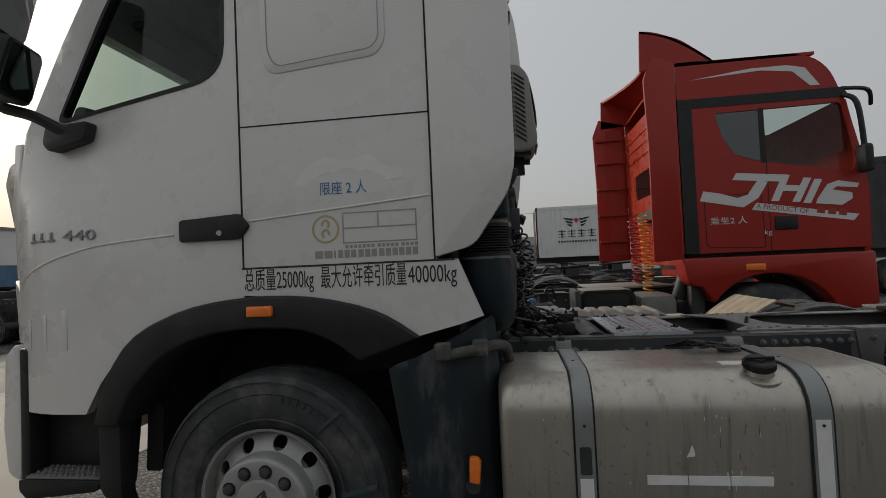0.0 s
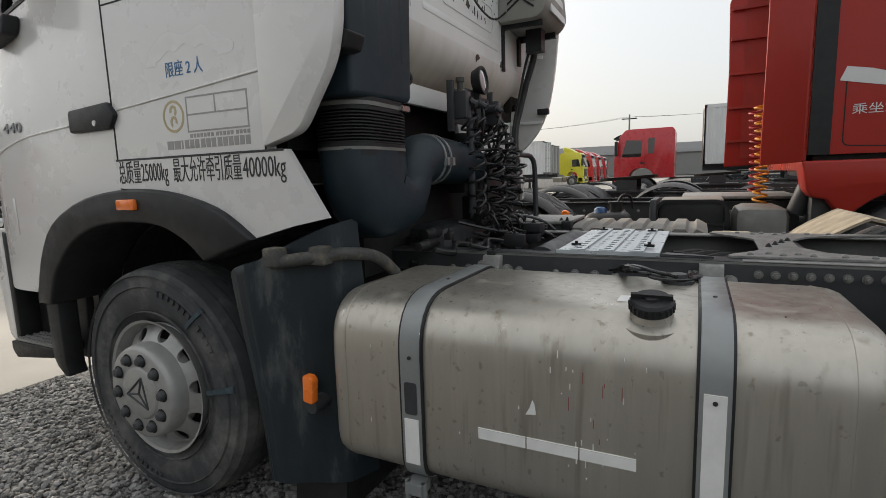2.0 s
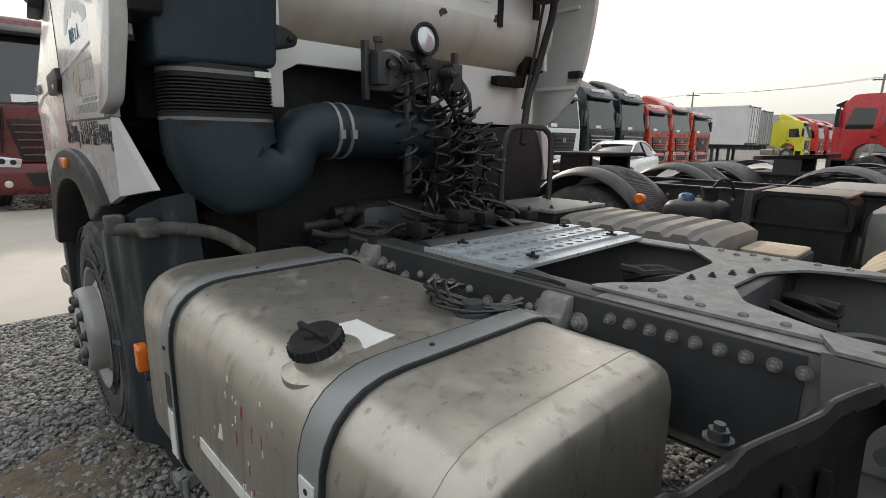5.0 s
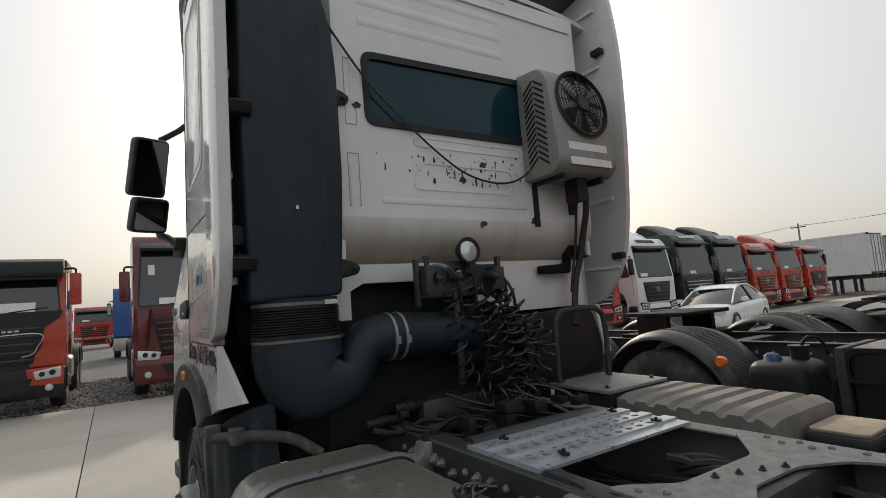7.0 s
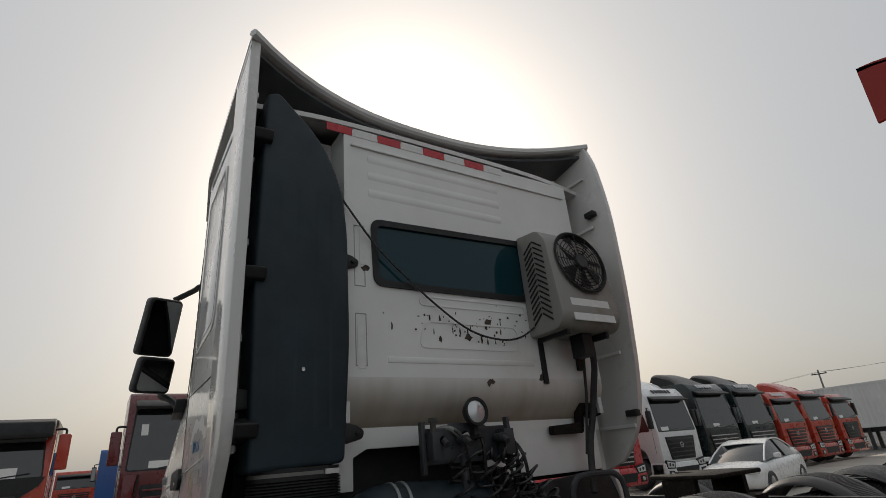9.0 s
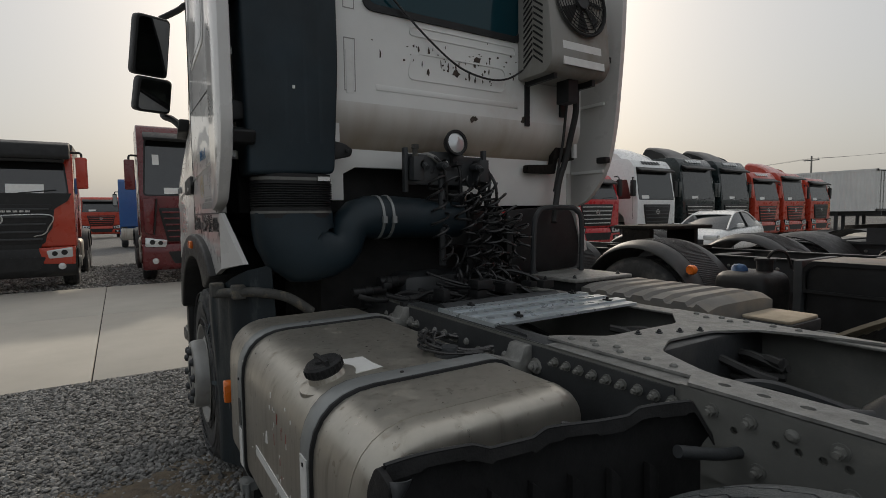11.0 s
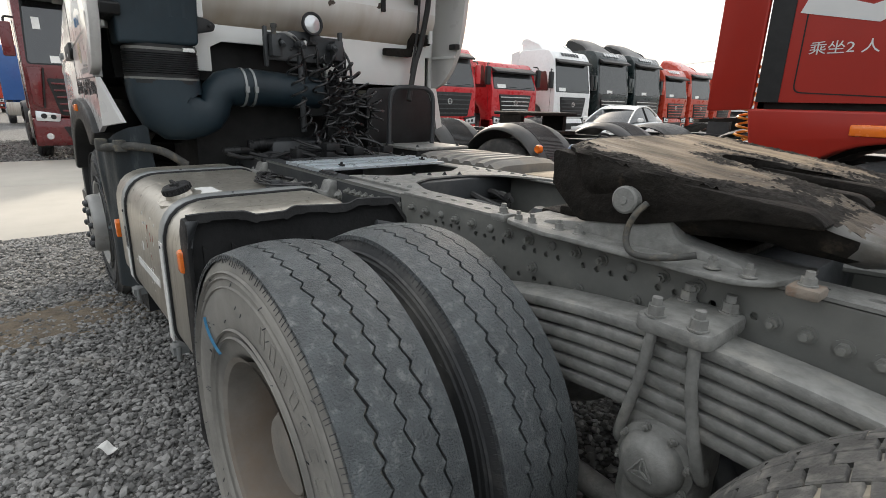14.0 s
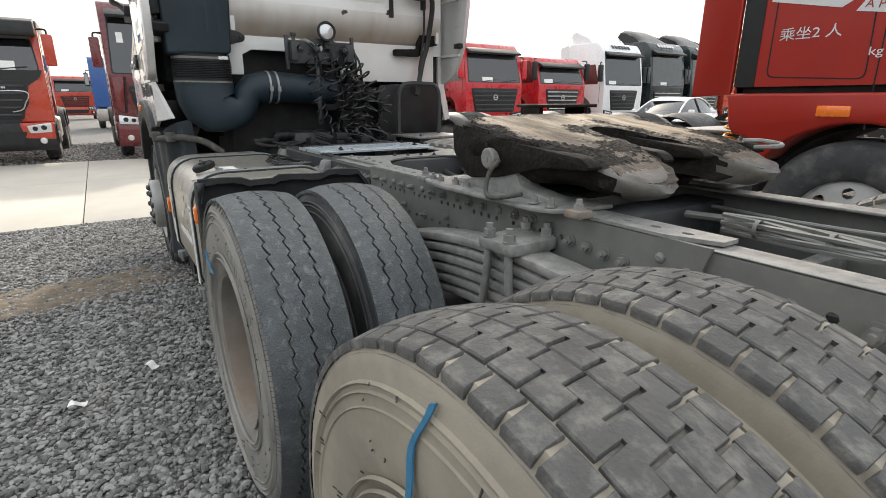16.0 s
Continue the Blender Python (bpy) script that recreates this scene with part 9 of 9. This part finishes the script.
    part("tank_neck", Shape().cyl((-1.12, 0.33, 0.98), (-1.12, 0.33, 1.08), 0.06).cyl((-1.12, 0.33, 1.08), (-1.12, 0.33, 1.1), 0.075).tube([(-1.1, 0.33, 1.1), (-1.06, 0.35, 1.16), (-1.0, 0.4, 1.14), (-0.98, 0.45, 1.02)], 0.012, 6), M_BLACK, u)
    part("battery_box", Shape().prism(rounded([(-0.72, 0.6), (-0.19, 0.6), (-0.19, 1.06), (-0.25, 1.11), (-0.67, 1.11), (-0.72, 1.05)], 0.03), "y", 0.06, 0.62), M_BLACK, th, "black battery box with a pale frame", bevel=0.02)
    part("battery_lid", Shape().box(-0.7, -0.2, 0.08, 0.6, 1.108, 1.125), M_BATTERY_LID, th, bevel=0.006)
    part("battery_post", Shape().box(-0.79, -0.735, 0.03, 0.62, 0.62, 1.125), M_FRAME, th, bevel=0.008)
    part("battery_frame", Shape().prism(rounded([(-0.75, 0.9), (-0.16, 0.9), (-0.16, 1.07), (-0.24, 1.125), (-0.68, 1.125), (-0.75, 1.06)], 0.03), "y", 0.04, 0.055, holes=[rounded([(-0.72, 0.92), (-0.19, 0.92), (-0.19, 1.06), (-0.25, 1.1), (-0.67, 1.1), (-0.72, 1.05)], 0.03)]), M_BLACK, th)
    part("silencer", Shape().box(-0.12, 0.29, 0.08, 0.7, 0.62, 1.06), M_RAIL, th, "grey silencer box", bevel=0.09)
    part("cover_plate", Shape().box(-0.55, 0.45, off - 0.5, off + 0.5, 1.09, 1.12), M_DUSTY, th, bevel=0.01)
    return th


red_neighbour()


def bare_trailer():
    th = thing("flatbed_trailer", "bare dark trailer chassis parked in the row", "trailer", pose(-9.6, 8.35, 0))
    tail(th, 0.0, 7.5, rails_z=1.15, axles=(-0.85, -2.15), fenders=False)
    part("deck_edge", Shape().box(-7.4, 0.05, -1.22, -1.1, 1.2, 1.34).box(-7.4, 0.05, 1.1, 1.22, 1.2, 1.34).box(-0.05, 0.05, -1.22, 1.22, 1.18, 1.34), M_BLACK, th, bevel=0.01)
    wall = thing("plaster_wall", "white plastered yard building with a faded blue foot, paint flaking", "building", pose(-23, 18, 0))
    part("wall", Shape().box(-3, 0, -5, 5, 2.4, 4.1), M_CONTAINER, wall)
    part("wall_foot", Shape().box(-3, 0.01, -5, 5, 0, 2.4), mat("faded_blue_plaster", (0.08, 0.16, 0.25), 0.8, var=0.2, vs=1.5, dirt=(0.3, 0.29, 0.27), da=0.25), wall)
    part("coping", Shape().box(-3.1, 0.1, -5.1, 5.1, 4.1, 4.22), M_DUSTY, wall)


bare_trailer()


def far_side():
    """Trucks standing further along the line, containers and what closes the view."""
    for k, (y, dx, off) in enumerate(((7.9, 6.2, 0), (11.2, 7.6, 0.3), (15.0, 9.4, 0.6))):
        parked("tractor truck showing its bare dark chassis and tyres", (M_RED, M_WHITE2, M_BLUE)[k], dx, y, style=2, roof=3.3, group="trucks parked in line", deck=(k == 0))
    parked("red day-cab tractor truck parked sideways to the lane", M_BRIGHT_RED, -1.45, 25.3, heading=180, roof=3.28, style=3, lower=M_BLACK, group="trucks parked in line", cab_len=2.6, rear_window=True)


def container(label, m, length, width, height, base, col, side_print=False):
    th = thing("shipping_container", label, "container", m, "containers")
    n = int(length / 0.28)

    def wall(y, s):
        sh = Shape()
        vs, fs = [], []
        for i in range(n * 4 + 1):
            ph = i % 4
            d = 0.0 if ph in (0, 1) else 0.035
            x = -length / 2 + length * i / (n * 4)
            vs += [(x, y - s * d, base + 0.15), (x, y - s * d, base + height - 0.12)]
        for i in range(n * 4):
            fs.append((2 * i, 2 * i + 2, 2 * i + 3, 2 * i + 1))
        return sh.add(vs, fs)
    w = part("side_wall", wall(-width / 2, -1), col, th, angle=20)
    part("side_wall", wall(width / 2, 1), col, th, angle=20)
    fr = Shape()
    for x in (-length / 2, length / 2 - 0.1):
        for y in (-width / 2, width / 2 - 0.1):
            fr.box(x, x + 0.1, y, y + 0.1, base, base + height)
    for z in (base, base + height - 0.13):
        fr.box(-length / 2, length / 2, -width / 2, -width / 2 + 0.08, z, z + 0.15).box(-length / 2, length / 2, width / 2 - 0.08, width / 2, z, z + 0.15)
    part("frame", fr, col, th)
    part("roof", Shape().box(-length / 2, length / 2, -width / 2 + 0.05, width / 2 - 0.05, base + height - 0.06, base + height - 0.02), col, th)
    part("floor", Shape().box(-length / 2, length / 2, -width / 2 + 0.05, width / 2 - 0.05, base + 0.02, base + 0.14), M_FRAME, th)
    for x, s in ((-length / 2 + 0.02, -1), (length / 2 - 0.02, 1)):
        e = part("end_door", Shape().box(x - 0.02, x + 0.02, -width / 2 + 0.08, width / 2 - 0.08, base + 0.15, base + height - 0.12), col, th)
        rods = Shape()
        for y in (-0.85, -0.35, 0.35, 0.85):
            rods.cyl((x + s * 0.05, y, base + 0.1), (x + s * 0.05, y, base + height - 0.1), 0.02, n=6)
            for z in (0.6, 1.3, 2.0):
                rods.box(x - 0.06, x + 0.06, y - 0.06, y + 0.06, base + z, base + z + 0.05)
        split("lock_rod", rods, M_DUSTY, e)
    tr = Shape().box(-length / 2, length / 2, -0.5, -0.4, base - 0.3, base).box(-length / 2, length / 2, 0.4, 0.5, base - 0.3, base)
    split("trailer_beam", tr, M_FRAME, th)
    for k in range(3):
        for s in (-1, 1):
            plain_wheel(th, pose(-length / 2 + 1.2 + 1.3 * k, s * (width / 2 - 0.02), 0.53, 0, 0, 0 if s < 0 else 180), dual=True)
    split("landing_leg", Shape().box(length / 2 - 2.6, length / 2 - 2.4, -0.7, -0.55, 0.0, base).box(length / 2 - 2.6, length / 2 - 2.4, 0.55, 0.7, 0.0, base), M_FRAME, th)
    if side_print:
        pr = Shape()
        x0, y0 = -1.0, -width / 2 - 0.004
        for s in (-1, 1):
            for k in range(3):
                a, z = 0.12 + 0.03 * k, base + 1.95 - 0.16 * k
                pr.prism([(x0 + s * a, z), (x0 + s * (a + 0.55 - 0.13 * k), z + 0.08), (x0 + s * (a + 0.5 - 0.13 * k), z), (x0 + s * (a + 0.1), z - 0.1)], "y", y0, y0 + 0.004)
        for i in range(4):
            pr.box(x0 - 0.95 + 0.5 * i, x0 - 0.55 + 0.5 * i, y0, y0 + 0.004, base + 1.02, base + 1.05).box(x0 - 0.95 + 0.5 * i, x0 - 0.55 + 0.5 * i, y0, y0 + 0.004, base + 1.3, base + 1.34).box(x0 - 0.78 + 0.5 * i, x0 - 0.72 + 0.5 * i, y0, y0 + 0.004, base + 1.0, base + 1.4).box(x0 - 0.92 + 0.5 * i, x0 - 0.6 + 0.5 * i, y0, y0 + 0.004, base + 1.16, base + 1.19)
        for i in range(14):
            pr.box(x0 - 0.95 + 0.14 * i, x0 - 0.86 + 0.14 * i, y0, y0 + 0.004, base + 0.74, base + 0.84)
        part("side_print", pr, M_INK, th, "black printed emblem and unreadable lettering")
        part("print_accent", Shape().prism([(x0, base + 1.72), (x0 + 0.14, base + 1.9), (x0, base + 2.0), (x0 - 0.14, base + 1.9)], "y", y0 - 0.001, y0 + 0.003), M_REFLECT_RED, th)
    return th


far_side()
container("white box container on a trailer, printed with a black emblem", pose(5.35, 26.2, 0, 0, 0, 0), 6.1, 2.44, 2.6, 1.6, M_CONTAINER, True)
container("long white corrugated container on a trailer", pose(-15.75, 43.2, 0), 12.2, 2.44, 2.78, 1.35, M_CONTAINER)
container("dark brown corrugated container on a trailer", pose(14.3, 15.4, 0), 12.2, 2.44, 2.6, 1.4, mat("dark_container_paint", (0.03, 0.028, 0.028), 0.55, var=0.2, vs=1.5, dirt=(0.12, 0.1, 0.085), da=0.3))
container("grey corrugated container on a trailer", pose(-16.3, 48.6, 0), 12.2, 2.44, 2.75, 1.3, mat("grey_container_paint", (0.3, 0.3, 0.29), 0.6, var=0.1))


def sedan():
    th = thing("sedan_car", "white four-door sedan standing in the concrete lane", "car", pose(-6.2, 16.8, 0, 0, 0, -80))
    rail = [(-2.34, 0.62, 0.45, 0.78), (-2.28, 0.78, 0.32, 0.92), (-2.0, 0.87, 0.24, 0.99), (-1.3, 0.905, 0.2, 1.0), (-0.3, 0.91, 0.2, 0.97), (0.7, 0.905, 0.2, 0.94), (1.3, 0.89, 0.2, 0.9), (1.85, 0.84, 0.22, 0.82), (2.2, 0.72, 0.28, 0.7), (2.32, 0.55, 0.4, 0.58)]
    ring = ((0.0, 0.0), (0.8, 0.0), (0.97, 0.12), (1.0, 0.45), (0.985, 0.75), (0.93, 0.93), (0.7, 1.0), (0.0, 1.03))
    full = ring + tuple((-a, c) for a, c in reversed(ring[1:-1]))
    m = len(full)
    vs = [(x, w * a, z0 + (z1 - z0) * c) for x, w, z0, z1 in rail for a, c in full]
    fs = [(i * m + j, i * m + (j + 1) % m, (i + 1) * m + (j + 1) % m, (i + 1) * m + j) for i in range(len(rail) - 1) for j in range(m)] + [tuple(range(m)), tuple(range((len(rail) - 1) * m, len(rail) * m))]
    b = part("body", Shape().add(vs, fs), M_WHITE2, th, angle=70)
    st = [(1.32, 0.9, 0.76), (0.95, 1.12, 0.7), (0.45, 1.34, 0.63), (0.05, 1.43, 0.6), (-0.45, 1.46, 0.59), (-0.95, 1.42, 0.59), (-1.4, 1.28, 0.63), (-1.95, 1.0, 0.72)]
    n = len(st)
    vs = [(x, sg * w, z) for x, z, w in st for sg in (-1, 1)] + [(x, sg * 0.84, min(0.95, z)) for x, z, w in st for sg in (-1, 1)]
    fs = [(2 * i, 2 * i + 1, 2 * i + 3, 2 * i + 2) for i in range(n - 1)]
    fs += [(2 * i, 2 * i + 2, 2 * n + 2 * i + 2, 2 * n + 2 * i) for i in range(n - 1)] + [(2 * i + 1, 2 * n + 2 * i + 1, 2 * n + 2 * i + 3, 2 * i + 3) for i in range(n - 1)]
    part("greenhouse", Shape().add(vs, fs), M_GLASS_DARK, th, "dark car windows", angle=60)
    rf = Shape().sheet(lambda u, v: (lambda i, f: ((st[i][0] * (1 - f) + st[i + 1][0] * f), (2 * v - 1) * ((st[i][2] * (1 - f) + st[i + 1][2] * f) + 0.015), (st[i][1] * (1 - f) + st[i + 1][1] * f) + 0.012 + 0.03 * (1 - (2 * v - 1) ** 2)))(min(5, 2 + int(u * 3.999)), (u * 3.999) % 1), 12, 8, thick=-0.02)
    part("roof", rf, M_WHITE2, th, angle=70)
    for sg in (-1, 1):
        part("roof_pillar", Shape().tube([(x, sg * (w + 0.012), z + 0.005) for x, z, w in st], 0.028, 6), M_WHITE2, th)
        part("door_pillar", Shape().cyl((-0.3, sg * 0.6, 1.44), (-0.32, sg * 0.85, 0.95), 0.03, n=6), M_BLACK, th)
    for x in (1.4, -1.4):
        for sg in (-1, 1):
            w = Shape().lathe([(0.0, 0.2), (-0.01, 0.3), (0.02, 0.325), (0.19, 0.325), (0.2, 0.2)], 28)
            o = part("wheel", w, M_RUBBER, th, at=pose(x, sg * 0.9, 0.325, 0, 0, 0 if sg < 0 else 180))
            part("rim", Shape().lathe([(0.0, 0.2), (0.03, 0.19), (0.01, 0.05), (0.0, 0.0)], 20), M_RIM, o)
    for sg in (-1, 1):
        part("headlamp", Shape().box(2.05, 2.3, sg * 0.62 - 0.2, sg * 0.62 + 0.2, 0.62, 0.76), M_LENS, th, bevel=0.03)
        part("mirror", Shape().box(0.75, 0.9, min(sg * 0.9, sg * 1.08), max(sg * 0.9, sg * 1.08), 0.95, 1.08), M_WHITE2, th, bevel=0.03)
    part("grille", Shape().box(2.28, 2.34, -0.45, 0.45, 0.38, 0.62), M_BLACK, th, bevel=0.02)


sedan()


def unseen_wall():
    """Plain unseen wall added behind the camera to close the yard and darken reflections."""
    w = thing("wall_south", "added plain grey wall out of view, with a flat coping, to darken reflections", "wall", pose(0, -9.0, 0), kind="structure")
    part("wall_panel", Shape().box(-11, 22, -0.2, 0.0, 0, 3.1), M_ASPHALT, w)
    part("coping", Shape().box(-11.1, 22.1, -0.26, 0.06, 3.1, 3.2), M_DUSTY, w, bevel=0.01)


unseen_wall()


def distance():
    b = thing("warehouse", "long low grey warehouse far behind the trucks", "building", pose(-40, 150, 0))
    part("wall", Shape().box(-60, 120, 0, 20, 0, 6), M_DUSTY, b)
    part("roof", Shape().prism([(-0.5, 6), (20.5, 6), (10, 9)], "x", -61, 121), M_FRAME, b)
    for i, (x, y) in enumerate(((-6, 70), (-28, 78), (16, 66), (40, 62))):
        p = thing("utility_pole", "tall concrete utility pole carrying wires", "pole", pose(x, y, 0), "utility poles")
        part("post", Shape().cyl((0, 0, 0), (0, 0, 8.6), 0.16, 0.1, 10), M_DUSTY, p)
        part("cross_arm", Shape().box(-0.9, 0.9, -0.05, 0.05, 8.0, 8.12), M_FRAME, p)
        for k in (-0.8, 0, 0.8):
            part("insulator", Shape().cyl((k, 0, 8.12), (k, 0, 8.35), 0.05, 0.03, 8), M_LABEL, p)
    w = Shape()
    for k in (-0.8, 0.0, 0.8):
        for a, b2 in (((-28, 78), (-6, 70)), ((-6, 70), (16, 66)), ((16, 66), (40, 62)), ((-28, 78), (-70, 95))):
            w.tube([(a[0] + k + (b2[0] - a[0]) * t, a[1] + (b2[1] - a[1]) * t, 8.3 - 1.6 * t * (1 - t)) for t in [i / 10 for i in range(11)]], 0.011, 4)
    tagged(part("power_line", w, M_INK), "thin black overhead wires between poles", "power line")


distance()


# ---- loose stones: the stretch of gravel that the walk passes ----
def gravel():
    rng = np.random.default_rng(11)
    ico_v = []
    g = (1 + 5 ** 0.5) / 2
    for a, b in ((1, g), (-1, g), (1, -g), (-1, -g)):
        ico_v += [(0, a, b), (a, b, 0), (b, 0, a)]
    ico_v = np.array(ico_v) / math.hypot(1, g)
    bm = bmesh.new()
    for p in ico_v:
        bm.verts.new(p)
    bmesh.ops.convex_hull(bm, input=bm.verts)
    bm.verts.index_update()
    faces = np.array([[v.index for v in f.verts] for f in bm.faces])
    base = np.array([v.co[:] for v in bm.verts])
    bm.free()

    def field(name, label, n, x0, x1, y0, y1, r0, r1):
        c = np.column_stack([rng.uniform(x0, x1, n), rng.uniform(y0, y1, n), np.zeros(n)])
        if x0 > -5:            # the field thins out over its outer edges
            c[:, 0] = np.where((c[:, 0] > x1 - 0.5) & (rng.random(n) < 0.5), c[:, 0] + rng.exponential(0.5, n), c[:, 0])
            c[:, 1] = np.where((c[:, 1] < y0 + 0.4) & (rng.random(n) < 0.5), c[:, 1] - rng.exponential(0.5, n), c[:, 1])
        r = rng.uniform(r0, r1, n) * rng.choice([0.7, 1.0, 1.0, 1.25], n)
        sc = np.column_stack([rng.uniform(0.75, 1.3, n), rng.uniform(0.75, 1.3, n), rng.uniform(0.5, 0.85, n)]) * r[:, None]
        jit = base[None] * (1 + rng.uniform(-0.28, 0.28, (n, 12, 1)))
        v = jit * sc[:, None, :]
        az, el = rng.uniform(0, 6.283, n), rng.uniform(-0.6, 0.6, n)
        y2 = v[..., 1] * np.cos(el)[:, None] - v[..., 2] * np.sin(el)[:, None]
        z2 = v[..., 1] * np.sin(el)[:, None] + v[..., 2] * np.cos(el)[:, None]
        x3 = v[..., 0] * np.cos(az)[:, None] - y2 * np.sin(az)[:, None]
        y3 = v[..., 0] * np.sin(az)[:, None] + y2 * np.cos(az)[:, None]
        lift = rng.uniform(-0.012, 0.006, n) + r * 0.25
        v = np.stack([x3, y3, z2], -1) + c[:, None, :]
        v[..., 2] += lift[:, None] - 0.008
        f = (faces[None] + 12 * np.arange(n)[:, None, None]).reshape(-1, 3)
        me = bpy.data.meshes.new(name)
        me.vertices.add(n * 12)
        me.vertices.foreach_set("co", v.reshape(-1))
        m = len(f)
        me.loops.add(m * 3)
        me.loops.foreach_set("vertex_index", f.reshape(-1).astype(np.int32))
        me.polygons.add(m)
        me.polygons.foreach_set("loop_start", np.arange(0, 3 * m, 3, dtype=np.int32))
        me.update(calc_edges=True)
        me.polygons.foreach_set("use_smooth", [False] * m)
        me.materials.append(M_STONE)
        tagged(new(name, me), label, "gravel", kind="stuff")
    field("gravel", "loose grey crushed stones over the yard", 78000, -2.14, 4.2, -2.6, 0.75, 0.008, 0.016)
    field("gravel", "loose grey crushed stones beside the chassis", 12000, 1.5, 5.5, 0.75, 3.4, 0.01, 0.019)
    field("gravel", "loose grey crushed stones under the parked trucks", 9000, -16, -9.75, -4.5, 4.5, 0.02, 0.036)


gravel()


def soil():
    def top(u, v):
        x, y = -0.05 + 0.85 * u + 0.12 * math.sin(4 * v), -1.9 + 2.2 * v
        rim = min(1.0, 4 * u, 4 * (1 - u), 4 * v, 4 * (1 - v))
        return (x, y, -0.014 + 0.019 * rim + 0.014 * noise.noise((x * 7, y * 7, 0)) + 0.008 * noise.noise((x * 23, y * 23, 3)))
    tagged(part("soil_patch", Shape().sheet(top, 40, 70), M_SOIL), "trodden brown soil showing between the stones", "ground", kind="structure")


soil()


def litter():
    for x, y, a in ((2.12, -0.25, 25), (2.34, -0.57, 70), (3.05, -1.15, 10)):
        s = Shape().sheet(lambda u, v: (0.07 * (u - 0.5), 0.045 * (v - 0.5), 0.035 + 0.01 * math.sin(4 * u + 2 * v)), 5, 4, thick=0.002)
        t = part("paper_scrap", s, M_LABEL, None, at=pose(x, y, 0, 0, 0, a))
        tagged(t, "crumpled scrap of white paper lying on the gravel", "litter", "scraps of litter")


litter()
